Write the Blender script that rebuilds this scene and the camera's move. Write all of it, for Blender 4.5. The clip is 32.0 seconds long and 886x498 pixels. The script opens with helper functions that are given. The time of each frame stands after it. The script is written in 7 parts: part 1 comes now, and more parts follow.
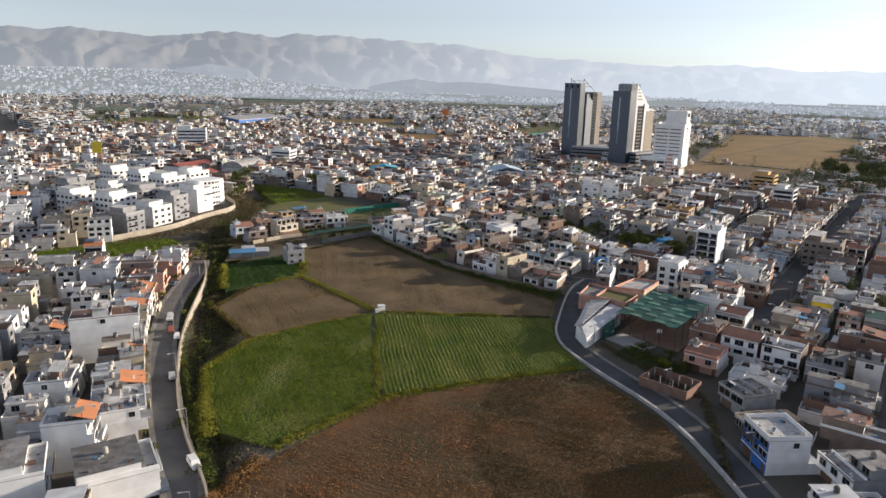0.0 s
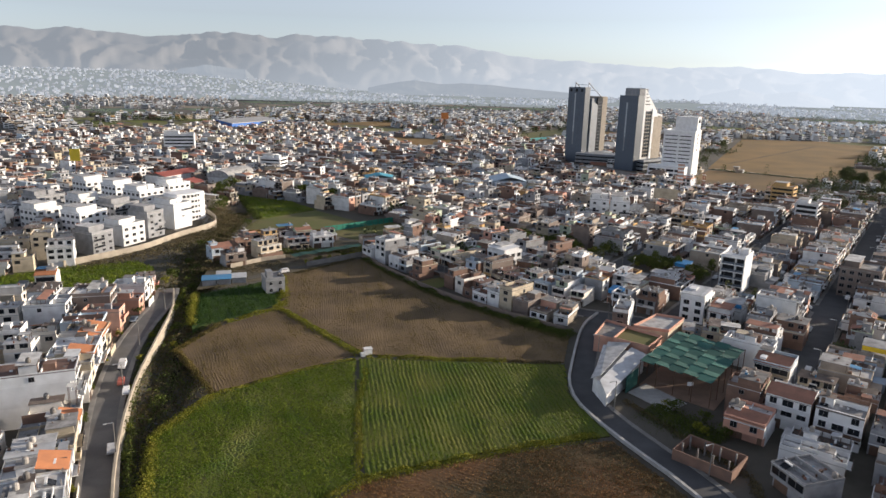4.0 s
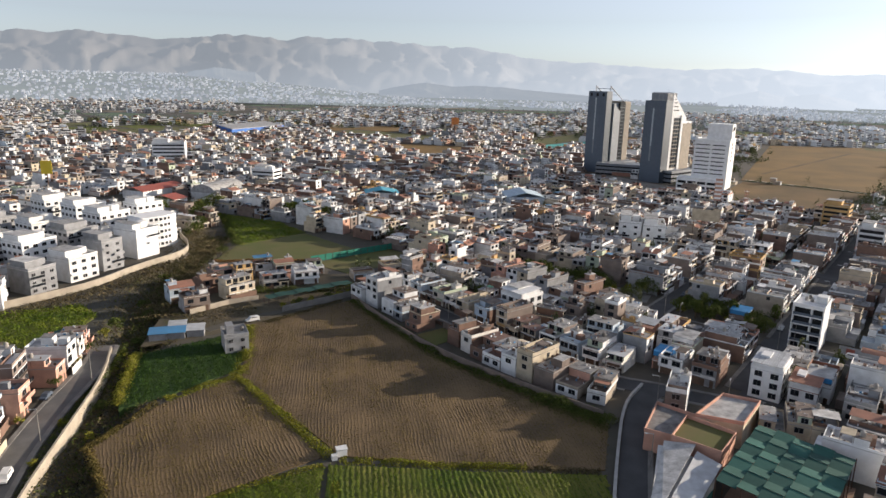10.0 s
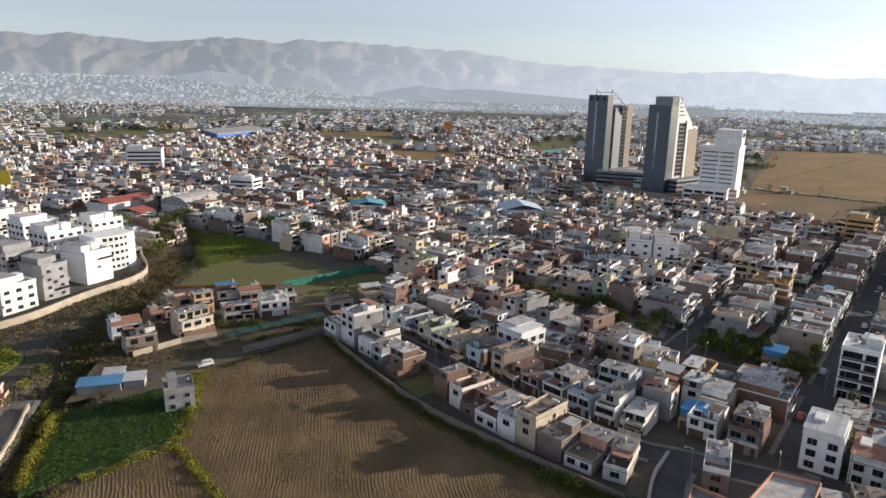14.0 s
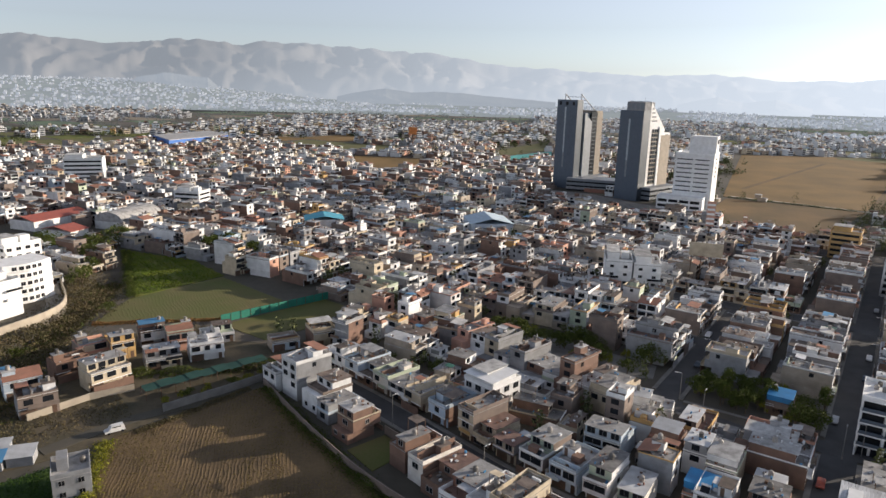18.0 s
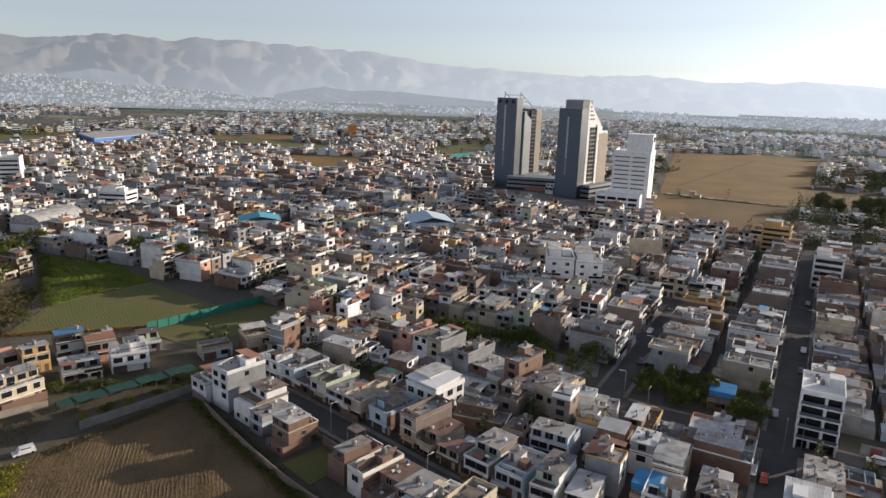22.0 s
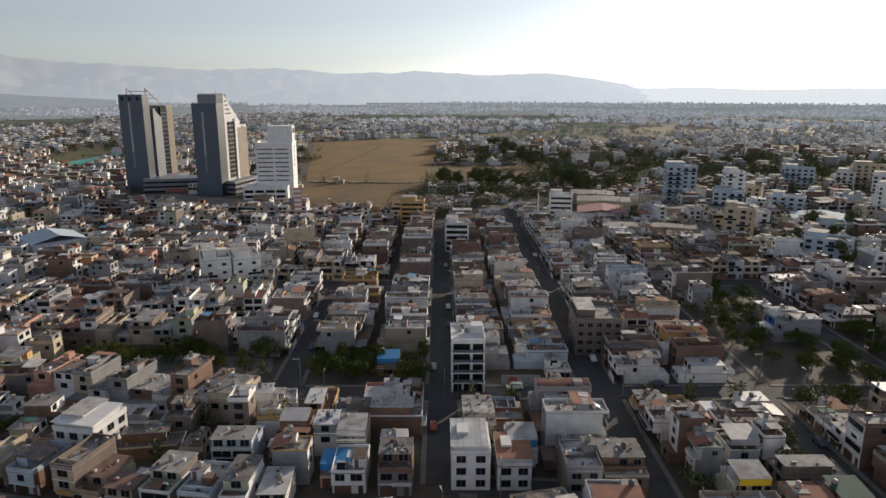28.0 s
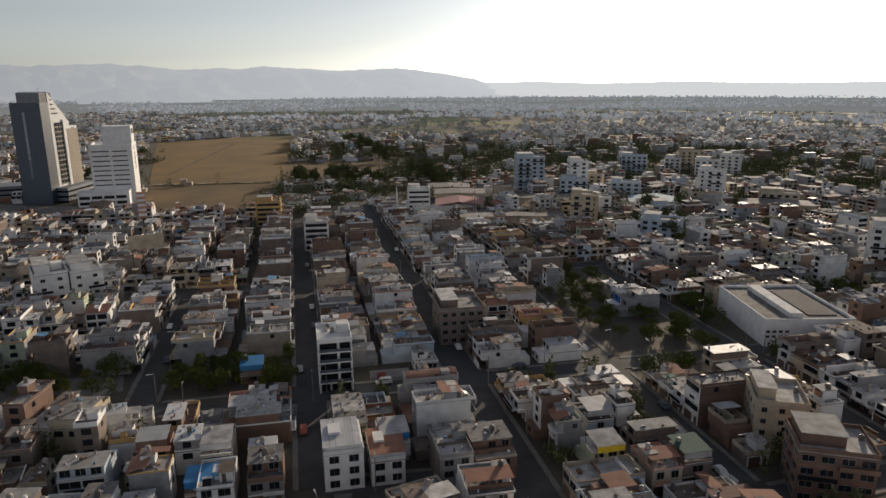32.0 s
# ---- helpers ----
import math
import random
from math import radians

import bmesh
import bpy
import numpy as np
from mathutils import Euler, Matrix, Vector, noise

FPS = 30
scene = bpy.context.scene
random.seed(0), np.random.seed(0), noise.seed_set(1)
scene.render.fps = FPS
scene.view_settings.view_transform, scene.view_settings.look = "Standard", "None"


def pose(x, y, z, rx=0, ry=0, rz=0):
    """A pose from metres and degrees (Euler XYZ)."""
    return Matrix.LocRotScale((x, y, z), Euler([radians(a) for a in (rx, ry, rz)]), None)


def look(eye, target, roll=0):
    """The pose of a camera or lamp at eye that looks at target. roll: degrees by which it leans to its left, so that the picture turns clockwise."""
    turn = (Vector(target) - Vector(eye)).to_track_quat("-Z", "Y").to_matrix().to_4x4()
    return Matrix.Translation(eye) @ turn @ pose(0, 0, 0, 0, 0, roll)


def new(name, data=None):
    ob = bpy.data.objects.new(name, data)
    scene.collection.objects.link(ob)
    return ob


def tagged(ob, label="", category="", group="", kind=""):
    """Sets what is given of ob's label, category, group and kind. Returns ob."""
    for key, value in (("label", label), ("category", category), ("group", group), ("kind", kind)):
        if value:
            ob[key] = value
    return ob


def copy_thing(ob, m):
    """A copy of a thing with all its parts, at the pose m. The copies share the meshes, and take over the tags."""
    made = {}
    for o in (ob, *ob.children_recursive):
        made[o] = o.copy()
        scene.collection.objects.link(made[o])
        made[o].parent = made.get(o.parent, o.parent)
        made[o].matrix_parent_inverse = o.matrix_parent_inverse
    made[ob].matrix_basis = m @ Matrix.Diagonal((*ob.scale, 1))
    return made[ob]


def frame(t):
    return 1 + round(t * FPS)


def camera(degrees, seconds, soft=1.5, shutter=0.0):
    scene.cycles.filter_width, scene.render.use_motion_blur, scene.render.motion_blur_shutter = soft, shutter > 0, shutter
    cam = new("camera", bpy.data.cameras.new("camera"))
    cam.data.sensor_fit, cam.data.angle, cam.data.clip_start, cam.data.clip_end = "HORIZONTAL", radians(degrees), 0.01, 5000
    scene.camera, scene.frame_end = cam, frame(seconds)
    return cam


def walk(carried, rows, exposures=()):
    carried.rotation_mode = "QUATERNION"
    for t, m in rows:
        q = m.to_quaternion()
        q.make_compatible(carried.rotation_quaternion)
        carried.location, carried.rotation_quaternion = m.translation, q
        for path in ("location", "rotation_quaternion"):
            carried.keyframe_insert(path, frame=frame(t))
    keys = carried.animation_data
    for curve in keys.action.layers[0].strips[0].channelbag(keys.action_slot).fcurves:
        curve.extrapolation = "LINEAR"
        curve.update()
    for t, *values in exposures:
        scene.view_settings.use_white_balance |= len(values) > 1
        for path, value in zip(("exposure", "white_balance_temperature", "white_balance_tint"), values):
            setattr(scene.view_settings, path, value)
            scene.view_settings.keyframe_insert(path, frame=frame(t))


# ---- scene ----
cam = camera(66.5, 32.0)


def aim(x, y, z, yaw, pitch, roll):
    """A pose from a place, the turn to the left of north, the pitch up and the roll."""
    a, p = radians(yaw), radians(pitch)
    way = Vector((-math.sin(a) * math.cos(p), math.cos(a) * math.cos(p), math.sin(p)))
    return look(Vector((x, y, z)), Vector((x, y, z)) + way, roll)


PATH = [
    (0, 1.55, 5.16, 77.72, 3.167, -14.254, 1.364),
    (0.5, 1.34, 8.55, 77.86, 3.071, -14.220, 1.432),
    (1, 1.18, 12.21, 78.01, 3.028, -14.185, 1.351),
    (1.5, 1.16, 15.92, 78.33, 3.012, -14.171, 1.355),
    (2, 0.73, 20.11, 78.57, 2.960, -14.172, 1.418),
    (2.5, 0.75, 24.21, 78.96, 2.969, -14.172, 1.457),
    (3, 0.79, 27.94, 79.34, 3.023, -14.177, 1.456),
    (3.5, 0.79, 32.04, 79.78, 3.086, -14.178, 1.455),
    (5.5, 0.27, 48.96, 81.16, 3.320, -14.226, 1.504),
    (6, 0.25, 53.12, 81.15, 3.416, -14.170, 1.449),
    (6.5, 0.12, 57.62, 81.49, 3.499, -14.209, 1.477),
    (7, 0.16, 62.12, 81.49, 3.621, -14.169, 1.454),
    (7.5, 0.04, 66.60, 81.67, 3.683, -14.171, 1.432),
    (8, -0.03, 70.97, 81.92, 3.763, -14.162, 1.434),
    (8.5, -0.09, 75.42, 81.93, 3.853, -14.138, 1.429),
    (9, 0.15, 80.37, 81.88, 3.989, -14.128, 1.392),
    (9.5, 0.14, 84.59, 81.83, 4.080, -14.083, 1.400),
    (10, 0.22, 89.43, 81.68, 4.194, -14.041, 1.387),
    (10.5, 0.25, 93.92, 81.66, 4.300, -14.014, 1.386),
    (11, 0.03, 98.00, 81.90, 4.374, -14.031, 1.413),
    (11.5, 0.26, 102.71, 81.56, 4.491, -13.944, 1.350),
    (12, -0.01, 106.81, 81.82, 4.467, -13.969, 1.402),
    (12.5, 0.25, 111.48, 81.42, 4.371, -13.863, 1.401),
    (13, 0.38, 115.73, 81.56, 4.297, -13.867, 1.347),
    (13.5, 0.28, 119.93, 81.57, 4.051, -13.800, 1.363),
    (14, 0.26, 124.21, 81.75, 3.808, -13.778, 1.380),
    (14.5, 0.21, 128.43, 81.84, 3.578, -13.753, 1.361),
    (16.5, 0.31, 145.01, 82.46, 2.439, -13.627, 1.292),
    (17, 0.43, 148.70, 82.77, 2.064, -13.617, 1.342),
    (17.5, 0.61, 152.10, 82.99, 1.560, -13.561, 1.353),
    (18, 0.68, 155.28, 83.25, 0.967, -13.523, 1.448),
    (18.5, 0.92, 158.21, 83.65, 0.363, -13.495, 1.487),
    (19, 1.08, 160.09, 83.75, -0.293, -13.460, 1.601),
    (19.5, 1.20, 161.29, 83.59, -0.919, -13.453, 1.706),
    (20, 1.21, 161.48, 83.24, -1.570, -13.436, 1.884),
    (20.5, 1.31, 161.63, 82.85, -2.175, -13.433, 1.910),
    (21, 1.41, 161.84, 82.26, -2.765, -13.415, 1.939),
    (21.5, 1.38, 161.74, 81.98, -3.407, -13.433, 1.923),
    (22, 1.36, 161.80, 81.80, -4.065, -13.443, 1.818),
    (22.5, 1.35, 161.92, 81.43, -4.793, -13.379, 1.795),
    (23, 1.45, 161.93, 81.40, -5.642, -13.370, 1.738),
    (23.5, 1.70, 161.90, 81.38, -8.475, -13.313, 1.504),
    (24, 1.92, 162.19, 81.35, -10.839, -13.297, 1.314),
    (24.5, 1.92, 162.20, 81.35, -14.131, -13.269, 1.089),
    (25, 1.93, 162.21, 81.35, -15.520, -13.283, 0.963),
    (25.5, 1.93, 162.21, 81.34, -17.788, -13.303, 0.885),
    (26, 1.93, 162.22, 81.34, -25.797, -13.240, 0.517),
    (26.5, 1.94, 162.23, 81.34, -31.021, -13.324, 0.059),
    (28.5, 1.94, 162.23, 81.34, -33.557, -13.570, 0.033),
    (29, 1.94, 162.23, 81.34, -34.187, -13.640, 0.027),
    (29.5, 1.94, 162.23, 81.34, -35.438, -13.719, 0.025),
    (30, 1.94, 162.23, 81.34, -37.554, -13.783, -0.081),
    (30.5, 1.94, 162.24, 81.34, -39.649, -13.824, -0.096),
    (31, 1.94, 162.23, 81.34, -41.505, -13.871, -0.149),
    (31.5, 1.94, 162.24, 81.34, -43.365, -13.919, -0.233),
    (32, 1.94, 162.24, 81.34, -45.328, -13.925, -0.316),
]
EXPOSURES = [(0.0, 0.84, 5900, 10), (9.0, 0.8, 5900, 10), (19.0, 0.74, 5900, 10), (23.0, 0.63, 5980, 10), (26.0, 0.42, 6080, 10), (29.0, 0.2, 6150, 10), (32.0, -0.02, 6350, 10)]
walk(cam, [(row[0], aim(*row[1:])) for row in PATH], EXPOSURES)

# ---- world and sun ----
SUN_AZ, SUN_EL = 70.0, 12.5
world = bpy.data.worlds.new("sky")
scene.world = world
world.use_nodes = True
wn = world.node_tree.nodes
sky = wn.new("ShaderNodeTexSky")
sky.sky_type = "NISHITA"
sky.sun_disc = False
sky.sun_elevation, sky.sun_rotation = radians(SUN_EL), radians(SUN_AZ)
sky.altitude, sky.air_density, sky.dust_density, sky.ozone_density = 2300, 1.2, 4.0, 2.0
wn["Background"].inputs["Strength"].default_value = 0.095
pale = wn.new("ShaderNodeHueSaturation")
pale.inputs["Saturation"].default_value = 0.32
pale.inputs["Hue"].default_value = 0.52
pale.inputs["Value"].default_value = 1.0
world.node_tree.links.new(sky.outputs[0], pale.inputs["Color"])
world.node_tree.links.new(pale.outputs[0], wn["Background"].inputs["Color"])
sun = new("sun", bpy.data.lights.new("sun", "SUN"))
sun.data.energy, sun.data.angle, sun.data.color = 4.5, radians(0.6), (1.0, 0.81, 0.60)
sa, se = radians(SUN_AZ), radians(SUN_EL)
sun.matrix_world = look((0, 0, 0), (-math.sin(sa) * math.cos(se), -math.cos(sa) * math.cos(se), -math.sin(se)))

# ---- materials ----
MATS = {}


def mat(name, a, b=None, scale=0.4, rough=0.9, metal=0.0, bump=0.0, fine=6.0, vary=0.0, spec=0.3):
    """A surface whose colour runs from a to b in stains and fine grain; vary: how far it changes from object to object."""
    if name in MATS:
        return MATS[name]
    m = bpy.data.materials.new(name)
    m.use_nodes = True
    n, l = m.node_tree.nodes, m.node_tree.links
    p = n["Principled BSDF"]
    p.inputs["Roughness"].default_value, p.inputs["Metallic"].default_value = rough, metal
    p.inputs["Specular IOR Level"].default_value = spec
    co = n.new("ShaderNodeTexCoord")
    geo = n.new("ShaderNodeNewGeometry")
    big, small = n.new("ShaderNodeTexNoise"), n.new("ShaderNodeTexNoise")
    big.inputs["Scale"].default_value, small.inputs["Scale"].default_value = scale, fine
    big.inputs["Detail"].default_value, small.inputs["Detail"].default_value = 6, 3
    l.new(geo.outputs["Position"], big.inputs["Vector"])
    l.new(geo.outputs["Position"], small.inputs["Vector"])
    add = n.new("ShaderNodeMath")
    add.operation = "MULTIPLY_ADD"
    add.inputs[1].default_value = 0.35
    l.new(small.outputs["Fac"], add.inputs[0])
    l.new(big.outputs["Fac"], add.inputs[2])
    ramp = n.new("ShaderNodeValToRGB")
    ramp.color_ramp.elements[0].position, ramp.color_ramp.elements[1].position = 0.48, 0.88
    b = b or tuple(c * 0.7 for c in a)
    ramp.color_ramp.elements[0].color, ramp.color_ramp.elements[1].color = (*a, 1), (*b, 1)
    l.new(add.outputs[0], ramp.inputs["Fac"])
    out = ramp.outputs["Color"]
    if vary:
        info = n.new("ShaderNodeObjectInfo")
        isl = n.new("ShaderNodeMath")
        isl.operation = "ADD"
        l.new(info.outputs["Random"], isl.inputs[0])
        l.new(geo.outputs["Random Per Island"], isl.inputs[1])
        fr = n.new("ShaderNodeMath")
        fr.operation = "FRACT"
        l.new(isl.outputs[0], fr.inputs[0])
        hsv = n.new("ShaderNodeHueSaturation")
        rng = n.new("ShaderNodeMapRange")
        rng.inputs["To Min"].default_value, rng.inputs["To Max"].default_value = 1 - vary, 1 + vary
        l.new(fr.outputs[0], rng.inputs["Value"])
        l.new(rng.outputs[0], hsv.inputs["Value"])
        l.new(out, hsv.inputs["Color"])
        out = hsv.outputs["Color"]
    l.new(out, p.inputs["Base Color"])
    if bump:
        bp = n.new("ShaderNodeBump")
        bp.inputs["Strength"].default_value, bp.inputs["Distance"].default_value = bump, 0.1
        l.new(small.outputs["Fac"], bp.inputs["Height"])
        l.new(bp.outputs[0], p.inputs["Normal"])
    MATS[name] = m
    return m


WALLS = [
    mat("white_plaster", (0.76, 0.76, 0.755), (0.56, 0.555, 0.54), vary=0.08),
    mat("white_paint", (0.84, 0.84, 0.835), (0.69, 0.685, 0.67), vary=0.06),
    mat("cream_plaster", (0.58, 0.50, 0.37), (0.40, 0.34, 0.25), vary=0.1),
    mat("beige_plaster", (0.42, 0.36, 0.29), (0.29, 0.25, 0.2), vary=0.1),
    mat("grey_plaster", (0.33, 0.335, 0.345), (0.22, 0.22, 0.225), vary=0.12),
    mat("bare_brick", (0.23, 0.142, 0.105), (0.16, 0.105, 0.08), fine=9, vary=0.12),
    mat("dusty_brick", (0.24, 0.19, 0.16), (0.165, 0.135, 0.115), fine=9, vary=0.12),
    mat("ochre_plaster", (0.60, 0.40, 0.16), (0.45, 0.29, 0.13), vary=0.1),
    mat("salmon_plaster", (0.58, 0.33, 0.24), (0.43, 0.25, 0.19), vary=0.1),
    mat("pale_blue_paint", (0.50, 0.58, 0.66), (0.38, 0.44, 0.50), vary=0.1),
    mat("pale_green_paint", (0.48, 0.54, 0.40), (0.36, 0.40, 0.31), vary=0.1),
]
WALLS.append(mat("bright_blue_paint", (0.05, 0.15, 0.45), (0.05, 0.12, 0.33), vary=0.05))
WALL_ODDS = [0.27, 0.24, 0.13, 0.06, 0.07, 0.05, 0.055, 0.02, 0.04, 0.045, 0.02, 0.004]
FAR_ODDS = [0.26, 0.23, 0.13, 0.07, 0.09, 0.06, 0.07, 0.02, 0.02, 0.04, 0.01, 0.0]
CONCRETE = mat("roof_concrete", (0.29, 0.28, 0.27), (0.125, 0.12, 0.115), scale=0.45, fine=2.5, vary=0.35)
ROOF_PALE = mat("pale_roof", (0.50, 0.492, 0.48), (0.25, 0.245, 0.236), scale=0.45, fine=2.5, vary=0.3)
ROOF_DUST = mat("dusty_roof", (0.21, 0.168, 0.14), (0.105, 0.085, 0.072), scale=0.5, fine=2.5, vary=0.3)
ROOF_RED = mat("terracotta_floor", (0.24, 0.15, 0.12), (0.145, 0.098, 0.082), scale=0.5, fine=2.5, vary=0.25)
ORANGE_TILE = mat("orange_tile", (0.56, 0.23, 0.10), (0.40, 0.17, 0.085), fine=8, vary=0.15)
WARM_WHITE = mat("warm_white_paint", (0.80, 0.76, 0.69), (0.62, 0.575, 0.51), vary=0.06)
TILE = mat("clay_tile", (0.33, 0.165, 0.115), (0.22, 0.12, 0.085), fine=8, vary=0.15)
SHEET = mat("zinc_sheet", (0.55, 0.56, 0.57), (0.38, 0.38, 0.38), rough=0.65, metal=0.1, vary=0.2)
SHEET_BLUE = mat("blue_sheet", (0.07, 0.22, 0.40), (0.08, 0.18, 0.30), rough=0.6, vary=0.2)
SHEET_RED = mat("red_sheet", (0.36, 0.10, 0.07), (0.26, 0.09, 0.07), rough=0.6)
GLASS = mat("window_glass", (0.022, 0.025, 0.03), (0.014, 0.015, 0.018), rough=0.25, spec=0.2)
FRAME = mat("window_frame", (0.36, 0.35, 0.34), rough=0.6, vary=0.5)
GATE = mat("garage_steel", (0.16, 0.10, 0.07), (0.10, 0.07, 0.05), rough=0.55, vary=0.4)
TANK = mat("tank_plastic", (0.30, 0.28, 0.25), (0.22, 0.2, 0.18), rough=0.5, vary=0.6)
REBAR = mat("rusty_steel", (0.14, 0.08, 0.05), rough=0.8)
ASPHALT = mat("asphalt", (0.092, 0.092, 0.094), (0.06, 0.06, 0.062), scale=0.15, fine=3)
ROAD_PALE = mat("worn_asphalt", (0.16, 0.155, 0.15), (0.11, 0.108, 0.105), scale=0.2, fine=3)
PAVE = mat("pavement_concrete", (0.25, 0.238, 0.22), (0.16, 0.152, 0.14), scale=0.3)
DIRT = mat("dry_earth", (0.115, 0.10, 0.082), (0.065, 0.063, 0.047), scale=0.012, fine=0.3, bump=0.3)
HEDGE = mat("hedge_leaves", (0.17, 0.185, 0.02), (0.25, 0.23, 0.04), scale=0.4, rough=0.7, spec=0.04, vary=0.3)
ALFALFA = mat("alfalfa_leaves", (0.075, 0.13, 0.012), (0.17, 0.20, 0.025), scale=0.12, rough=0.9, spec=0.04, vary=0.3)
MAIZE = mat("crop_leaves", (0.035, 0.075, 0.014), (0.06, 0.10, 0.022), scale=0.15, rough=0.7, spec=0.04, vary=0.35)
STRAW = mat("dry_weeds", (0.31, 0.14, 0.045), (0.20, 0.125, 0.04), scale=0.06, rough=0.8, vary=0.35)
SCRUB = mat("scrub_leaves", (0.10, 0.09, 0.045), (0.16, 0.125, 0.07), scale=0.12, rough=0.8, spec=0.04, vary=0.4)
WATER = mat("ditch_water", (0.03, 0.03, 0.025), rough=0.2)
SOIL = mat("ploughed_soil", (0.178, 0.122, 0.062), (0.088, 0.063, 0.036), scale=0.07, fine=1.2, bump=0.8)
SOIL_RED = mat("stubble_soil", (0.13, 0.068, 0.03), (0.045, 0.042, 0.02), scale=0.05, fine=0.9, bump=0.8)
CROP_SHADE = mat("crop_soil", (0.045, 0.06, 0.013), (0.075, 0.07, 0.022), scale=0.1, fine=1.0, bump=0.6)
WEED = mat("yellow_weeds", (0.20, 0.15, 0.05), (0.11, 0.095, 0.03), scale=0.1, rough=0.9, spec=0.04, vary=0.35)
GRASS_DARK = mat("brown_pasture", (0.18, 0.11, 0.042), (0.10, 0.072, 0.03), scale=0.03, fine=0.5, bump=0.4)
CROP = mat("alfalfa_soil", (0.07, 0.105, 0.012), (0.15, 0.145, 0.028), scale=0.09, fine=1.6, bump=0.8)
CROP_DARK = mat("dark_crop", (0.03, 0.062, 0.014), (0.05, 0.08, 0.02), scale=0.06, fine=1.0, bump=0.6)
GRASS_DRY = mat("dry_pasture", (0.235, 0.143, 0.045), (0.15, 0.097, 0.032), scale=0.02, fine=0.5, bump=0.4)
GRASS = mat("lawn", (0.10, 0.115, 0.03), (0.14, 0.12, 0.05), scale=0.06, fine=1.0)
LEAF = mat("leaves", (0.058, 0.080, 0.018), (0.10, 0.115, 0.03), scale=0.5, rough=0.7, spec=0.04, vary=0.35)
LEAF_GREY = mat("eucalyptus_leaves", (0.085, 0.10, 0.045), (0.125, 0.135, 0.06), scale=0.5, rough=0.7, spec=0.04, vary=0.3)
NETM = mat("shade_net", (0.024, 0.085, 0.068), (0.04, 0.125, 0.10), scale=0.15, fine=2.0, rough=0.8, vary=0.25)
BARK = mat("bark", (0.16, 0.12, 0.08), (0.10, 0.075, 0.05), fine=9)
DARKWALL = mat("charcoal_panel", (0.085, 0.108, 0.145), (0.07, 0.09, 0.12), rough=0.5, spec=0.5, vary=0.05)
GREYWALL = mat("grey_panel", (0.20, 0.22, 0.245), (0.16, 0.176, 0.20), rough=0.5, spec=0.5)

# ---- mesh tools ----
BOX_F = np.array([(0, 3, 2, 1), (4, 5, 6, 7), (0, 1, 5, 4), (1, 2, 6, 5), (2, 3, 7, 6), (3, 0, 4, 7)])


class Shell:
    """Gathers boxes and polygons, each with a material, into one mesh."""

    def __init__(self):
        self.v, self.f, self.m, self.mats, self.n = [], [], [], [], 0

    def slot(self, material):
        if material not in self.mats:
            self.mats.append(material)
        return self.mats.index(material)

    def add(self, verts, faces, material):
        s = self.slot(material)
        self.v.extend(verts)
        self.f.extend([tuple(i + self.n for i in f) for f in faces])
        self.m.extend([s] * len(faces))
        self.n += len(verts)
        return self

    def box(self, x0, x1, y0, y1, z0, z1, material, place=None, flank=None, rear=False):
        c = [(x0, y0, z0), (x1, y0, z0), (x1, y1, z0), (x0, y1, z0), (x0, y0, z1), (x1, y0, z1), (x1, y1, z1), (x0, y1, z1)]
        if place is not None:
            c = [tuple(place @ Vector(p)) for p in c]
        self.add(c, BOX_F.tolist(), material)
        if flank is not None and flank is not material:
            k = self.slot(flank)
            self.m[-3] = self.m[-1] = k
            if rear:
                self.m[-2] = k
        return self

    def tube(self, x, y, z0, z1, r, material, sides=8, r1=None, place=None):
        r1 = r if r1 is None else r1
        c = [(x + q * math.cos(2 * math.pi * k / sides), y + q * math.sin(2 * math.pi * k / sides), z) for z, q in ((z0, r), (z1, r1)) for k in range(sides)]
        f = [(k, (k + 1) % sides, sides + (k + 1) % sides, sides + k) for k in range(sides)] + [tuple(range(sides, 2 * sides))]
        if place is not None:
            c = [tuple(place @ Vector(p)) for p in c]
        return self.add(c, f, material)

    def poly(self, pts, z0, z1, material):
        """A flat-topped slab over a plan outline."""
        k = len(pts)
        area = sum(pts[i][0] * pts[(i + 1) % k][1] - pts[(i + 1) % k][0] * pts[i][1] for i in range(k))
        if area < 0:
            pts = pts[::-1]
        c = [(x, y, z0) for x, y in pts] + [(x, y, z1) for x, y in pts]
        f = [(i, (i + 1) % k, k + (i + 1) % k, k + i) for i in range(k)] + [tuple(range(k, 2 * k))]
        return self.add(c, f, material)

    def ring(self, x0, x1, y0, y1, z0, z1, t, material, place=None):
        """A closed kerb of thickness t round a rectangle, in one piece."""
        c = [(x, y, z) for z in (z0, z1) for q in (0, t) for x, y in ((x0 + q, y0 + q), (x1 - q, y0 + q), (x1 - q, y1 - q), (x0 + q, y1 - q))]
        f = []
        for k in range(4):
            n = (k + 1) % 4
            f += [(k, n, 8 + n, 8 + k), (4 + n, 4 + k, 12 + k, 12 + n), (8 + k, 8 + n, 12 + n, 12 + k), (n, k, 4 + k, 4 + n)]
        if place is not None:
            c = [tuple(place @ Vector(p)) for p in c]
        return self.add(c, f, material)

    def mesh(self, name):
        me = bpy.data.meshes.new(name)
        me.from_pydata(self.v, [], self.f)
        for m in self.mats:
            me.materials.append(m)
        me.polygons.foreach_set("material_index", self.m)
        me.update()
        return me


def thing(name, label, category, group="", kind="", place=None):
    ob = tagged(new(name), label, category, group, kind)
    ob.empty_display_size = 0.5
    if place is not None:
        ob.matrix_world = place
    return ob


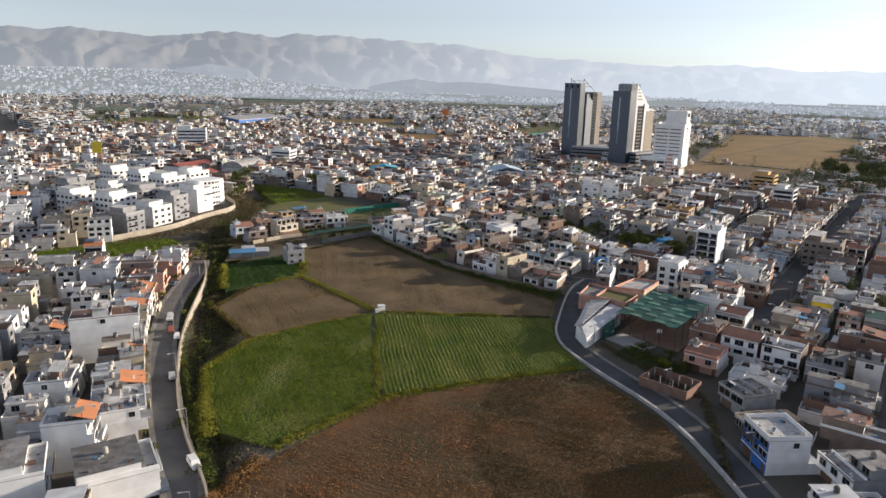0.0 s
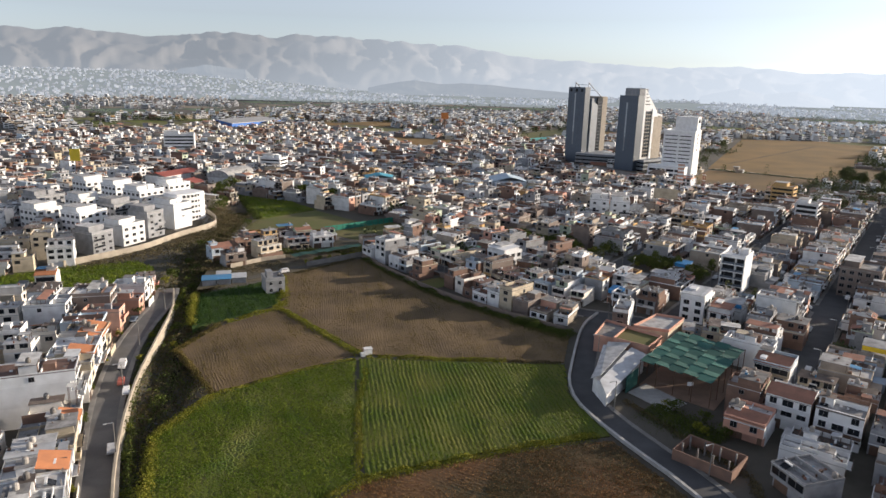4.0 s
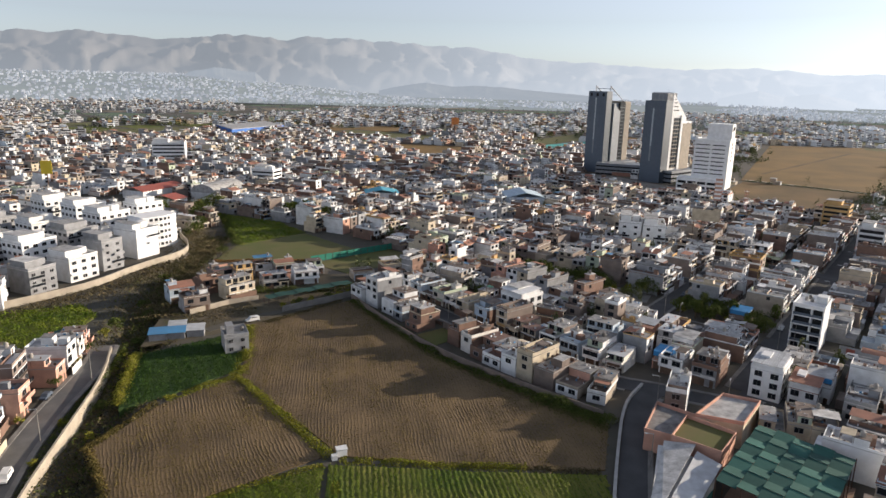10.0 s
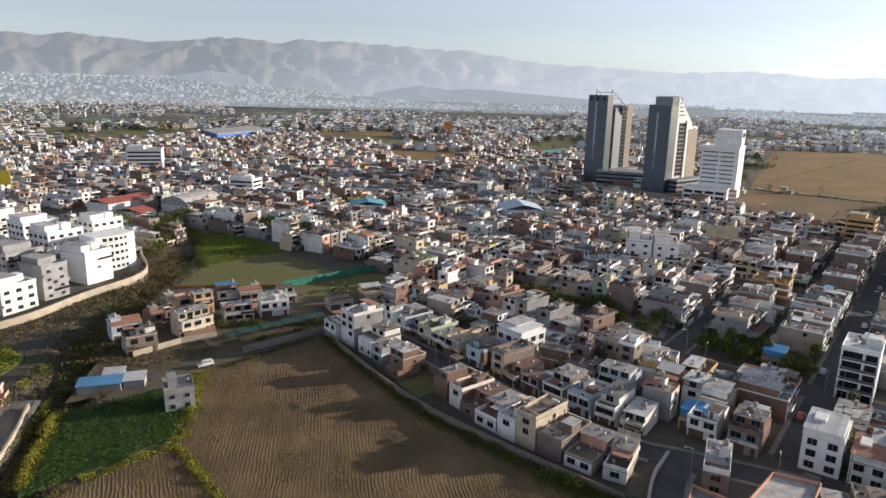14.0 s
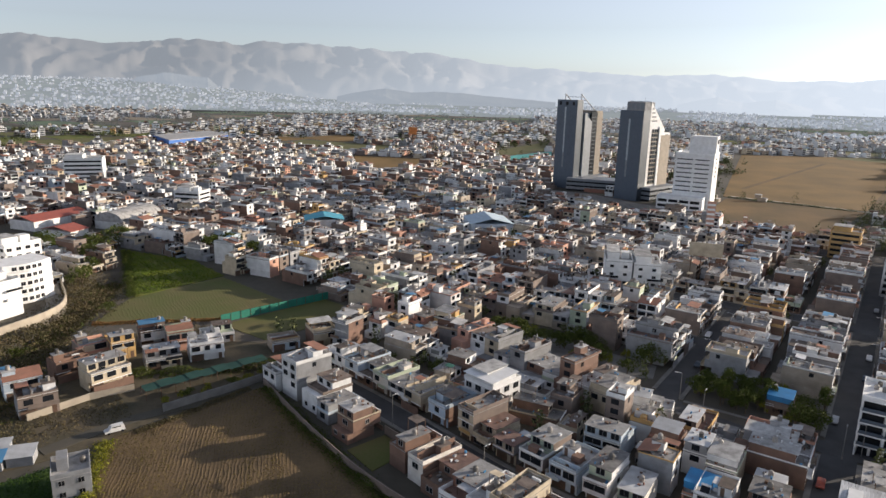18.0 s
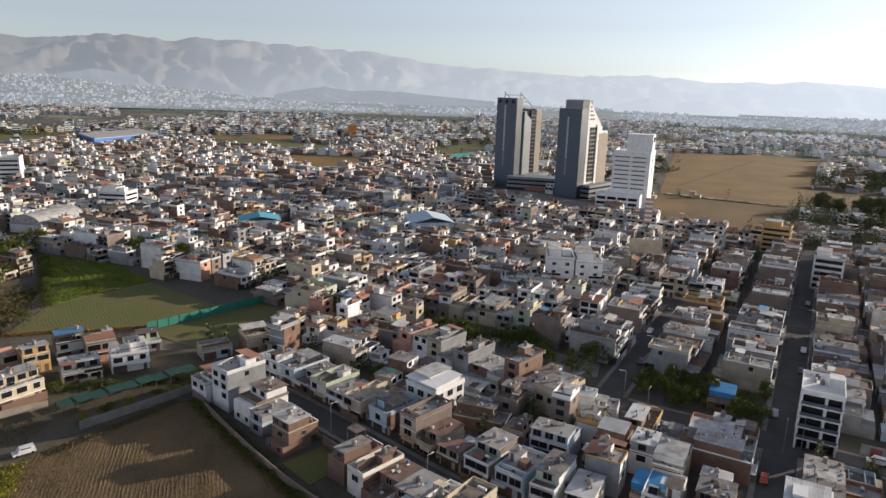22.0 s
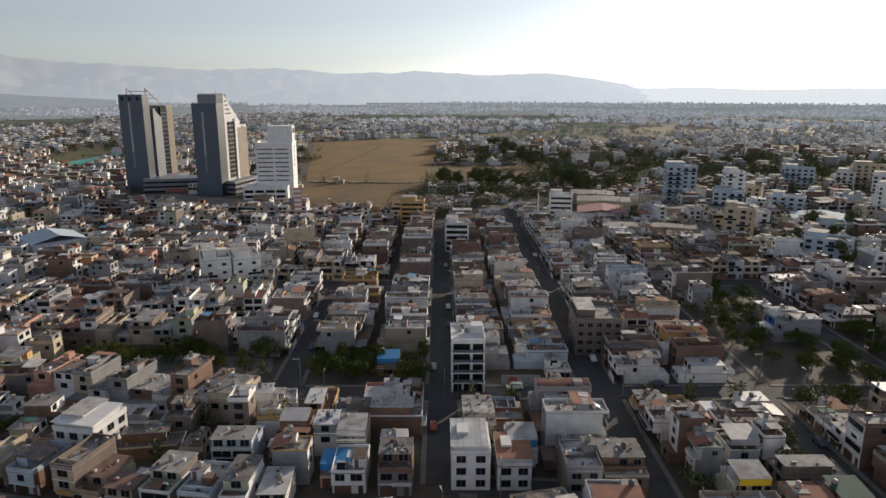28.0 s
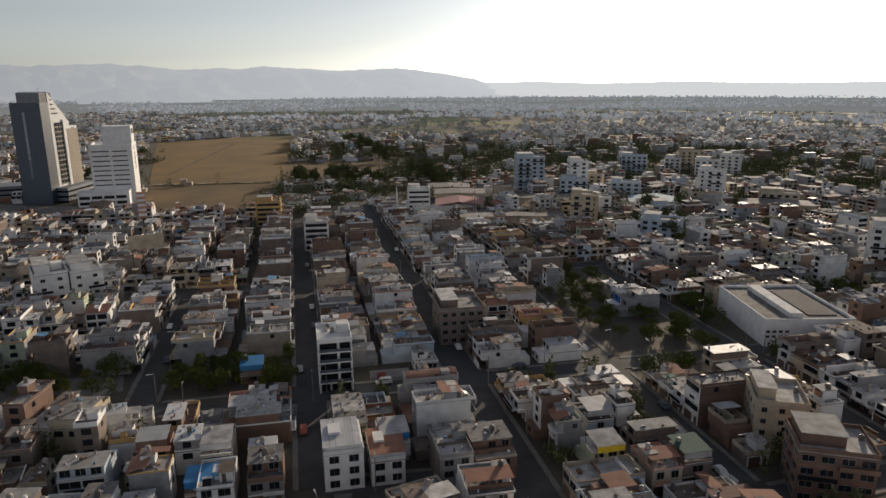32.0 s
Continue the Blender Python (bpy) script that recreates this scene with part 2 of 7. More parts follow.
def part(name, shape, parent, label="", at=None):
    """Links a Shell, or a shared mesh, as one part under a thing or a part, in the parent's own frame."""
    ob = new(name, shape.mesh(name) if isinstance(shape, Shell) else shape)
    ob.parent = parent
    if at is not None:
        ob.matrix_local = at
    return tagged(ob, label)


def inside(x, y, pts):
    hit = False
    for (x0, y0), (x1, y1) in zip(pts, pts[1:] + pts[:1]):
        if (y0 > y) != (y1 > y) and x < (x1 - x0) * (y - y0) / (y1 - y0) + x0:
            hit = not hit
    return hit


def offset(line, d):
    """The line of points moved d metres to its right."""
    out = []
    for i, (x, y) in enumerate(line):
        (xa, ya), (xb, yb) = line[max(i - 1, 0)], line[min(i + 1, len(line) - 1)]
        n = math.hypot(xb - xa, yb - ya)
        out.append((x + d * (yb - ya) / n, y - d * (xb - xa) / n))
    return out


def smooth(line, rounds=2):
    for _ in range(rounds):
        line = [line[0]] + [(a[0] * (1 - q) + b[0] * q, a[1] * (1 - q) + b[1] * q) for a, b in zip(line, line[1:]) for q in (0.25, 0.75)] + [line[-1]]
    return line


def ribbon(line, width, z0, z1, material, shell=None):
    """A band with thickness along a line."""
    s = shell or Shell()
    a, b = offset(line, width / 2), offset(line, -width / 2)
    for i in range(len(line) - 1):
        p = [a[i], a[i + 1], b[i + 1], b[i]]
        c = [(x, y, z0) for x, y in p] + [(x, y, z1) for x, y in p]
        s.add(c, BOX_F[1:].tolist(), material)
    return s


# ---- plan: taken ground, streets, fields ----
RNG = random.Random(7)
TAKEN = {}


def corners(cx, cy, ang, w, d):
    """A lot's outline: front middle at (cx, cy), depth d along ang."""
    ux, uy = math.cos(ang), math.sin(ang)
    rx, ry = uy, -ux
    return [(cx - rx * w / 2, cy - ry * w / 2), (cx + rx * w / 2, cy + ry * w / 2), (cx + rx * w / 2 + ux * d, cy + ry * w / 2 + uy * d), (cx - rx * w / 2 + ux * d, cy - ry * w / 2 + uy * d)]


def cells(pts):
    xs, ys = [p[0] for p in pts], [p[1] for p in pts]
    return [(i, j) for i in range(int(min(xs) // 40), int(max(xs) // 40) + 1) for j in range(int(min(ys) // 40), int(max(ys) // 40) + 1)]


def apart(a, b):
    for p in (a, b):
        for (x0, y0), (x1, y1) in zip(p, p[1:] + p[:1]):
            nx, ny = y1 - y0, x0 - x1
            pa = [x * nx + y * ny for x, y in a]
            pb = [x * nx + y * ny for x, y in b]
            if max(pa) <= min(pb) + 0.05 * math.hypot(nx, ny) or max(pb) <= min(pa) + 0.05 * math.hypot(nx, ny):
                return True
    return False


def take(pts):
    for c in cells(pts):
        TAKEN.setdefault(c, []).append(pts)


def vacant(pts):
    return all(apart(pts, q) for c in cells(pts) for q in TAKEN.get(c, ()))


def take_line(line, width):
    a, b = offset(line, width / 2), offset(line, -width / 2)
    for i in range(len(line) - 1):
        take([a[i], a[i + 1], b[i + 1], b[i]])


def take_field(pts):
    """Keeps a field of any outline clear, as triangles from its middle."""
    mx, my = sum(p[0] for p in pts) / len(pts), sum(p[1] for p in pts) / len(pts)
    for a, b in zip(pts, pts[1:] + pts[:1]):
        take([a, b, (mx, my)])


# the town's grid: u runs along the three parallel streets, v across them
GRID_O = (91.0, 298.0)
GU, GV = (0.545, 0.838), (0.838, -0.545)


def uv(u, v):
    return (GRID_O[0] + GU[0] * u + GV[0] * v, GRID_O[1] + GU[1] * u + GV[1] * v)


WALLSTONE = mat("wall_render", (0.42, 0.37, 0.29), (0.30, 0.26, 0.21), scale=0.3)
F1 = [(-63, 151), (-71, 170), (-65, 191), (-48, 207), (-34, 217), (-29, 190), (-23, 158), (-41, 133), (-54, 137)]
F2 = [(-33, 218), (-2, 219), (27, 221), (26, 203), (33, 181), (6, 172), (-21, 159), (-28, 190)]
F3 = [(-87, 218), (-82, 240), (-69, 258), (-52, 240), (-35, 221), (-50, 208), (-66, 193)]
F4 = [(-79, 300), (-52, 329), (-31, 302), (-13, 279), (8, 261), (31, 244), (27, 223), (-2, 221), (-31, 222), (-50, 241), (-68, 259)]
F5 = [(-60, 62), (-52, 95), (-42, 125), (-21, 157), (6, 170), (33, 179), (46, 155), (51, 124), (48, 90), (44, 60)]
F6 = [(-91, 237), (-102, 270), (-84, 288), (-73, 279), (-71, 262), (-83, 244)]
F7 = [(-166, 480), (-122, 462), (-100, 439), (-124, 406), (-138, 430)]
F8 = [(-124, 374), (-125, 404), (-100, 437), (-66, 407), (-82, 383)]
F9 = [(-80, 378), (-50, 410), (-32, 396), (-61, 365)]
F10 = [(223, 718), (310, 662), (580, 1040), (615, 1119), (401, 1120)]
F11 = [(160, 600), (228, 563), (304, 654), (222, 708)]
F12 = [(315, 672), (403, 640), (478, 700), (385, 766)]
F13 = [(-196, 272), (-165, 254), (-132, 272), (-134, 300), (-146, 310), (-175, 292)]
F14 = [(-100, 828), (-66, 815), (-8, 950), (-122, 968)]
F16 = [(56, 1008), (136, 1122), (157, 1285), (53, 1083)]
F17 = [(42, 973), (59, 930), (120, 1013), (129, 1080)]
F18 = [(968, 1046), (1214, 802), (1300, 860), (1050, 1105)]
F15 = [(-260, 1050), (-90, 1000), (-60, 1100), (-230, 1180)]
FIELDS = [
    ("alfalfa_field", F1, CROP_SHADE, 0.10, "bright green alfalfa field with mown patches"),
    ("alfalfa_field", F2, CROP_SHADE, 0.12, "green alfalfa field in even rows"),
    ("ploughed_field", F3, SOIL, 0.06, "brown ploughed field with fine furrows"),
    ("ploughed_field", F4, SOIL, 0.07, "bare brown ploughed field beside the houses"),
    ("stubble_field", F5, SOIL_RED, 0.05, "reddish brown stubble field with dry weeds"),
    ("crop_field", F6, CROP_DARK, 0.14, "small dark green vegetable field"),
    ("crop_field", F7, CROP, 0.12, "bright green crop field beside tall trees"),
    ("fallow_field", F8, GRASS, 0.05, "olive fallow field with dry grass"),
    ("sports_field", F9, GRASS, 0.05, "worn grass pitch behind a green net fence"),
    ("pasture_field", F10, GRASS_DRY, 0.06, "large golden brown dry field behind the towers"),
    ("farm_track", [(226, 716), (300, 660), (304, 664), (230, 722)], WALLSTONE, 0.1, "pale earth track along the dry field"),
    ("farm_track", [(258, 769), (262, 767), (466, 1017), (462, 1020)], GRASS_DARK, 0.09, "dark diagonal track across the dry field"),
    ("pasture_field", F11, GRASS_DARK, 0.05, "dry brown plot below the large field"),
    ("pasture_field", F12, GRASS_DARK, 0.05, "dry brown plot beside dark trees"),
    ("crop_field", F13, CROP, 0.1, "green field behind the apartment blocks"),
    ("pasture_field", F14, GRASS_DRY, 0.05, "dry olive field among the houses"),
    ("crop_field", [(520, 1090), (575, 1042), (612, 1116), (530, 1118)], GRASS, 0.1, "green strip at the far end of the dry field"),
    ("pasture_field", F16, GRASS, 0.05, "olive field beside the turquoise court"),
    ("covered_court", F17, mat("turquoise_cover", (0.10, 0.42, 0.36), (0.08, 0.34, 0.30), rough=0.6), 1.2, "flat turquoise covered court near the towers"),
    ("crop_field", F18, CROP, 0.05, "long green field strip on the eastern plain"),
    ("crop_field", F15, GRASS, 0.05, "far green field among the houses"),
]
for _, pts, *_ in FIELDS:
    take_field(pts)
LEFT_FAR = [(-172, 298), (-160, 318), (-153, 332), (-150, 357), (-141, 382), (-146, 398), (-156, 412), (-172, 436)]
GULLY = [(-50, 40), (-46, 100), (-60, 140), (-76, 175), (-82, 205), (-95, 235), (-108, 275), (-118, 300), (-128, 330), (-135, 365), (-140, 400), (-146, 430)]
take_line(GULLY, 20)
YARD = [(-112, 268), (-128, 300), (-120, 345), (-100, 378), (-60, 362), (-30, 372), (-46, 340), (-66, 318), (-80, 300)]
for k in range(len(YARD) - 2):
    take([YARD[0], YARD[k + 1], YARD[k + 2]])

LEFT_ROAD = smooth([(-42, 60), (-50, 100), (-54, 116), (-66, 134), (-78, 157), (-92, 185), (-106, 222), (-113, 262), (-118, 275)])
LEFT_ROAD = offset(LEFT_ROAD, 1.3)
LEFT_WALL = smooth([(-34, 60), (-43, 100), (-47, 114), (-59, 131), (-72, 154), (-87, 190), (-97, 226), (-104, 252), (-113, 272)])
RIGHT_ROAD = smooth([(54, 60), (60, 100), (58, 126), (52, 157), (36, 185), (29, 203), (34, 228), (40, 254), (47, 266)])
FRONT = smooth([(-42, 344), (-19.5, 322), (-3.5, 305.5), (14.5, 286), (35.5, 269), (47, 266), (73, 256), uv(-36, 43)])
STREETS = [("road", LEFT_ROAD, 5.6), ("road", RIGHT_ROAD, 6.0), ("road", FRONT, 7.0)]
for name, a, b, w in (
    ("street", uv(0, -43.5), uv(108, -43.5), 7), ("street", uv(-36, 0), uv(245, 0), 7.5), ("street", uv(-72, 43), uv(290, 43), 9.5),
    ("street", uv(-125, 86), uv(300, 86), 7), ("street", uv(-170, 129), uv(110, 129), 8), ("street", uv(8, -43.5), uv(8, 175), 7),
    ("street", uv(-60, 86), uv(-50, 260), 7), ("street", uv(112, -100), uv(116, 330), 8), ("street", uv(-36, 0), uv(-40, 43), 6), ("street", uv(-110, 86), uv(-104, 260), 7),
    ("street", uv(-165, 129), uv(-160, 230), 7), ("street", uv(60, -150), uv(64, -43.5), 6), ("street", uv(8, -43), uv(26, -130), 6),
    ("street", uv(245, -260), uv(250, 420), 14),
):
    line = [(a[0] + (b[0] - a[0]) * k / 6, a[1] + (b[1] - a[1]) * k / 6) for k in range(7)]
    STREETS.append((name, line, w))
for _, line, w in STREETS:
    take_line(line, w + 2.4)
PARK = [uv(10, -38), uv(4, -5), uv(36, -5), uv(32, -38)]
WOODS = [[(176, 240), (196, 237), (240, 262), (233, 273)], [(190, 281), (198, 275), (262, 327), (252, 336)], [(262, 232), (276, 226), (300, 218), (290, 232)], [uv(14, 92), uv(14, 118), uv(44, 118), uv(44, 92)], [(312, 640), (358, 590), (372, 602), (326, 655)], [(380, 545), (430, 640), (445, 635), (395, 540)]]
for pts in WOODS:
    take_field(pts)
PLAZA = [uv(40, -112), uv(18, -116), uv(14, -70), uv(22, -50), uv(32, -52), uv(36, -88)]
take_field(PARK)
take_field(PLAZA)

# ---- ground ----
def to_line(x, y, line):
    best = 1e9
    for (x0, y0), (x1, y1) in zip(line, line[1:]):
        dx, dy = x1 - x0, y1 - y0
        q = min(1, max(0, ((x - x0) * dx + (y - y0) * dy) / (dx * dx + dy * dy)))
        best = min(best, math.hypot(x - x0 - q * dx, y - y0 - q * dy))
    return best


def ground_z(x, y):
    """The gully's bed lies about three metres under the fields."""
    if not (-170 < x < -20 and 30 < y < 450):
        return -0.12
    q = max(0.0, 1 - to_line(x, y, GULLY) / 11.0)
    return -0.12 - 3.2 * min(1.0, 1.7 * q * q * (3 - 2 * q)) + 0.25 * q * noise.noise(Vector((x * 0.4, y * 0.4, 0)))


gx = [-4900, -3000, -1800, -1000, -600, -400, -260] + [-170 + 3 * k for k in range(51)] + [-10, 20, 60, 120, 260, 400, 700, 1200, 2000, 3200, 4900]
gy = [-4700, -2000, -800, -300, -100, 0] + [30 + 3 * k for k in range(141)] + [500, 600, 800, 1100, 1500, 2200, 3200, 4900]
g = Shell()
g.v = [(x, y, ground_z(x, y)) for x in gx for y in gy]
ny = len(gy)
g.f = [(i * ny + j, (i + 1) * ny + j, (i + 1) * ny + j + 1, i * ny + j + 1) for i in range(len(gx) - 1) for j in range(ny - 1)]
g.slot(DIRT)
g.m = [0] * len(g.f)
tagged(new("ground", g.mesh("ground")), "dusty dry earth between houses and fields", "ground", kind="structure")
for i, (name, line, w) in enumerate(STREETS):
    ob = new(name, ribbon(line, w, -0.3, 0.005 + 0.004 * i, ROAD_PALE if line is LEFT_ROAD else ASPHALT).mesh(name))
    tagged(ob, "worn grey asphalt " + name, "road", kind="structure")
    for side in (1, -1):
        if line is RIGHT_ROAD and side == -1:
            continue
        kerb, run, strip = offset(line, side * (w / 2 + 0.6)), [], Shell()
        for (x0, y0), (x1, y1) in zip(kerb, kerb[1:]):
            n = max(1, int(math.hypot(x1 - x0, y1 - y0) / 2.5))
            for k in range(n):
                q = (x0 + (x1 - x0) * k / n, y0 + (y1 - y0) * k / n)
                if any(other is not line and to_line(*q, other) < wo / 2 + 0.9 for _, other, wo in STREETS):
                    if len(run) > 1:
                        ribbon(run, 1.2, -0.3, 0.15, PAVE, strip)
                    run = []
                else:
                    run.append(q)
        if len(run) > 1:
            ribbon(run, 1.2, -0.3, 0.15, PAVE, strip)
        p = new("pavement", strip.mesh("pavement"))
        tagged(p, "narrow pale concrete pavement with a kerb", "pavement", kind="structure")
for name, pts, m, h, label in FIELDS:
    tagged(new(name, Shell().poly(pts, -3.6 if pts[0][1] < 320 else -0.3, h, m).mesh(name)), label, "field", kind="structure")
# ---- houses ----
NEAR = []


def villas(x, y):
    """The leafy quarter of low houses north-east of the grid."""
    az, dist = math.degrees(math.atan2(x, y - 160)), math.hypot(x, y - 160)
    return (20 < az < 47 and dist > 415 + 3 * abs(az - 34)) or (az >= 47 and dist > 560)


def lot(cx, cy, ang, w, d, storeys=None, wall=None, roof=None, force=False, **more):
    pts = corners(cx, cy, ang, w, d)
    if not force and (not vacant(pts) or (villas(cx, cy) and noise.noise(Vector((cx * 0.021, cy * 0.021, 3.0))) > -0.08)):
        return False
    take(pts)
    NEAR.append(dict(x=cx, y=cy, ang=ang, w=w, d=d, storeys=storeys, wall=wall, roof=roof, **more))
    return True


def row(line, width, side, depth=16, gap=0.0, lots=(4.9, 7.3), keep=1.0, floors=None, plain=False, paints=None, tiles=0.0, pale=False):
    """A row of houses along one side of a street, fronts to it."""
    edge = offset(line, side * (width / 2 + 1.3))
    along = [0.0]
    for (x0, y0), (x1, y1) in zip(edge, edge[1:]):
        along.append(along[-1] + math.hypot(x1 - x0, y1 - y0))
    s = 0.3
    while s < along[-1] - 4:
        w = RNG.uniform(*lots)
        mid = min(s + w / 2, along[-1] - 0.01)
        k = max(i for i in range(len(along) - 1) if along[i] <= mid)
        q = (mid - along[k]) / max(along[k + 1] - along[k], 1e-6)
        (x0, y0), (x1, y1) = edge[k], edge[k + 1]
        n = math.hypot(x1 - x0, y1 - y0)
        ang = math.atan2(-(x1 - x0) * side, (y1 - y0) * side)
        x, y = x0 + (x1 - x0) * q, y0 + (y1 - y0) * q
        if RNG.random() < keep:
            d = depth * RNG.uniform(0.93, 1.0)
            if lot(x, y, ang, w, d, RNG.choice(floors) if floors else None, RNG.choice(paints) if paints else None, plain=plain, pale=pale, tiled=RNG.random() < tiles):
                s += w + gap
                continue
        s += 1.5
    return


def pick(seq, odds, r):
    x, acc = r.random() * sum(odds), 0.0
    for a, o in zip(seq, odds):
        acc += o
        if x <= acc:
            return a
    return seq[-1]


def window_mesh(w, h):
    """A framed window in one piece: two panes sunk into a frame."""
    xs = [-w / 2, -w / 2 + 0.05, -0.025, 0.025, w / 2 - 0.05, w / 2]
    zs = [0, 0.05, h - 0.05, h]
    s = Shell()
    s.slot(FRAME), s.slot(GLASS)
    at = {}

    def vert(x, y, z):
        if (x, y, z) not in at:
            at[(x, y, z)] = len(s.v)
            s.v.append((x, y, z))
        return at[(x, y, z)]

    def face(pts, m):
        s.f.append(tuple(vert(*p) for p in pts))
        s.m.append(m)

    for i in range(5):
        for j in range(3):
            x0, x1, z0, z1 = xs[i], xs[i + 1], zs[j], zs[j + 1]
            if j == 1 and i in (1, 3):
                face([(x0, -0.02, z0), (x1, -0.02, z0), (x1, -0.02, z1), (x0, -0.02, z1)], 1)
                q = [(x0, z0), (x1, z0), (x1, z1), (x0, z1)]
                for (xa, za), (xb, zb) in zip(q, q[1:] + q[:1]):
                    face([(xa, -0.08, za), (xb, -0.08, zb), (xb, -0.02, zb), (xa, -0.02, za)], 0)
            else:
                face([(x0, -0.08, z0), (x1, -0.08, z0), (x1, -0.08, z1), (x0, -0.08, z1)], 0)
    q = [(x, zs[0]) for x in xs] + [(xs[-1], z) for z in zs[1:]] + [(x, zs[-1]) for x in xs[-2::-1]] + [(xs[0], z) for z in zs[-2:0:-1]]
    for (xa, za), (xb, zb) in zip(q, q[1:] + q[:1]):
        face([(xb, -0.08, zb), (xa, -0.08, za), (xa, 0.05, za), (xb, 0.05, zb)], 0)
    return s.mesh("window")


WINDOWS = {}


def window(parent, w, h, x, y, z, turn):
    key = (round(w * 2.5) / 2.5, round(h * 5) / 5)
    if key not in WINDOWS:
        WINDOWS[key] = window_mesh(*key)
    return part("window", WINDOWS[key], parent, at=pose(x, y, z, 0, 0, turn))


class Builder:
    """Collects a house's pieces: as parts of a thing, or all into one joined shell."""

    def __init__(self, root=None, shell=None, place=None):
        self.root, self.shell, self.place, self.pieces = root, shell, place, {}

    def box(self, name, *a, new_part=False, under=None, flank=None, rear=False):
        if self.shell is not None:
            self.shell.box(*a, place=self.place, flank=flank, rear=rear)
        elif new_part:
            return part(name, Shell().box(*a, flank=flank, rear=rear), under or self.root)
        else:
            self.pieces.setdefault(name, Shell()).box(*a, flank=flank, rear=rear)

    def ring(self, name, *a):
        if self.shell is not None:
            self.shell.ring(*a, place=self.place)
        else:
            part(name, Shell().ring(*a), self.root)

    def tank(self, x, y, z):
        """A rotation-moulded water tank: drum, shoulder and lid."""
        if self.shell is not None:
            self.shell.tube(x, y, z, z + 1.25, 0.55, TANK, place=self.place, r1=0.5)
            return
        if "tank" not in WINDOWS:
            prof = [(0.5, 0), (0.56, 0.08), (0.56, 0.95), (0.42, 1.18), (0.2, 1.24), (0.2, 1.34)]
            v = [(q * math.cos(k * math.pi / 5), q * math.sin(k * math.pi / 5), h) for q, h in prof for k in range(10)]
            f = [(i * 10 + k, i * 10 + (k + 1) % 10, i * 10 + 10 + (k + 1) % 10, i * 10 + 10 + k) for i in range(5) for k in range(10)] + [tuple(range(50, 60))]
            WINDOWS["tank"] = Shell().add(v, f, TANK).mesh("water_tank")
        part("water_tank", WINDOWS["tank"], self.root, at=pose(x, y, z))

    def tube(self, name, *a, **k):
        if self.shell is not None:
            self.shell.tube(*a, place=self.place, **k)
        else:
            part(name, Shell().tube(*a, **k), self.root)

    def prism(self, name, verts, faces, m):
        if self.shell is not None:
            self.shell.add([tuple(self.place @ Vector(v)) for v in verts], faces, m)
        else:
            part(name, Shell().add(verts, faces, m), self.root)

    def window(self, w, h, x, y, z, turn):
        if self.shell is None:
            window(self.root, w, h, x, y, z, turn)
        else:
            p = self.place @ pose(x, y, z, 0, 0, turn)
            self.shell.box(-w / 2, w / 2, -0.04, 0.05, 0, h, GLASS, place=p)

    def close(self):
        for name, s in self.pieces.items():
            ob = part(name, s, self.root)
            if name == "roof_junk":
                tagged(ob, "small odds and ends on the roof", kind="stuff")


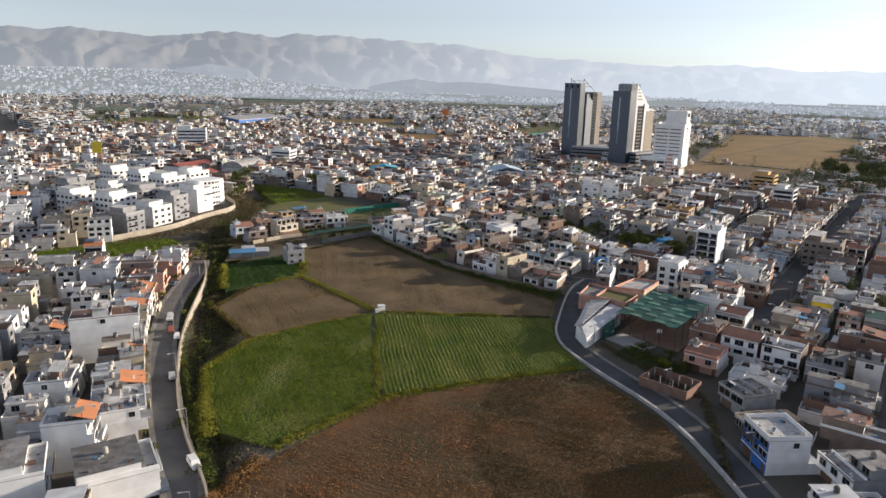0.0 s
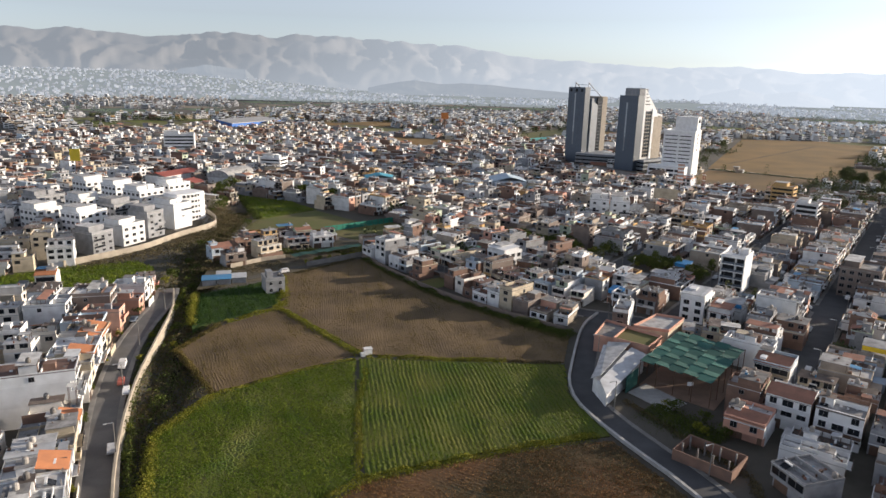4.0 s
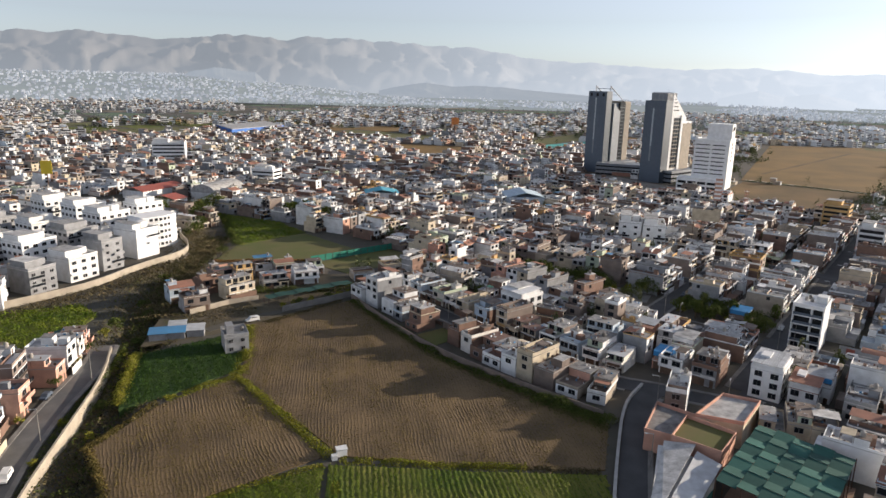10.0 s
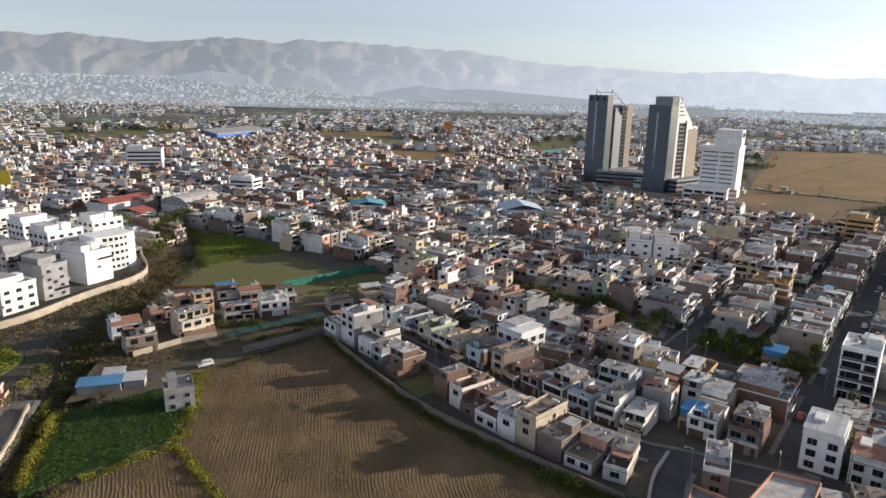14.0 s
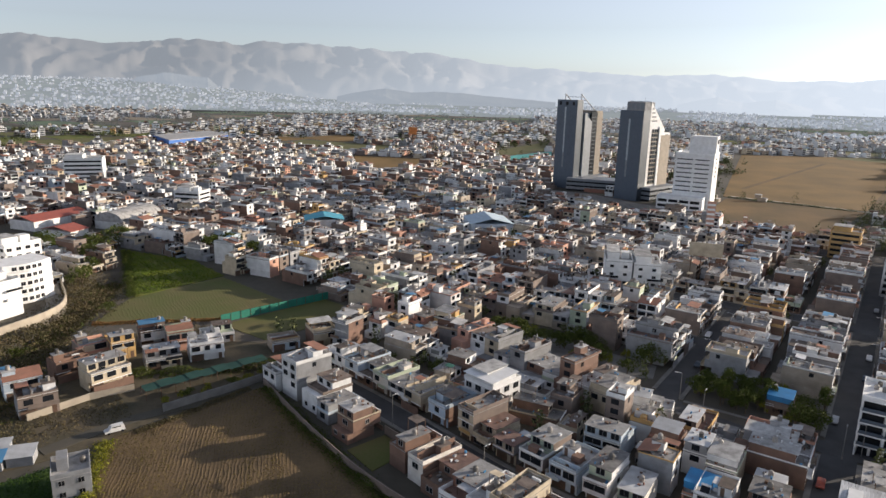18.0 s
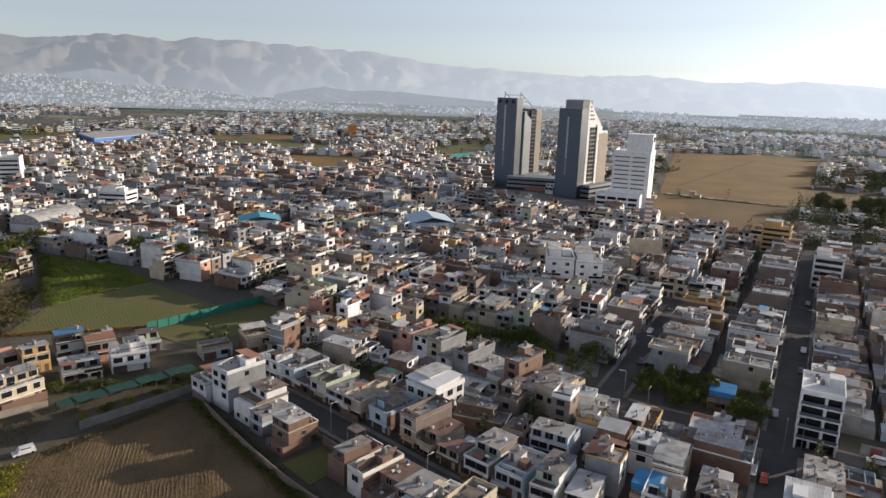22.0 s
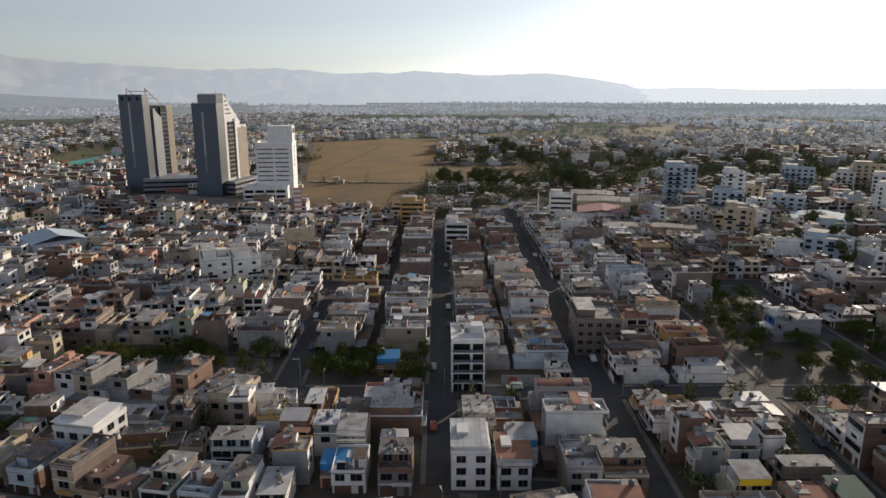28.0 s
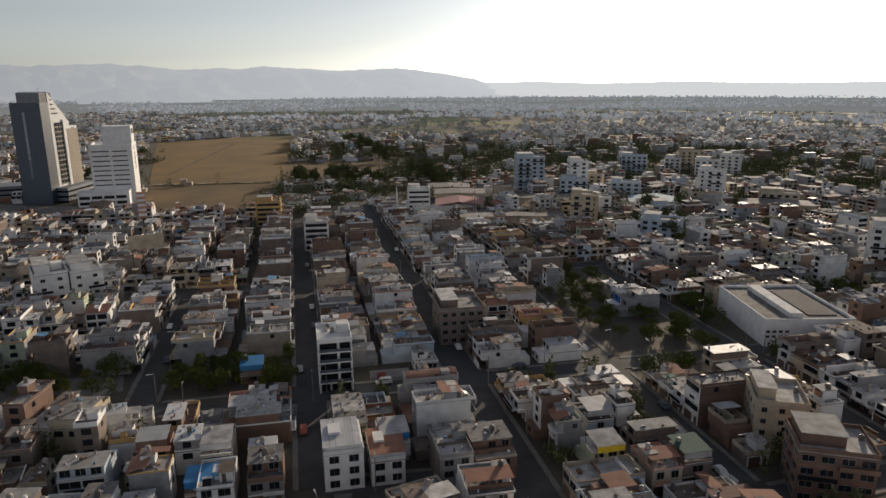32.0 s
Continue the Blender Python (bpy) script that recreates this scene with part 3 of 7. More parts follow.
def build_house(b, w, d, r, storeys, wall, roof, detail=2, tank=True, tiled=False, plain=False, pale=False, canopy=None):
    """One house in its own frame: front at y = 0, depth along +y. detail: 0 far, 1 middle, 2 near."""
    h1, hs = 2.7, 2.5
    accent = wall if plain else pick([wall, WALLS[7], WALLS[8], WALLS[9], WALLS[10], WALLS[2], TILE], [5, 1, 1, 1.2, 1, 1, 0.3], r)
    x0, x1 = -w / 2 + 0.04, w / 2 - 0.04
    back = d * (r.uniform(0.88, 0.98) if plain or pale else r.uniform(0.74, 0.98))
    side = wall if r.random() < (1.0 if plain else 0.55 if pale else 0.3) else pick([WALLS[5], WALLS[6], WALLS[4], WALLS[3], WALLS[0]], [2.6, 2.6, 2.2, 1.0, 1.4], r)
    if wall is WALLS[11]:
        side = WALLS[1]
    bare = r.random() < (0.12 if pale else 0.5) and not plain
    set0 = r.choice([0.0, 1.0, 2.0, 2.8]) if storeys > 1 else 0.0
    full = storeys
    partial = storeys > 1 and r.random() < 0.48 and not tiled
    if partial:
        full = storeys - 1
    top = h1 + hs * (full - 1)
    b.box("ground_storey", x0, x1, min(set0, 2.2), back, 0, h1, wall, flank=side, rear=bare)
    if back < d - 1.5:
        b.box("rear_wing", x0, x1, back, d - 0.1, 0, 2.5 if r.random() < 0.6 else min(top, h1 + hs), side)
        for k in range(max(1, int(w / 3))):
            b.window(1.2, 1.1, x0 + (k + 0.5) * (w - 0.1) / max(1, int(w / 3)), d - 0.1, 1.0, 180)
    for s in range(1, full):
        b.box("upper_storey", x0, x1, 0.0 if s == 1 else r.choice([0.0, 0.0, 1.2]), back, h1 + hs * (s - 1) + 0.002, h1 + hs * s, wall, new_part=True, flank=side, rear=bare)
    slab = pick([ROOF_PALE, CONCRETE, WALLS[0], ROOF_RED] if plain else [CONCRETE, ROOF_PALE, ROOF_DUST, ROOF_RED, roof], [4, 3, 1, 0.8] if plain else [3, 5, 1.8, 0.6, 1.5], r)
    t = top + 0.18
    b.box("roof_slab", x0, x1, -0.15, back + 0.02, top, t, slab)
    if detail:
        b.ring("parapet", x0, x1, -0.15, back + 0.02, t, t + r.choice([0.3, 0.6, 0.9, 1.0]), 0.15, r.choice([wall, accent, side]))
        for s in range(1, full + 1):
            if r.random() < 0.6:
                b.box("floor_band", x0 - 0.03, x1 + 0.03, -0.12, 0.0, h1 + hs * (s - 1) - 0.16, h1 + hs * (s - 1) + 0.02, WALLS[1] if wall is not WALLS[1] else accent)
        if r.random() < 0.7:
            b.box("coping", x0, x1, -0.22, 0.06, t + 0.3, t + 0.38, WALLS[1])
    kind = r.random()
    if partial:
        pa, pb = (r.uniform(2.0, 4.0), back - 0.16) if r.random() < 0.65 else (0.2, back * r.uniform(0.45, 0.7))
        q0, q1 = x0 + 0.16, x1 - 0.16
        if r.random() < 0.35:
            q0, q1 = r.choice([(q0, q0 + (q1 - q0) * 0.62), (q1 - (q1 - q0) * 0.62, q1)])
        z = t + 2.35
        b.box("top_storey", q0, q1, pa, pb, t, z, r.choice([wall, accent, side]), flank=side, rear=bare)
        over = pick([SHEET, CONCRETE, ROOF_PALE, ROOF_DUST, TILE, ROOF_RED], [1.4, 3, 3.0, 1.8, 0.6, 0.5], r)
        b.box("top_roof", q0 - 0.25, q1 + 0.25, pa - 0.5, pb + 0.15, z, z + 0.12, over)
        for k in range(max(1, int((q1 - q0) / 2.6))):
            n = max(1, int((q1 - q0) / 2.6))
            cx = q0 + (q1 - q0) * (k + 0.5) / n
            b.window(1.9, 1.5, cx, pa, t + 0.6, 0)
            if r.random() < 0.7:
                b.window(1.7, 1.4, cx, pb, t + 0.65, 180)
        if detail and tank and r.random() < 0.6:
            b.tank((q0 + q1) / 2 + r.uniform(-1, 1), (pa + pb) / 2, z + 0.12)
    elif r.random() < 0.7:
        sw, sd = min(w * 0.45, r.uniform(2.2, 3.2)), r.uniform(2.2, 4.0)
        sx = x0 + 0.17 if r.random() < 0.5 else x1 - 0.17 - sw
        sy = r.uniform(0.25, 0.75) * (back - sd)
        room = b.box("stair_room", sx, sx + sw, sy, sy + sd, t, t + 2.2, r.choice([wall, side, WALLS[0]]), new_part=True)
        if detail:
            b.box("room_roof", sx - 0.2, sx + sw + 0.2, sy - 0.2, sy + sd + 0.2, t + 2.2, t + 2.32, r.choice([CONCRETE, ROOF_DUST, ROOF_PALE]), new_part=True, under=room)
            if detail == 2:
                b.box("roof_door", sx + 0.4, sx + 1.2, sy - 0.03, sy + 0.02, t + 0.02, t + 1.95, GATE, new_part=True, under=room)
            if tank and r.random() < 0.7:
                b.tank(sx + sw / 2, sy + sd / 2, t + 2.32)
    elif detail and tank:
        b.tank(x1 - 1.2, back - 1.3, t)
    if not partial:
        if tiled:
            kind = 0.3
        if kind < 0.26 and detail:
            m = SHEET_BLUE if r.random() < 0.1 else r.choice([SHEET, ROOF_DUST, ROOF_PALE, TILE])
            ya = r.uniform(0.3, back * 0.45)
            yb = min(back - 0.3, ya + r.uniform(2.5, 5.5))
            z = t + r.uniform(2.3, 2.6)
            b.prism("sheet_roof", [(x0, ya, z - 0.3), (x1, ya, z - 0.3), (x1, yb, z), (x0, yb, z), (x0, ya, z - 0.24), (x1, ya, z - 0.24), (x1, yb, z + 0.06), (x0, yb, z + 0.06)], BOX_F.tolist(), m)
            for px in (x0 + 0.18, x1 - 0.28):
                for py in (ya + 0.1, yb - 0.2):
                    b.box("post", px, px + 0.1, py, py + 0.1, t, z - 0.2, REBAR, new_part=True)
        elif kind < 0.36:
            yb = back * r.uniform(0.35, 0.6)
            z = t + 0.5
            b.prism("tiled_roof", [(x0 - 0.15, -0.45, z - 0.1), (x1 + 0.15, -0.45, z - 0.1), (x1 + 0.15, yb, z + 1.2), (x0 - 0.15, yb, z + 1.2), (x0 - 0.15, -0.45, z + 0.06), (x1 + 0.15, -0.45, z + 0.06), (x1 + 0.15, yb, z + 1.36), (x0 - 0.15, yb, z + 1.36)], BOX_F.tolist(), ORANGE_TILE if plain else TILE)
        elif detail and kind < 0.55:
            for px in (x0 + 0.2, x1 - 0.45):
                for py in (0.3, back * 0.5):
                    b.box("column_stub", px, px + 0.25, py, py + 0.25, t, t + r.uniform(1.0, 1.9), CONCRETE, new_part=True)
    if detail and not partial and r.random() < 0.35:
        px = r.uniform(x0 + 2, x1 - 2)
        b.box("terrace_wall", px, px + 0.14, 0.1, back - 0.2, t, t + r.uniform(0.8, 2.2), r.choice([side, wall, WALLS[5]]))
    if detail and r.random() < 0.3:
        px, py = r.uniform(x0 + 0.4, x1 - 2.2), r.uniform(0.3, max(0.4, min(3.0, back - 3)))
        b.prism("solar_heater", [(px, py, t + 0.1), (px + 1.7, py, t + 0.1), (px + 1.7, py + 1.4, t + 0.9), (px, py + 1.4, t + 0.9), (px, py, t + 0.18), (px + 1.7, py, t + 0.18), (px + 1.7, py + 1.4, t + 1.0), (px, py + 1.4, t + 1.0)], BOX_F.tolist(), GLASS)
        b.box("heater_tank", px - 0.1, px + 1.8, py + 1.3, py + 1.75, t + 0.75, t + 1.2, WALLS[1])
    if detail and set0 > 1.0 and r.random() < 0.6:
        b.box("yard_wall", x0, x1, -1.0, -0.85, 0, r.choice([1.2, 2.0, 2.3]), r.choice([wall, side, WALLS[5]]))
    if canopy:
        cover, skirt = canopy
        zc = (z + 0.12 if partial else t) + 2.5
        b.prism("canopy", [(x0, 0.2, zc), (x1, 0.2, zc), (x1, back * 0.7, zc + 0.5), (x0, back * 0.7, zc + 0.5), (x0, 0.2, zc + 0.08), (x1, 0.2, zc + 0.08), (x1, back * 0.7, zc + 0.58), (x0, back * 0.7, zc + 0.58)], BOX_F.tolist(), cover)
        b.box("canopy_skirt", x0 + 0.1, x1 - 0.1, 0.25, 0.3, zc - 1.4, zc, skirt, new_part=True)
        for px in (x0 + 0.1, x1 - 0.2):
            for py in (0.3, back * 0.7 - 0.2):
                b.box("canopy_post", px, px + 0.1, py, py + 0.1, t, zc + 0.1, REBAR, new_part=True)
    elif detail and r.random() < 0.42:
        # a light awning or tarpaulin on thin posts over part of the terrace
        aw, ad = r.uniform(1.8, min(4.0, w - 0.6)), r.uniform(1.8, 3.6)
        ax, ay = r.choice([x0 + 0.1, x1 - 0.1 - aw]), r.uniform(0.1, max(0.2, back - ad - 0.2))
        base = z + 0.12 if partial and r.random() < 0.3 else t
        zz = base + r.uniform(1.9, 2.4)
        m = pick([SHEET, SHEET_BLUE, ROOF_PALE, TILE, WALLS[2], NETM, ROOF_DUST], [2.6, 1.0, 2.4, 1.8, 1, 0.5, 2], r)
        lean = r.uniform(-0.35, 0.35)
        b.prism("awning", [(ax, ay, zz), (ax + aw, ay, zz), (ax + aw, ay + ad, zz + lean), (ax, ay + ad, zz + lean), (ax, ay, zz + 0.06), (ax + aw, ay, zz + 0.06), (ax + aw, ay + ad, zz + lean + 0.06), (ax, ay + ad, zz + lean + 0.06)], BOX_F.tolist(), m)
        for px in (ax + 0.05, ax + aw - 0.15):
            b.box("awning_post", px, px + 0.1, ay + 0.1, ay + 0.2, t, zz + 0.02, REBAR, new_part=True)
            b.box("awning_post", px, px + 0.1, ay + ad - 0.2, ay + ad - 0.1, t, zz + min(0, lean) + 0.02, REBAR, new_part=True)
    if detail:
        # odds and ends: crates, pots, pipes and low partitions
        for _ in range(r.randint(8, 15)):
            cx, cy, q = r.uniform(x0 + 0.3, x1 - 0.8), r.uniform(0.2, back - 0.8), r.uniform(0.15, 0.6)
            zt = z + 0.12 if partial and q0 < cx < q1 - 0.6 and pa < cy < pb - 0.6 else t
            b.box("roof_junk", cx, cx + q, cy, cy + r.uniform(0.15, 0.7), zt, zt + r.uniform(0.1, 0.6), r.choice([WALLS[1], WALLS[1], SHEET, REBAR, WALLS[5], CONCRETE, SHEET, SHEET_BLUE, TILE, GATE, ROOF_PALE]))
        for _ in range(r.randint(0, 2)):
            cy = r.uniform(0.8, back - 0.8)
            if not (partial and pa - 0.2 < cy < pb + 0.2):
                b.box("partition", x0 + 0.16, x1 - 0.16, cy, cy + 0.14, t, t + r.uniform(0.5, 1.1), r.choice([side, wall, accent, WALLS[5]]))
    if detail and r.random() < 0.4:
        # washing lines and a low brick enclosure on the terrace
        cx, cy = r.uniform(x0 + 0.3, x0 + w * 0.45), r.uniform(0.5, max(0.6, back * 0.5))
        b.box("terrace_room", cx, cx + r.uniform(1.4, 2.4), cy, cy + r.uniform(1.4, 2.6), t, t + r.uniform(1.4, 2.1), r.choice([side, WALLS[5], WALLS[4], accent]))
    if detail:
        for _ in range(r.randint(0, 2)):
            cx, cy, cw = r.uniform(x0 + 0.5, x1 - 1.5), r.uniform(0.4, max(0.5, back - 1.6)), r.uniform(0.4, 1.4)
            m = SHEET_BLUE if r.random() < 0.08 else r.choice([REBAR, WALLS[5], CONCRETE, SHEET, GATE])
            b.box("roof_clutter", cx, cx + cw, cy, cy + r.uniform(0.4, 1.4), t, t + r.uniform(0.2, 0.7), m, new_part=True)
    n = max(1, int(w / 3.3))
    cell = (w - 0.3) / n
    for s in range(1 if full > 1 else 0, full):
        z = h1 + hs * (s - 1) + 0.8 if s else 1.0
        big = r.random() < 0.3
        for k in range(n):
            ww = min(cell - 0.5, r.choice([1.6, 2.0, 2.4]) if not big else cell - 0.35)
            if r.random() < 0.92:
                b.window(ww, 1.5 if not big else 1.8, x0 + 0.1 + cell * (k + 0.5), 0.0, z, 0)
            if r.random() < 0.85:
                b.window(min(ww, 2.0), 1.4, x0 + 0.1 + cell * (k + 0.5), back, z, 180)
        if detail and r.random() < 0.45:
            a, c = (x0, x0 + w * r.uniform(0.4, 0.98)) if r.random() < 0.5 else (x1 - w * r.uniform(0.4, 0.95), x1)
            zz = h1 + hs * (s - 1) if s else 2.7
            b.box("balcony", a, c, -1.1, -0.0, zz - 0.04, zz + 0.11, wall, new_part=True)
            b.box("balcony_rail", a, c, -1.1, -1.0, zz + 0.11, zz + 0.95, r.choice([accent, accent, WALLS[0], GLASS, GATE]), new_part=True)
    if detail:
        z = h1 + hs * (full - 2) + 0.9 if full > 1 else 1.0
        for sx, turn in ((x0, -90), (x1, 90)):
            if r.random() < 0.45:
                b.window(1.2, 1.2, sx, back * r.uniform(0.25, 0.75), z, turn)
        f0 = min(set0, 2.2)
        gw = min(w * 0.5, 3.6)
        b.box("garage_door", x0 + 0.4, x0 + 0.4 + gw, f0 - 0.04, f0 + 0.05, 0.02, 2.3, GATE)
        b.box("front_door", x1 - 1.6, x1 - 0.6, f0 - 0.04, f0 + 0.05, 0.02, 2.1, GATE)
    b.close()


WALL_WORDS = ["white plastered", "white painted", "cream plastered", "beige plastered", "grey rendered", "bare brick", "dusty brick", "ochre painted", "salmon painted", "pale blue painted", "pale green painted", "bright blue painted"]
# ---- landmarks: each keeps its ground first ----


def frame_at(x, y, az, z=-0.05):
    """A frame whose front (-y) looks along the bearing az, in degrees clockwise from north."""
    return pose(x, y, z, 0, 0, 180 - az)


def rect_of(place, x0, x1, y0, y1):
    return [tuple((place @ Vector((x, y, 0)))[:2]) for x, y in ((x0, y0), (x1, y0), (x1, y1), (x0, y1))]


def block(name, label, category, x, y, az, w, d, floors, wall, fh=2.8, win=(1.4, 1.3), gap=2.6, faces="fblr", roof=None, rooms=1, tanks=1, band=None, group="", place=None, each=False):
    """A block of flats or offices: front middle at (x, y) looking along az; windows are parts on the faces named."""
    m = place or frame_at(x, y, az)
    take(rect_of(m, -w / 2, w / 2, 0, d))
    root = thing(name, label, category, group, place=m)
    h = floors * fh
    part("body", Shell().box(-w / 2, w / 2, 0, d, 0, h, wall), root)
    part("roof_slab", Shell().box(-w / 2 - 0.1, w / 2 + 0.1, -0.1, d + 0.1, h, h + 0.2, roof or ROOF_PALE), root)
    part("parapet", Shell().ring(-w / 2 - 0.1, w / 2 + 0.1, -0.1, d + 0.1, h + 0.2, h + 1.1, 0.15, wall), root)
    rb = random.Random(int(abs(x) * 7 + abs(y) * 3))
    step = rb.uniform(0.3, 0.6)
    if rooms and w > 9:
        part("penthouse", Shell().box(-w / 2 + 0.8, -w / 2 + 0.8 + w * step, 1.5 + d * 0.1, d - 0.6, h + 0.2, h + fh, wall), root)
        part("penthouse_roof", Shell().box(-w / 2 + 0.5, -w / 2 + 1.1 + w * step, 1.0 + d * 0.1, d - 0.3, h + fh, h + fh + 0.15, ROOF_PALE), root)
    far = math.hypot(x, y - 160) > 270 and not each
    for s in range(floors):
        z = s * fh + 0.9
        if far:
            for face in faces[:2]:
                if face in "fb":
                    strip_windows(root, -w / 2 + 0.8, w / 2 - 0.8, 0 if face == "f" else d, z, win[1], "f")
                else:
                    strip_windows(root, 1.0, d - 1.0, w / 2 if face == "r" else -w / 2, z, win[1], face)
            continue
        if s and s < floors and w > 9 and rb.random() < 0.7:
            a = rb.choice([-w / 2, 0.0])
            part("balcony", Shell().box(a, a + w / 2, -1.1, 0, s * fh - 0.05, s * fh + 0.12, wall), root)
            part("balcony_rail", Shell().box(a, a + w / 2, -1.1, -1.02, s * fh + 0.12, s * fh + 1.0, rb.choice([GLASS, wall])), root)
        if band and s:
            part("floor_band", Shell().box(-w / 2 - 0.06, w / 2 + 0.06, -0.06, d + 0.06, s * fh - 0.12, s * fh + 0.12, band), root)
        for face in faces:
            span = w if face in "fb" else d
            n = max(1, int(span / gap))
            for k in range(n):
                q = -span / 2 + span * (k + 0.5) / n
                if face == "f":
                    window(root, *win, q, 0, z, 0)
                elif face == "b":
                    window(root, *win, q, d, z, 180)
                elif face == "l":
                    window(root, *win, -w / 2, d / 2 + q, z, -90)
                else:
                    window(root, *win, w / 2, d / 2 + q, z, 90)
    for k in range(rooms):
        a = -w / 2 + w * (0.15 + 0.45 * k)
        part("roof_room", Shell().box(a, a + min(4, w * 0.3), d * 0.35, d * 0.35 + 4, h + 0.2, h + 2.8, wall), root)
    for k in range(tanks):
        Builder(root=root).tank(w / 2 - 1.2 - 1.4 * k, d * 0.6, h + 0.2)
    return root


def strip_windows(root, x0, x1, y, z, h, turn_side, material=GLASS, name="window_band"):
    """A long ribbon window on a face: sunk glass in a thin frame."""
    if turn_side == "f":
        part(name, Shell().box(x0, x1, y - 0.08, y + 0.05, z, z + h, material), root)
    elif turn_side == "r":
        part(name, Shell().box(y - 0.05, y + 0.08, x0, x1, z, z + h, material), root)
    elif turn_side == "l":
        part(name, Shell().box(y - 0.08, y + 0.05, x0, x1, z, z + h, material), root)


def tower_shaft(root, w, a, h):
    """The charcoal shaft of an office tower: panels, joints, a bright slot of windows and a glazed flank."""
    part("front_shaft", Shell().box(0, w, 0, a, 0, h, DARKWALL), root, "charcoal panelled shaft")
    part("side_panel", Shell().box(w, w + 0.15, 0.2, a, 0.3, h - 0.2, STEELBLUE), root, "steel-blue side cladding")
    slot = w * 0.43
    for k in range(int((h - 22) / 3.2)):
        z = 18 + 3.2 * k
        part("slot_window", Shell().box(slot - 0.8, slot + 0.8, -0.06, 0.1, z, z + 3.05, SLOT if z > 0.40 * h else GREYWALL), root)
    for k in range(1, int(h / 3.2)):
        part("panel_joint", Shell().box(-0.02, w + 0.02, -0.03, a * 0.2, 3.2 * k, 3.2 * k + 0.07, STEELBLUE), root)
    for q in (0.18, 0.68, 0.84):
        part("panel_seam", Shell().box(w * q, w * q + 0.08, -0.04, 0.1, 0.3, h - 0.3, STEELBLUE), root)


def prism_slab(y0, y1, z0, z1, x0, x1, material):
    """A slab between two depths whose top runs from z0 down to z1."""
    return Shell().add([(x0, y0, 0), (x1, y0, 0), (x1, y1, 0), (x0, y1, 0), (x0, y0, z0), (x1, y0, z0), (x1, y1, z1), (x0, y1, z1)], BOX_F.tolist(), material)


def tower_base(root, w, a, d):
    for k in range(3):
        z = 1.5 + 3.6 * k
        part("podium_floor", Shell().box(w * 0.3, w + 8, a * 0.6, d + 4, z, z + 2.0, GREYWALL), root)
        part("podium_glass", Shell().box(w * 0.3 + 0.6, w + 7.4, a * 0.6 + 0.6, d + 3.4, z - 1.5, z, GLASS), root)


STEELBLUE = mat("steel_blue_panel", (0.055, 0.072, 0.092), (0.042, 0.055, 0.072), rough=0.42, spec=0.5)
SLOT = mat("pale_slot_glazing", (0.42, 0.47, 0.50), (0.30, 0.34, 0.37), rough=0.3)
LOUVRE = mat("beige_louvre", (0.36, 0.31, 0.25), (0.27, 0.235, 0.19), rough=0.7)
# the finished tower: white gable frame with a curtain wall and a louvred bay
m = frame_at(127, 694, 227)
root = thing("office_tower", "charcoal office tower with a white sloping gable", "tower", "twin office towers", place=m)
w, a, d, top = 20.5, 10.0, 41.0, 69.0
tower_shaft(root, w, a, top)
part("machine_room", Shell().box(4.5, w - 0.3, 1.6, a + 5, top, top + 6.5, WALLS[4]), root, "grey-beige machine room")
for k in range(4):
    part("room_louvre", Shell().box(5 + 3.8 * k, 8 + 3.8 * k, 1.5, 1.65, top + 1.5, top + 5.5, GREYWALL), root)
part("gable_frame", prism_slab(a, d - 9, 76, 55, 0.4, w, WALLS[1]), root, "white sloping gable slab")
part("gable_shoulder", Shell().box(0.4, w, d - 9, d, 0, 52, WALLS[1]), root)
part("glass_curtain", Shell().box(w, w + 0.12, a + 3.4, a + 13.2, 12, 55, GLASS), root, "dark curtain wall")
for k in range(13):
    z = 12 + 3.3 * k
    part("spandrel", Shell().box(w + 0.08, w + 0.25, a + 3.4, a + 13.2, z, z + 0.8, LOUVRE), root)
for q in (6.4, 9.6):
    part("mullion", Shell().box(w + 0.08, w + 0.35, a + q, a + q + 0.3, 12, 55, GREYWALL), root)
part("white_pier", Shell().box(w, w + 0.9, a + 13.2, a + 16.2, 0, 57, WALLS[1]), root, "white vertical pier")
part("louvre_bay", Shell().box(w, w + 0.5, a + 17, d - 0.2, 8, 50, LOUVRE), root, "beige louvred bay")
for k in range(26):
    part("louvre", Shell().box(w + 0.45, w + 0.8, a + 17, d - 0.2, 8.4 + 1.6 * k, 9.0 + 1.6 * k, LOUVRE), root)
for k in range(4):
    part("gable_window", Shell().box(w, w + 0.12, a + 2.0, a + 4.4 + 1.7 * k, 70.2 - 3.1 * k, 71.0 - 3.1 * k, GLASS), root)
part("corner_window", Shell().box(w, w + 0.12, d - 7, d - 3.5, 47.0, 50.5, GLASS), root)
tower_base(root, w, a, d)
part("antenna", Shell().tube(w * 0.7, a + 1, top + 6, top + 10, 0.12, REBAR, 6, 0.05), root)
take(rect_of(m, -3, w + 12, -3, d + 6))
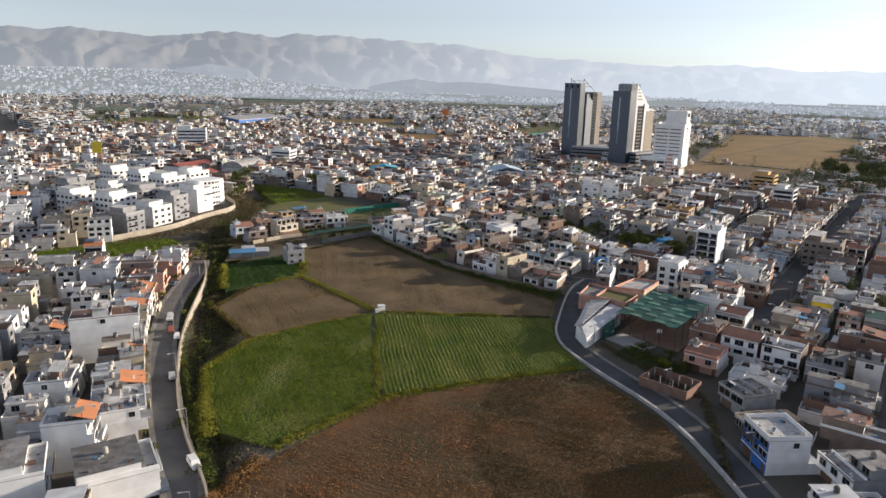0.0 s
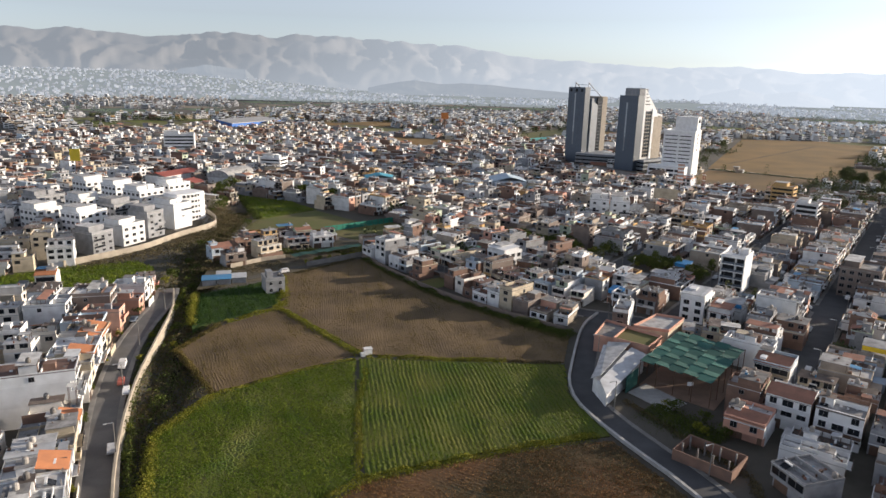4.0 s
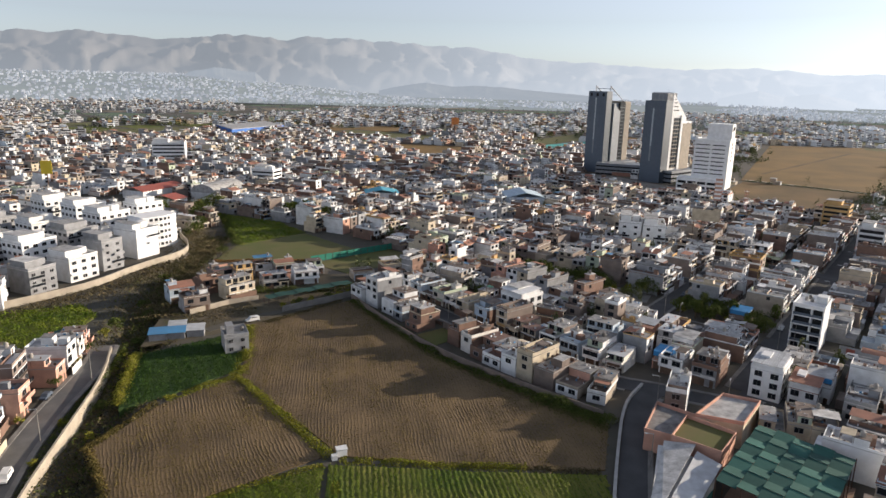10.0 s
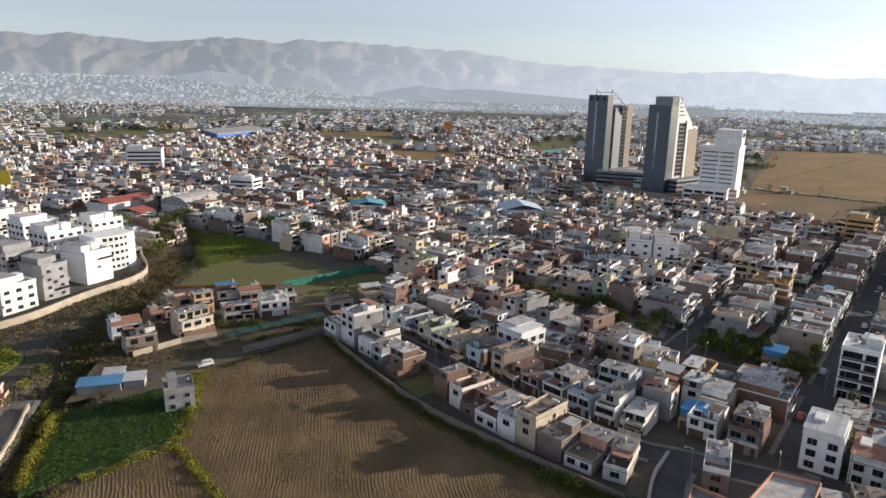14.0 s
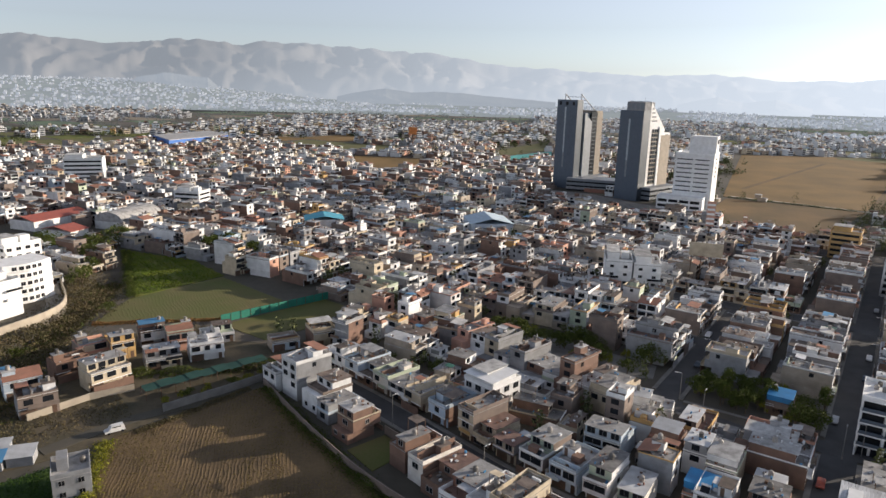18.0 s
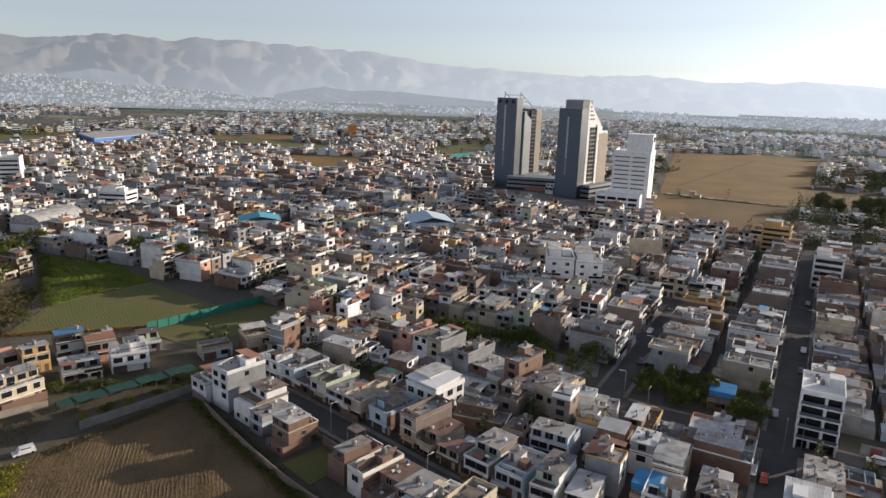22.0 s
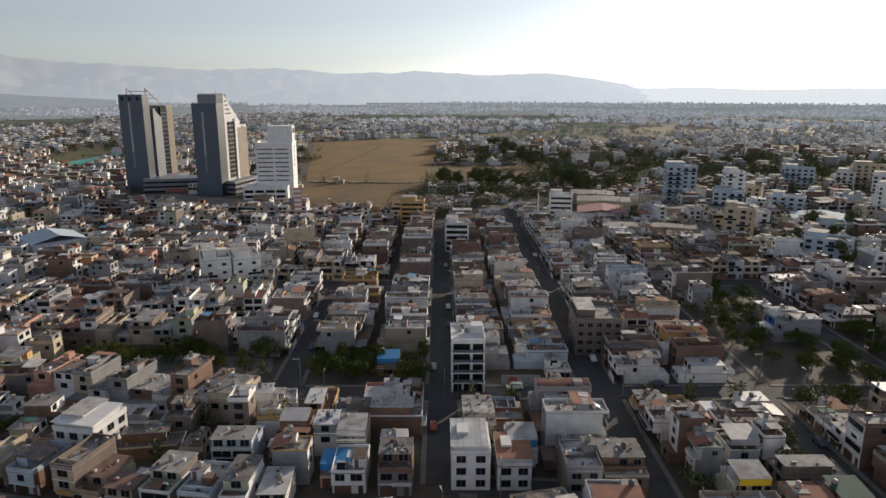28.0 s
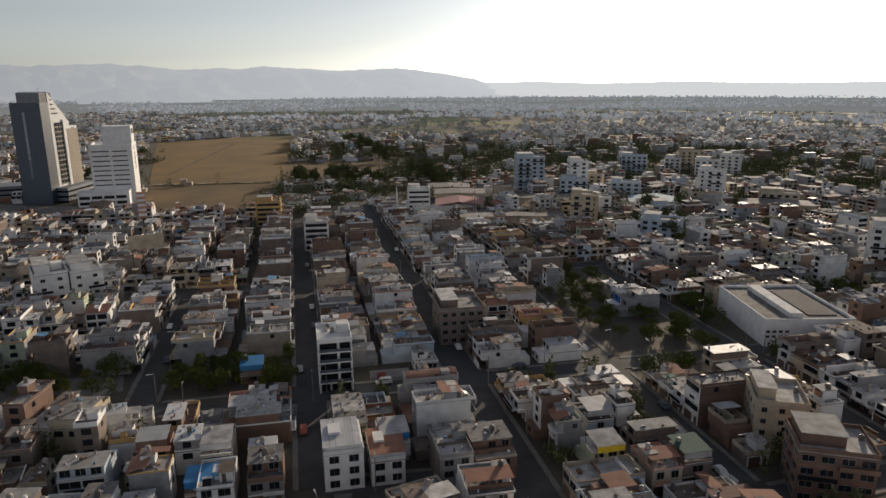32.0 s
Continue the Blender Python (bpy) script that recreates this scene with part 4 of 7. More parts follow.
# its twin: an unfinished top with raking struts, a grey fin, dark glazing and a pale end slab
m = frame_at(86, 751, 227)
root = thing("office_tower", "charcoal office tower with raking roof struts", "tower", "twin office towers", place=m)
w, a, d, top = 21.0, 8.0, 37.0, 75.0
tower_shaft(root, w, a, top)
for x in (2.0, 9.0, 16.0):
    part("roof_opening", Shell().box(x, x + 2.6, -0.08, 0.1, top - 4.5, top - 1.6, GLASS), root)
part("core", Shell().box(1.0, w - 1.5, a, d - 9, 0, 64, GREYWALL), root)
part("grey_fin", prism_slab(a + 3, a + 13, 64, 57, w - 1.5, w + 0.8, GREYWALL), root, "grey fin wall with a raked top")
part("dark_glazing", Shell().box(w - 1.5, w + 0.2, a + 13, a + 21, 0, 65, GLASS), root, "dark curtain wall")
for k in range(19):
    part("spandrel", Shell().box(w, w + 0.32, a + 13, a + 21, 3.3 * k + 1, 3.3 * k + 1.5, STEELBLUE), root)
part("end_slab", Shell().box(1.0, w, d - 9, d, 0, 66, LOUVRE), root, "pale grey end slab")
for k in range(38):
    part("louvre", Shell().box(w - 0.05, w + 0.3, d - 7.8, d - 0.2, 6 + 1.55 * k, 6.6 + 1.55 * k, LOUVRE), root)
for x in (3.0, w - 1.2):
    part("roof_strut", Shell().add([(x, a - 2, top + 4.2), (x + 0.6, a - 2, top + 4.2), (x + 0.6, a + 20, 65), (x, a + 20, 65), (x, a - 2, top + 5.2), (x + 0.6, a - 2, top + 5.2), (x + 0.6, a + 21, 65), (x, a + 21, 65)], BOX_F.tolist(), GREYWALL), root)
    part("strut_post", Shell().box(x, x + 0.6, a - 2, a - 1.4, top, top + 4.4, GREYWALL), root)
for k in range(3):
    part("strut_brace", Shell().box(3.0, w - 1.0, a + 1 + 6 * k, a + 1.4 + 6 * k, top + 2.2 - 2.8 * k, top + 2.6 - 2.8 * k, GREYWALL), root)
tower_base(root, w, a, d)
take(rect_of(m, -3, w + 12, -3, d + 6))
m = frame_at(115, 722, 200)
root = thing("office_podium", "low grey banded office podium between the towers", "building", place=m)
for k in range(3):
    part("floor_band", Shell().box(-22, 20, 0, 22, 3.5 * k + 1.4, 3.5 * k + 3.5, GREYWALL if k else WALLS[4]), root)
    part("ribbon_window", Shell().box(-21.5, 19.5, 0.5, 21.5, 3.5 * k, 3.5 * k + 1.4, GLASS), root)
part("hoarding", Shell().box(-6, 12, -3, -2.8, 0, 3.2, TILE), root, "brown timber hoarding")
take(rect_of(m, -24, 22, -4, 24))
tagged(new("paved_forecourt", Shell().poly([(66, 735), (92, 655), (140, 600), (180, 622), (176, 640), (140, 668), (112, 712)], -0.3, 0.03, PAVE).mesh("forecourt")), "pale paved forecourt and car park below the towers", "pavement", kind="structure")
take_field([(66, 735), (92, 655), (130, 605), (180, 622), (176, 640), (140, 668), (112, 712)])

# white clinic tower
m = frame_at(162.5, 661, 208)
root = thing("clinic_tower", "white ten-storey clinic block with ribbon windows", "building", place=m)
part("body", Shell().box(0, 27, 0, 26, 0, 39.5, WALLS[1]), root)
part("parapet", Shell().ring(-0.2, 27.2, -0.2, 26.2, 39.5, 40.6, 0.3, WALLS[1]), root)
for k in range(9):
    z = 9 + 3.3 * k
    for j in range(2):
        part("ribbon_window", Shell().box(1.5 + 12.6 * j, 12.4 + 11.6 * j, -0.06, 0.1, z, z + 0.75, GLASS), root)
    if k > 3:
        part("side_window", Shell().box(26.9, 27.06, 11, 14, z, z + 2.2, GLASS), root)
part("upper_block", Shell().box(8, 26.8, 6, 20, 39.5, 52.5, WALLS[1]), root)
part("sign_panel", Shell().box(26.8, 26.95, 9, 17, 47, 50.5, GLASS), root)
part("low_wing", Shell().box(-8, 24, -14, 0, 0, 9, WALLS[1]), root)
for k in range(4):
    for z in (1.4, 5.2):
        part("wing_window", Shell().box(-7 + 7.6 * k, -0.6 + 7.6 * k, -14.08, -13.9, z, z + 2.0, GLASS), root)
part("wing_parapet", Shell().ring(-8.1, 24.1, -14.1, -0.1, 9, 9.8, 0.25, WALLS[1]), root)
take(rect_of(m, -10, 30, -16, 30))

# white blocks on the west bank
for x, y, az, w, d, fl, lab in (
    (-156, 378, 112, 12, 15, 4, "tall white apartment block with a blank end wall"),
    (-160, 356, 112, 10, 13, 4, "white apartment block with small square windows"),
    (-163, 340, 110, 13, 13, 3, "white terraced apartment block"),
    (-168, 322, 110, 11, 12, 3, "white house beside the perimeter wall"),
    (-182, 398, 115, 16, 14, 5, "white balconied apartment block"),
    (-184, 374, 115, 15, 14, 4, "white apartment block with glass balconies"),
    (-188, 350, 113, 15, 14, 4, "white stepped apartment block"),
    (-204, 414, 118, 16, 14, 5, "white apartment block with roof terraces"),
    (-208, 385, 116, 15, 14, 4, "plain white apartment block with flat roof"),
    (-212, 355, 114, 16, 14, 4, "white apartment block with dark windows"),
    (-228, 425, 118, 16, 14, 5, "plain white apartment block with flat roof"),
    (-234, 388, 116, 16, 14, 4, "white apartment block with green glass balconies"),
    (-178, 424, 118, 15, 12, 5, "white apartment block behind trees"),
):
    block("apartment_block", lab, "apartments", x, y, az, w, d, fl, WALLS[(1, 0, 0, 0, 4, 0)[int(x + y) % 6]], 3.1, (2.0, 1.4) if w > 12 else (1.4, 1.3), 3.4, "fl" if x < -175 else ("r" if fl == 4 and w == 12 else "fr"), rooms=2, tanks=2, group="white apartment blocks", each=True)
m = frame_at(-160, 398, 118)
root = thing("rounded_apartment_block", "white apartment block with a curved glazed corner", "apartments", place=m)
pts = [(-9, 0)] + [(-9 + 18 * k / 8, -2.6 * math.sin(math.pi * k / 8)) for k in range(1, 8)] + [(9, 0), (9, 12), (-9, 12)]
part("body", Shell().poly(pts, 0, 15.2, WALLS[1]), root)
for k in range(5):
    part("floor_band", Shell().poly([(p[0] * 1.02, p[1] * 1.05 - 0.15) for p in pts], 3 * k + 0.1, 3 * k + 0.9, WALLS[0]), root)
    for j in range(5):
        a = math.pi * (j + 1.5) / 8
        window(root, 1.6, 1.4, -9 + 18 * (j + 1.5) / 8, -2.6 * math.sin(a), 3 * k + 1.1, -math.degrees(math.atan2(2.6 * math.pi / 18 * math.cos(a), 1)))
take(rect_of(m, -10, 10, -3, 13))

# houses on the west road
for x, y, az, w, d, fl, wl, tl in (
    (-60, 119, 55, 11, 14, 3, 1, False), (-77, 112, 60, 11, 14, 4, 1, False), (-93, 179, 65, 8, 18, 5, 1, False), (-111, 222, 70, 8, 12, 3, 9, False), (-126, 229, 72, 10, 12, 4, 0, False), (-118, 240, 72, 10, 12, 4, 6, False), (-135, 243, 75, 11, 12, 4, 1, False),
):
    lot(x, y, radians(90 - az - 180), w, d, fl, WALLS[wl], None, force=True, tiled=tl, plain=True)
# compound beside the north wall
for x, y, az, w, d, fl, wl, lab in (
    (-102.5, 309, 140, 9, 8, 2, 6, "left brick house above the dirt track"),
    (-112, 318, 140, 9, 9, 2, 9, "pale blue house in the compound"),
    (-92.5, 326, 128, 11, 9, 3, 2, "yellow villa with open terraces"),
    (-84, 340, 148, 10, 9, 2, 2, "cream house with long windows"),
    (-73.5, 346.5, 152, 10, 9, 2, 1, "white villa with a red accent wall"),
    (-106, 331, 132, 9, 8, 2, 5, "bare brick house in the compound"),
    (-107, 344, 135, 8, 8, 2, 2, "cream house behind the villas"),
    (-99, 346, 140, 7, 8, 3, 7, "narrow ochre house with a roof room"),
    (-94, 356, 145, 8, 8, 2, 0, "white house with pink roofs"),
    (-85, 355, 148, 8, 8, 2, 8, "house with a salmon tile roof"),
    (-75, 361, 150, 10, 8, 2, 4, "grey roofed house beside the pitch"),
    (-52, 357, 150, 9, 7, 1, 9, "low pale blue shed beside the pitch"),
    (-40, 360, 150, 8, 9, 2, 2, "cream house at the pitch corner"),
):
    lot(x, y, radians(90 - az - 180), w, d, fl, WALLS[wl], None, force=True, tiled=wl == 8)
block("farm_house", "small grey unfinished farmhouse on the field corner", "house", -75, 275, 150, 7, 8, 2, WALLS[4], 2.6, (1.2, 1.2), 3, "fr")
for k, (x, y, wl) in enumerate(((-103, 281, SHEET_BLUE), (-98, 283, SHEET_BLUE), (-93, 286, SHEET), (-100, 288, SHEET))):
    m = frame_at(x, y, 160)
    root = thing("shed", "low shed with a sheet-metal roof" if k > 1 else "low shed under a bright blue tarpaulin", "shed", "farm sheds", place=m)
    part("shed_wall", Shell().box(-2.6, 2.6, 0, 4.4, 0, 2.3, WALLS[4]), root)
    part("shed_roof", Shell().add([(-2.9, -0.4, 2.3), (2.9, -0.4, 2.3), (2.9, 4.8, 2.9), (-2.9, 4.8, 2.9), (-2.9, -0.4, 2.38), (2.9, -0.4, 2.38), (2.9, 4.8, 2.98), (-2.9, 4.8, 2.98)], BOX_F.tolist(), wl), root)
# corner building at the head of the field, and named houses of the front row
for x, y, az, w, d, fl, wl, lab in (
    (-35, 332, 45, 9, 13, 4, 0, "four-storey pale brick and plaster corner building"),
    (-28, 324, 45, 9, 12, 3, 6, "bare brick three-storey house with a roof room"),
    (-18.5, 309, 45, 8, 11, 3, 1, "white three-storey house at the field's edge"),
):
    lot(x, y, radians(90 - az - 180), w - 1.5, d - 1, fl, WALLS[wl], None, force=True)
GARDEN = [(-23, 297.5), (-15, 305), (-8.5, 298), (-16, 289)]
take_field(GARDEN)
tagged(new("garden", Shell().poly(GARDEN, -0.3, 0.04, GRASS).mesh("garden")), "small walled garden of worn grass beside the white house", "garden", kind="structure")
tagged(new("garden_wall", ribbon([(-15, 306), (-8, 298.5)], 0.25, -0.2, 2.2, WALLS[6]).mesh("garden_wall")), "dusty brick garden wall on the street", "wall", kind="structure")
block("clinic", "white and pale blue five-storey clinic building", "building", 70, 431, 190, 11, 18, 4, WALLS[1], 3.4, (1.6, 1.2), 3.8, "fr", rooms=2, each=True)
block("clinic_wing", "white wing of the clinic with small windows", "building", 81.5, 429, 190, 11, 18, 4, WALLS[1], 3.2, (1.4, 1.1), 4.0, "fr", rooms=1, each=True)
# dark-balconied building
m = frame_at(97.5, 303.5, 213)
root = thing("balcony_building", "white five-storey building with deep dark balconies", "apartments", place=m)
part("body", Shell().box(0, 9, 1.2, 13, 0, 14.6, WALLS[1]), root)
for k in range(5):
    z = 2.9 * k
    part("floor_slab", Shell().box(-0.1, 9.1, -0.2, 1.2, z + 2.6, z + 2.95, WALLS[1]), root)
    if k:
        part("dark_glazing", Shell().box(0.5, 5.0, 1.05, 1.2, z + 0.1, z + 2.6, GLASS), root)
        part("dark_glazing", Shell().box(5.8, 8.6, 1.05, 1.2, z + 0.1, z + 2.6, GLASS), root)
        part("balcony_rail", Shell().box(0.2, 8.8, -0.2, -0.1, z + 0.05, z + 0.9, DARKWALL), root)
        window(root, 1.2, 1.2, 0, 6.5, z + 0.9, -90)
    for sx in (0.0, 5.2, 8.6):
        part("pier", Shell().box(sx, sx + 0.4, -0.2, 1.2, z + 0.05, z + 2.6, WALLS[1]), root)
for k in range(3):
    part("shop_front", Shell().box(0.6 + 2.8 * k, 2.8 + 2.8 * k, 1.0, 1.25, 0.1, 2.5, GLASS), root)
part("roof_parapet", Shell().ring(-0.1, 9.1, -0.2, 13, 14.6, 15.5, 0.2, WALLS[1]), root)
part("roof_room", Shell().box(5.5, 8.6, 6, 10, 14.6, 17.0, WALLS[0]), root)
for x, y in ((2.5, 8), (4.2, 7.2), (3.1, 10.5)):
    Builder(root=root).tank(x, y, 14.6)
take(rect_of(m, -0.5, 9.5, -0.5, 13.5))
m = frame_at(112, 300, 213)
root = thing("yard_wall", "long pale yard wall with a red gate", "wall", place=m)
part("wall_panel", Shell().box(0, 11, 0, 0.25, 0, 2.8, WALLS[4]), root)
part("gate", Shell().box(2, 4.4, -0.06, 0.1, 0.05, 2.3, SHEET_RED), root, "red steel gate")
take(rect_of(m, 0, 11, 0, 10))

# school with the netted court
school = thing("school", "pale school building with sloping white sheet roofs", "school", place=pose(0, 0, 0))
part("school_wall", Shell().poly([(32.5, 205), (34.5, 196), (40, 205), (49, 219), (43, 227), (39, 228)], -0.2, 4.2, WALLS[0]), school)
part("sheet_roof", Shell().add([(31.5, 203, 4.4), (40.5, 229, 4.7), (46.5, 226, 5.9), (34, 203, 5.4), (31.5, 203, 4.52), (40.5, 229, 4.82), (46.5, 226, 6.02), (34, 203, 5.52)], BOX_F[:, ::-1].tolist(), ROOF_PALE), school, "pale sloping roof sheet")
part("sheet_roof", Shell().add([(33.5, 201, 4.9), (46.4, 224.5, 5.1), (50.5, 220.5, 4.5), (34, 193.5, 4.3), (33.5, 201, 5.02), (46.4, 224.5, 5.22), (50.5, 220.5, 4.62), (34, 193.5, 4.42)], BOX_F[:, ::-1].tolist(), SHEET), school, "pale grey sloping roof sheet")
take([(31, 204), (34, 192), (51, 220), (42, 231)])
for pts, h, wl, rf in (([(42, 229), (48, 239), (57, 232), (51, 223)], 5.5, 8, GRASS), ([(50, 239), (60, 251), (68, 248), (60, 236)], 6.0, 2, ROOF_PALE), ([(37, 233), (43, 247), (51, 241), (44, 230)], 4.6, 8, CONCRETE)):
    part("classroom", Shell().poly(pts, -0.2, h, WALLS[wl]), school)
    part("roof_slab", Shell().poly([(x * 0.97 + 0.03 * pts[0][0], y * 0.97 + 0.03 * pts[2][1]) for x, y in pts], h, h + 0.1, rf), school)
    loop = pts + pts[:1]
    part("parapet", ribbon(loop, 0.25, h, h + 0.9, WALLS[8]), school)
    take(pts)
COURT = mat("court_clay", (0.32, 0.21, 0.15), (0.24, 0.165, 0.12), scale=0.3)
court = thing("netted_court", "sports court roofed with green shade-net panels", "court", place=pose(0, 0, 0))
ax, ay = Vector((46, 211, 0)), Vector((61, 198, 0))
bx = Vector((63, 235, 0))
e1, e2 = (ay - ax), (bx - ax)
for i in range(5):
    for j in range(8):
        p = [ax + e1 * (i + a) / 5 + e2 * (j + c) / 8 for a, c in ((0, 0), (1, 0), (1, 1), (0, 1))]
        z = [7.4, 7.3, 6.8, 6.9] if (i + j) % 2 else [6.9, 6.8, 7.2, 7.3]
        top = [(q.x, q.y, zz) for q, zz in zip(p, z)]
        part("net_panel", Shell().add([(x, y, zz - 0.05) for x, y, zz in top] + top, (BOX_F if e1.cross(e2).z > 0 else BOX_F[:, ::-1]).tolist(), NETM), court)
for i in range(5):
    for j in (0, 5):
        q = ax + e1 * i / 4 + e2 * j / 5
        part("steel_post", Shell().tube(q.x, q.y, 0, 7.1, 0.12, REBAR, 6), court)
for j in (1, 2, 3, 4):
    for i in (0, 4):
        q = ax + e1 * i / 4 + e2 * j / 5
        part("steel_post", Shell().tube(q.x, q.y, 0, 7.1, 0.12, REBAR, 6), court)
part("court_floor", Shell().poly([tuple(v) for v in ((46, 210), (62, 197), (79, 222), (63, 235))], -0.2, 0.09, COURT), court, "reddish clay court floor")
part("concrete_pad", Shell().poly([(42, 205), (50, 195), (56, 200), (48, 211)], -0.2, 0.14, mat("pale_concrete", (0.46, 0.45, 0.43), (0.34, 0.33, 0.31), scale=0.5)), court, "pale concrete pad")
part("backboard_post", Shell().tube(58, 205, 0, 3.2, 0.1, REBAR, 6), court)
part("backboard", Shell().box(57.2, 58.8, 204.9, 205.0, 2.8, 3.9, WALLS[1]), court)
part("net_screen", Shell().add([(41, 204, 0), (45.5, 210.5, 0), (45.5, 210.5, 5), (41, 204, 5), (41.08, 204, 0), (45.58, 210.5, 0), (45.58, 210.5, 5), (41.08, 204, 5)], [(0, 1, 2, 3), (7, 6, 5, 4), (3, 2, 6, 7), (0, 3, 7, 4), (1, 5, 6, 2)], NETM), court, "green side net")
take([(45, 210), (62, 196), (80, 222), (63, 236)])
take([(40, 205), (60, 172), (70, 180), (60, 198)])

# houses past the school
for x, y, az, w, d, fl, wl, tl in (
    (63, 181, 215, 9, 12, 2, 8, True), (61, 137, 262, 10, 12, 3, 11, False), (73, 128, 262, 11, 12, 3, 1, False), (76, 189, 215, 10, 12, 3, 1, True), (85, 183, 215, 10, 12, 3, 1, False), (94, 177, 215, 9, 12, 3, 4, False),
    (80, 209, 215, 9, 12, 3, 2, True), (89, 204, 215, 9, 12, 2, 2, False), (86, 233, 215, 9, 12, 3, 0, False), (64, 160, 250, 9, 10, 2, 4, False), (64, 148, 255, 10, 12, 2, 6, False),
):
    lot(x, y, radians(90 - az - 180), w, d, fl, WALLS[wl], None, force=True, tiled=tl)
m = frame_at(48, 170, 220)
root = thing("brick_lot", "half-built brick enclosure with column stubs", "building site", place=m)
part("brick_wall", Shell().ring(-4, 9, 0, 9, 0, 2.6, 0.25, WALLS[5]), root)
for k in range(4):
    for j in range(2):
        part("column", Shell().box(-3 + 3.4 * k, -2.7 + 3.4 * k, 2.5 + 4 * j, 2.8 + 4 * j, 0, 3.4, CONCRETE), root)
take(rect_of(m, -4, 9, 0, 9))

# halls and far landmarks
m = frame_at(-194.5, 525, 195)
root = thing("vaulted_hall", "white hall with a barrel-vaulted roof", "hall", place=m)
k = 10
v = [(9.5 * math.cos(math.pi * i / k), y, 4.5 + 5.5 * math.sin(math.pi * i / k)) for y in (0, 33) for i in range(k + 1)]
part("vault", Shell().add(v, [(i, i + 1, k + 2 + i, k + 1 + i) for i in range(k)] + [tuple(range(k, -1, -1)), tuple(range(k + 1, 2 * k + 2))], ROOF_PALE), root)
part("hall_wall", Shell().box(-9.5, 9.5, 0, 33, 0, 4.5, WALLS[0]), root)
take(rect_of(m, -12, 12, -26, 34))


def low_hall(name, label, x, y, az, w, d, h, roof, wall=WALLS[0], rise=2.2):
    m = frame_at(x, y, az)
    root = thing(name, label, "hall", place=m)
    part("hall_wall", Shell().box(-w / 2, w / 2, 0, d, 0, h, wall), root)
    for s in (-1, 1):
        a = [(s * (w / 2 + 0.5), -0.5, h), (0, -0.5, h + rise), (0, d + 0.5, h + rise), (s * (w / 2 + 0.5), d + 0.5, h)]
        v = a + [(p[0], p[1], p[2] + 0.15) for p in a]
        part("roof_slope", Shell().add(v, (BOX_F if s > 0 else BOX_F[:, ::-1]).tolist(), roof), root)
    take(rect_of(m, -w / 2 - 1, w / 2 + 1, -1, d + 1))
    return root


low_hall("market_hall", "long hall with a dull red sheet roof", -239, 517, 200, 19, 36, 5.5, SHEET_RED)
low_hall("market_hall", "low hall with a brownish red roof by the trees", -212, 503, 195, 20, 12, 3.5, SHEET_RED)
depot = [(-363, 1008), (-325, 1120), (-378, 1194), (-416, 1082)]
root = thing("warehouse", "wide warehouse with bright blue walls and a pale roof", "warehouse", place=pose(0, 0, 0))
part("blue_wall", Shell().poly(depot, -0.2, 8.5, mat("cobalt_sheet", (0.05, 0.16, 0.5), (0.05, 0.14, 0.4), rough=0.6)), root, "bright blue sheet wall")
mid = (-370.5, 1101)
part("pale_roof", Shell().poly([(mid[0] + (x - mid[0]) * 0.985, mid[1] + (y - mid[1]) * 0.985) for x, y in depot], 8.5, 9.3, ROOF_PALE), root, "pale sheet roof")
take(depot)
block("white_building", "white four-storey building beside the vaulted hall", "building", -176, 591, 190, 18, 14, 4, WALLS[1], 2.9, (1.6, 1.3), 3.0, "fr", rooms=2)
m = frame_at(-305, 528, 160)
root = thing("billboard", "yellow billboard on a steel mast", "billboard", place=m)
part("panel", Shell().box(-3.5, 3.5, -0.2, 0.2, 13, 22, mat("yellow_panel", (0.75, 0.55, 0.04), (0.68, 0.5, 0.06))), root)
part("leg", Shell().tube(0, 0.6, 0, 21, 0.35, REBAR), root)
take(rect_of(m, -2, 2, -1, 2))
take([(-262, 472), (-228, 472), (-228, 516), (-262, 516)])
take([(-262, 470), (-190, 470), (-182, 500), (-262, 505)])
low_hall("covered_court", "court under an arched pale blue roof", 22, 532, 170, 24, 24, 8, mat("pale_blue_roof", (0.5, 0.6, 0.68), (0.4, 0.48, 0.54)), WALLS[9], 3)
low_hall("workshop", "workshop with a pale turquoise sheet roof", -75, 540, 165, 22, 16, 6, mat("turquoise_sheet", (0.10, 0.38, 0.5), (0.1, 0.3, 0.4)))
low_hall("sports_hall", "hall with a dull pink sheet roof", 306, 448, 225, 30, 26, 6, mat("pink_sheet", (0.38, 0.2, 0.2), (0.3, 0.16, 0.16)))
low_hall("glass_market", "hall with a pale blue translucent roof", 396, 362, 240, 34, 26, 6, mat("blue_translucent", (0.36, 0.5, 0.58), (0.28, 0.4, 0.46)))
for x, y, az, w, d, h in ((330, 470, 225, 34, 22, 8), (360, 420, 230, 40, 16, 7), (300, 400, 225, 60, 12, 6), (350, 500, 225, 30, 20, 7), (430, 300, 240, 40, 20, 8)):
    low_hall("market_hall", "long flat-roofed cream market hall", x, y, az, w, d, h, CONCRETE, WALLS[2], 0.6)
m = frame_at(215, 229, 225)
root = thing("white_warehouse", "large white warehouse with a raised roof light", "warehouse", place=m)
part("body", Shell().box(-2, 26, 0, 36, 0, 8.2, WALLS[1]), root)
part("roof_slab", Shell().box(-1.6, 25.6, 0.4, 35.6, 8.2, 8.4, CONCRETE), root)
part("parapet", Shell().ring(-2.1, 26.1, -0.1, 36.1, 8.2, 9.2, 0.4, WALLS[1]), root)
part("roof_light", Shell().box(7, 11, 3, 33, 8.4, 10, WALLS[0]), root)
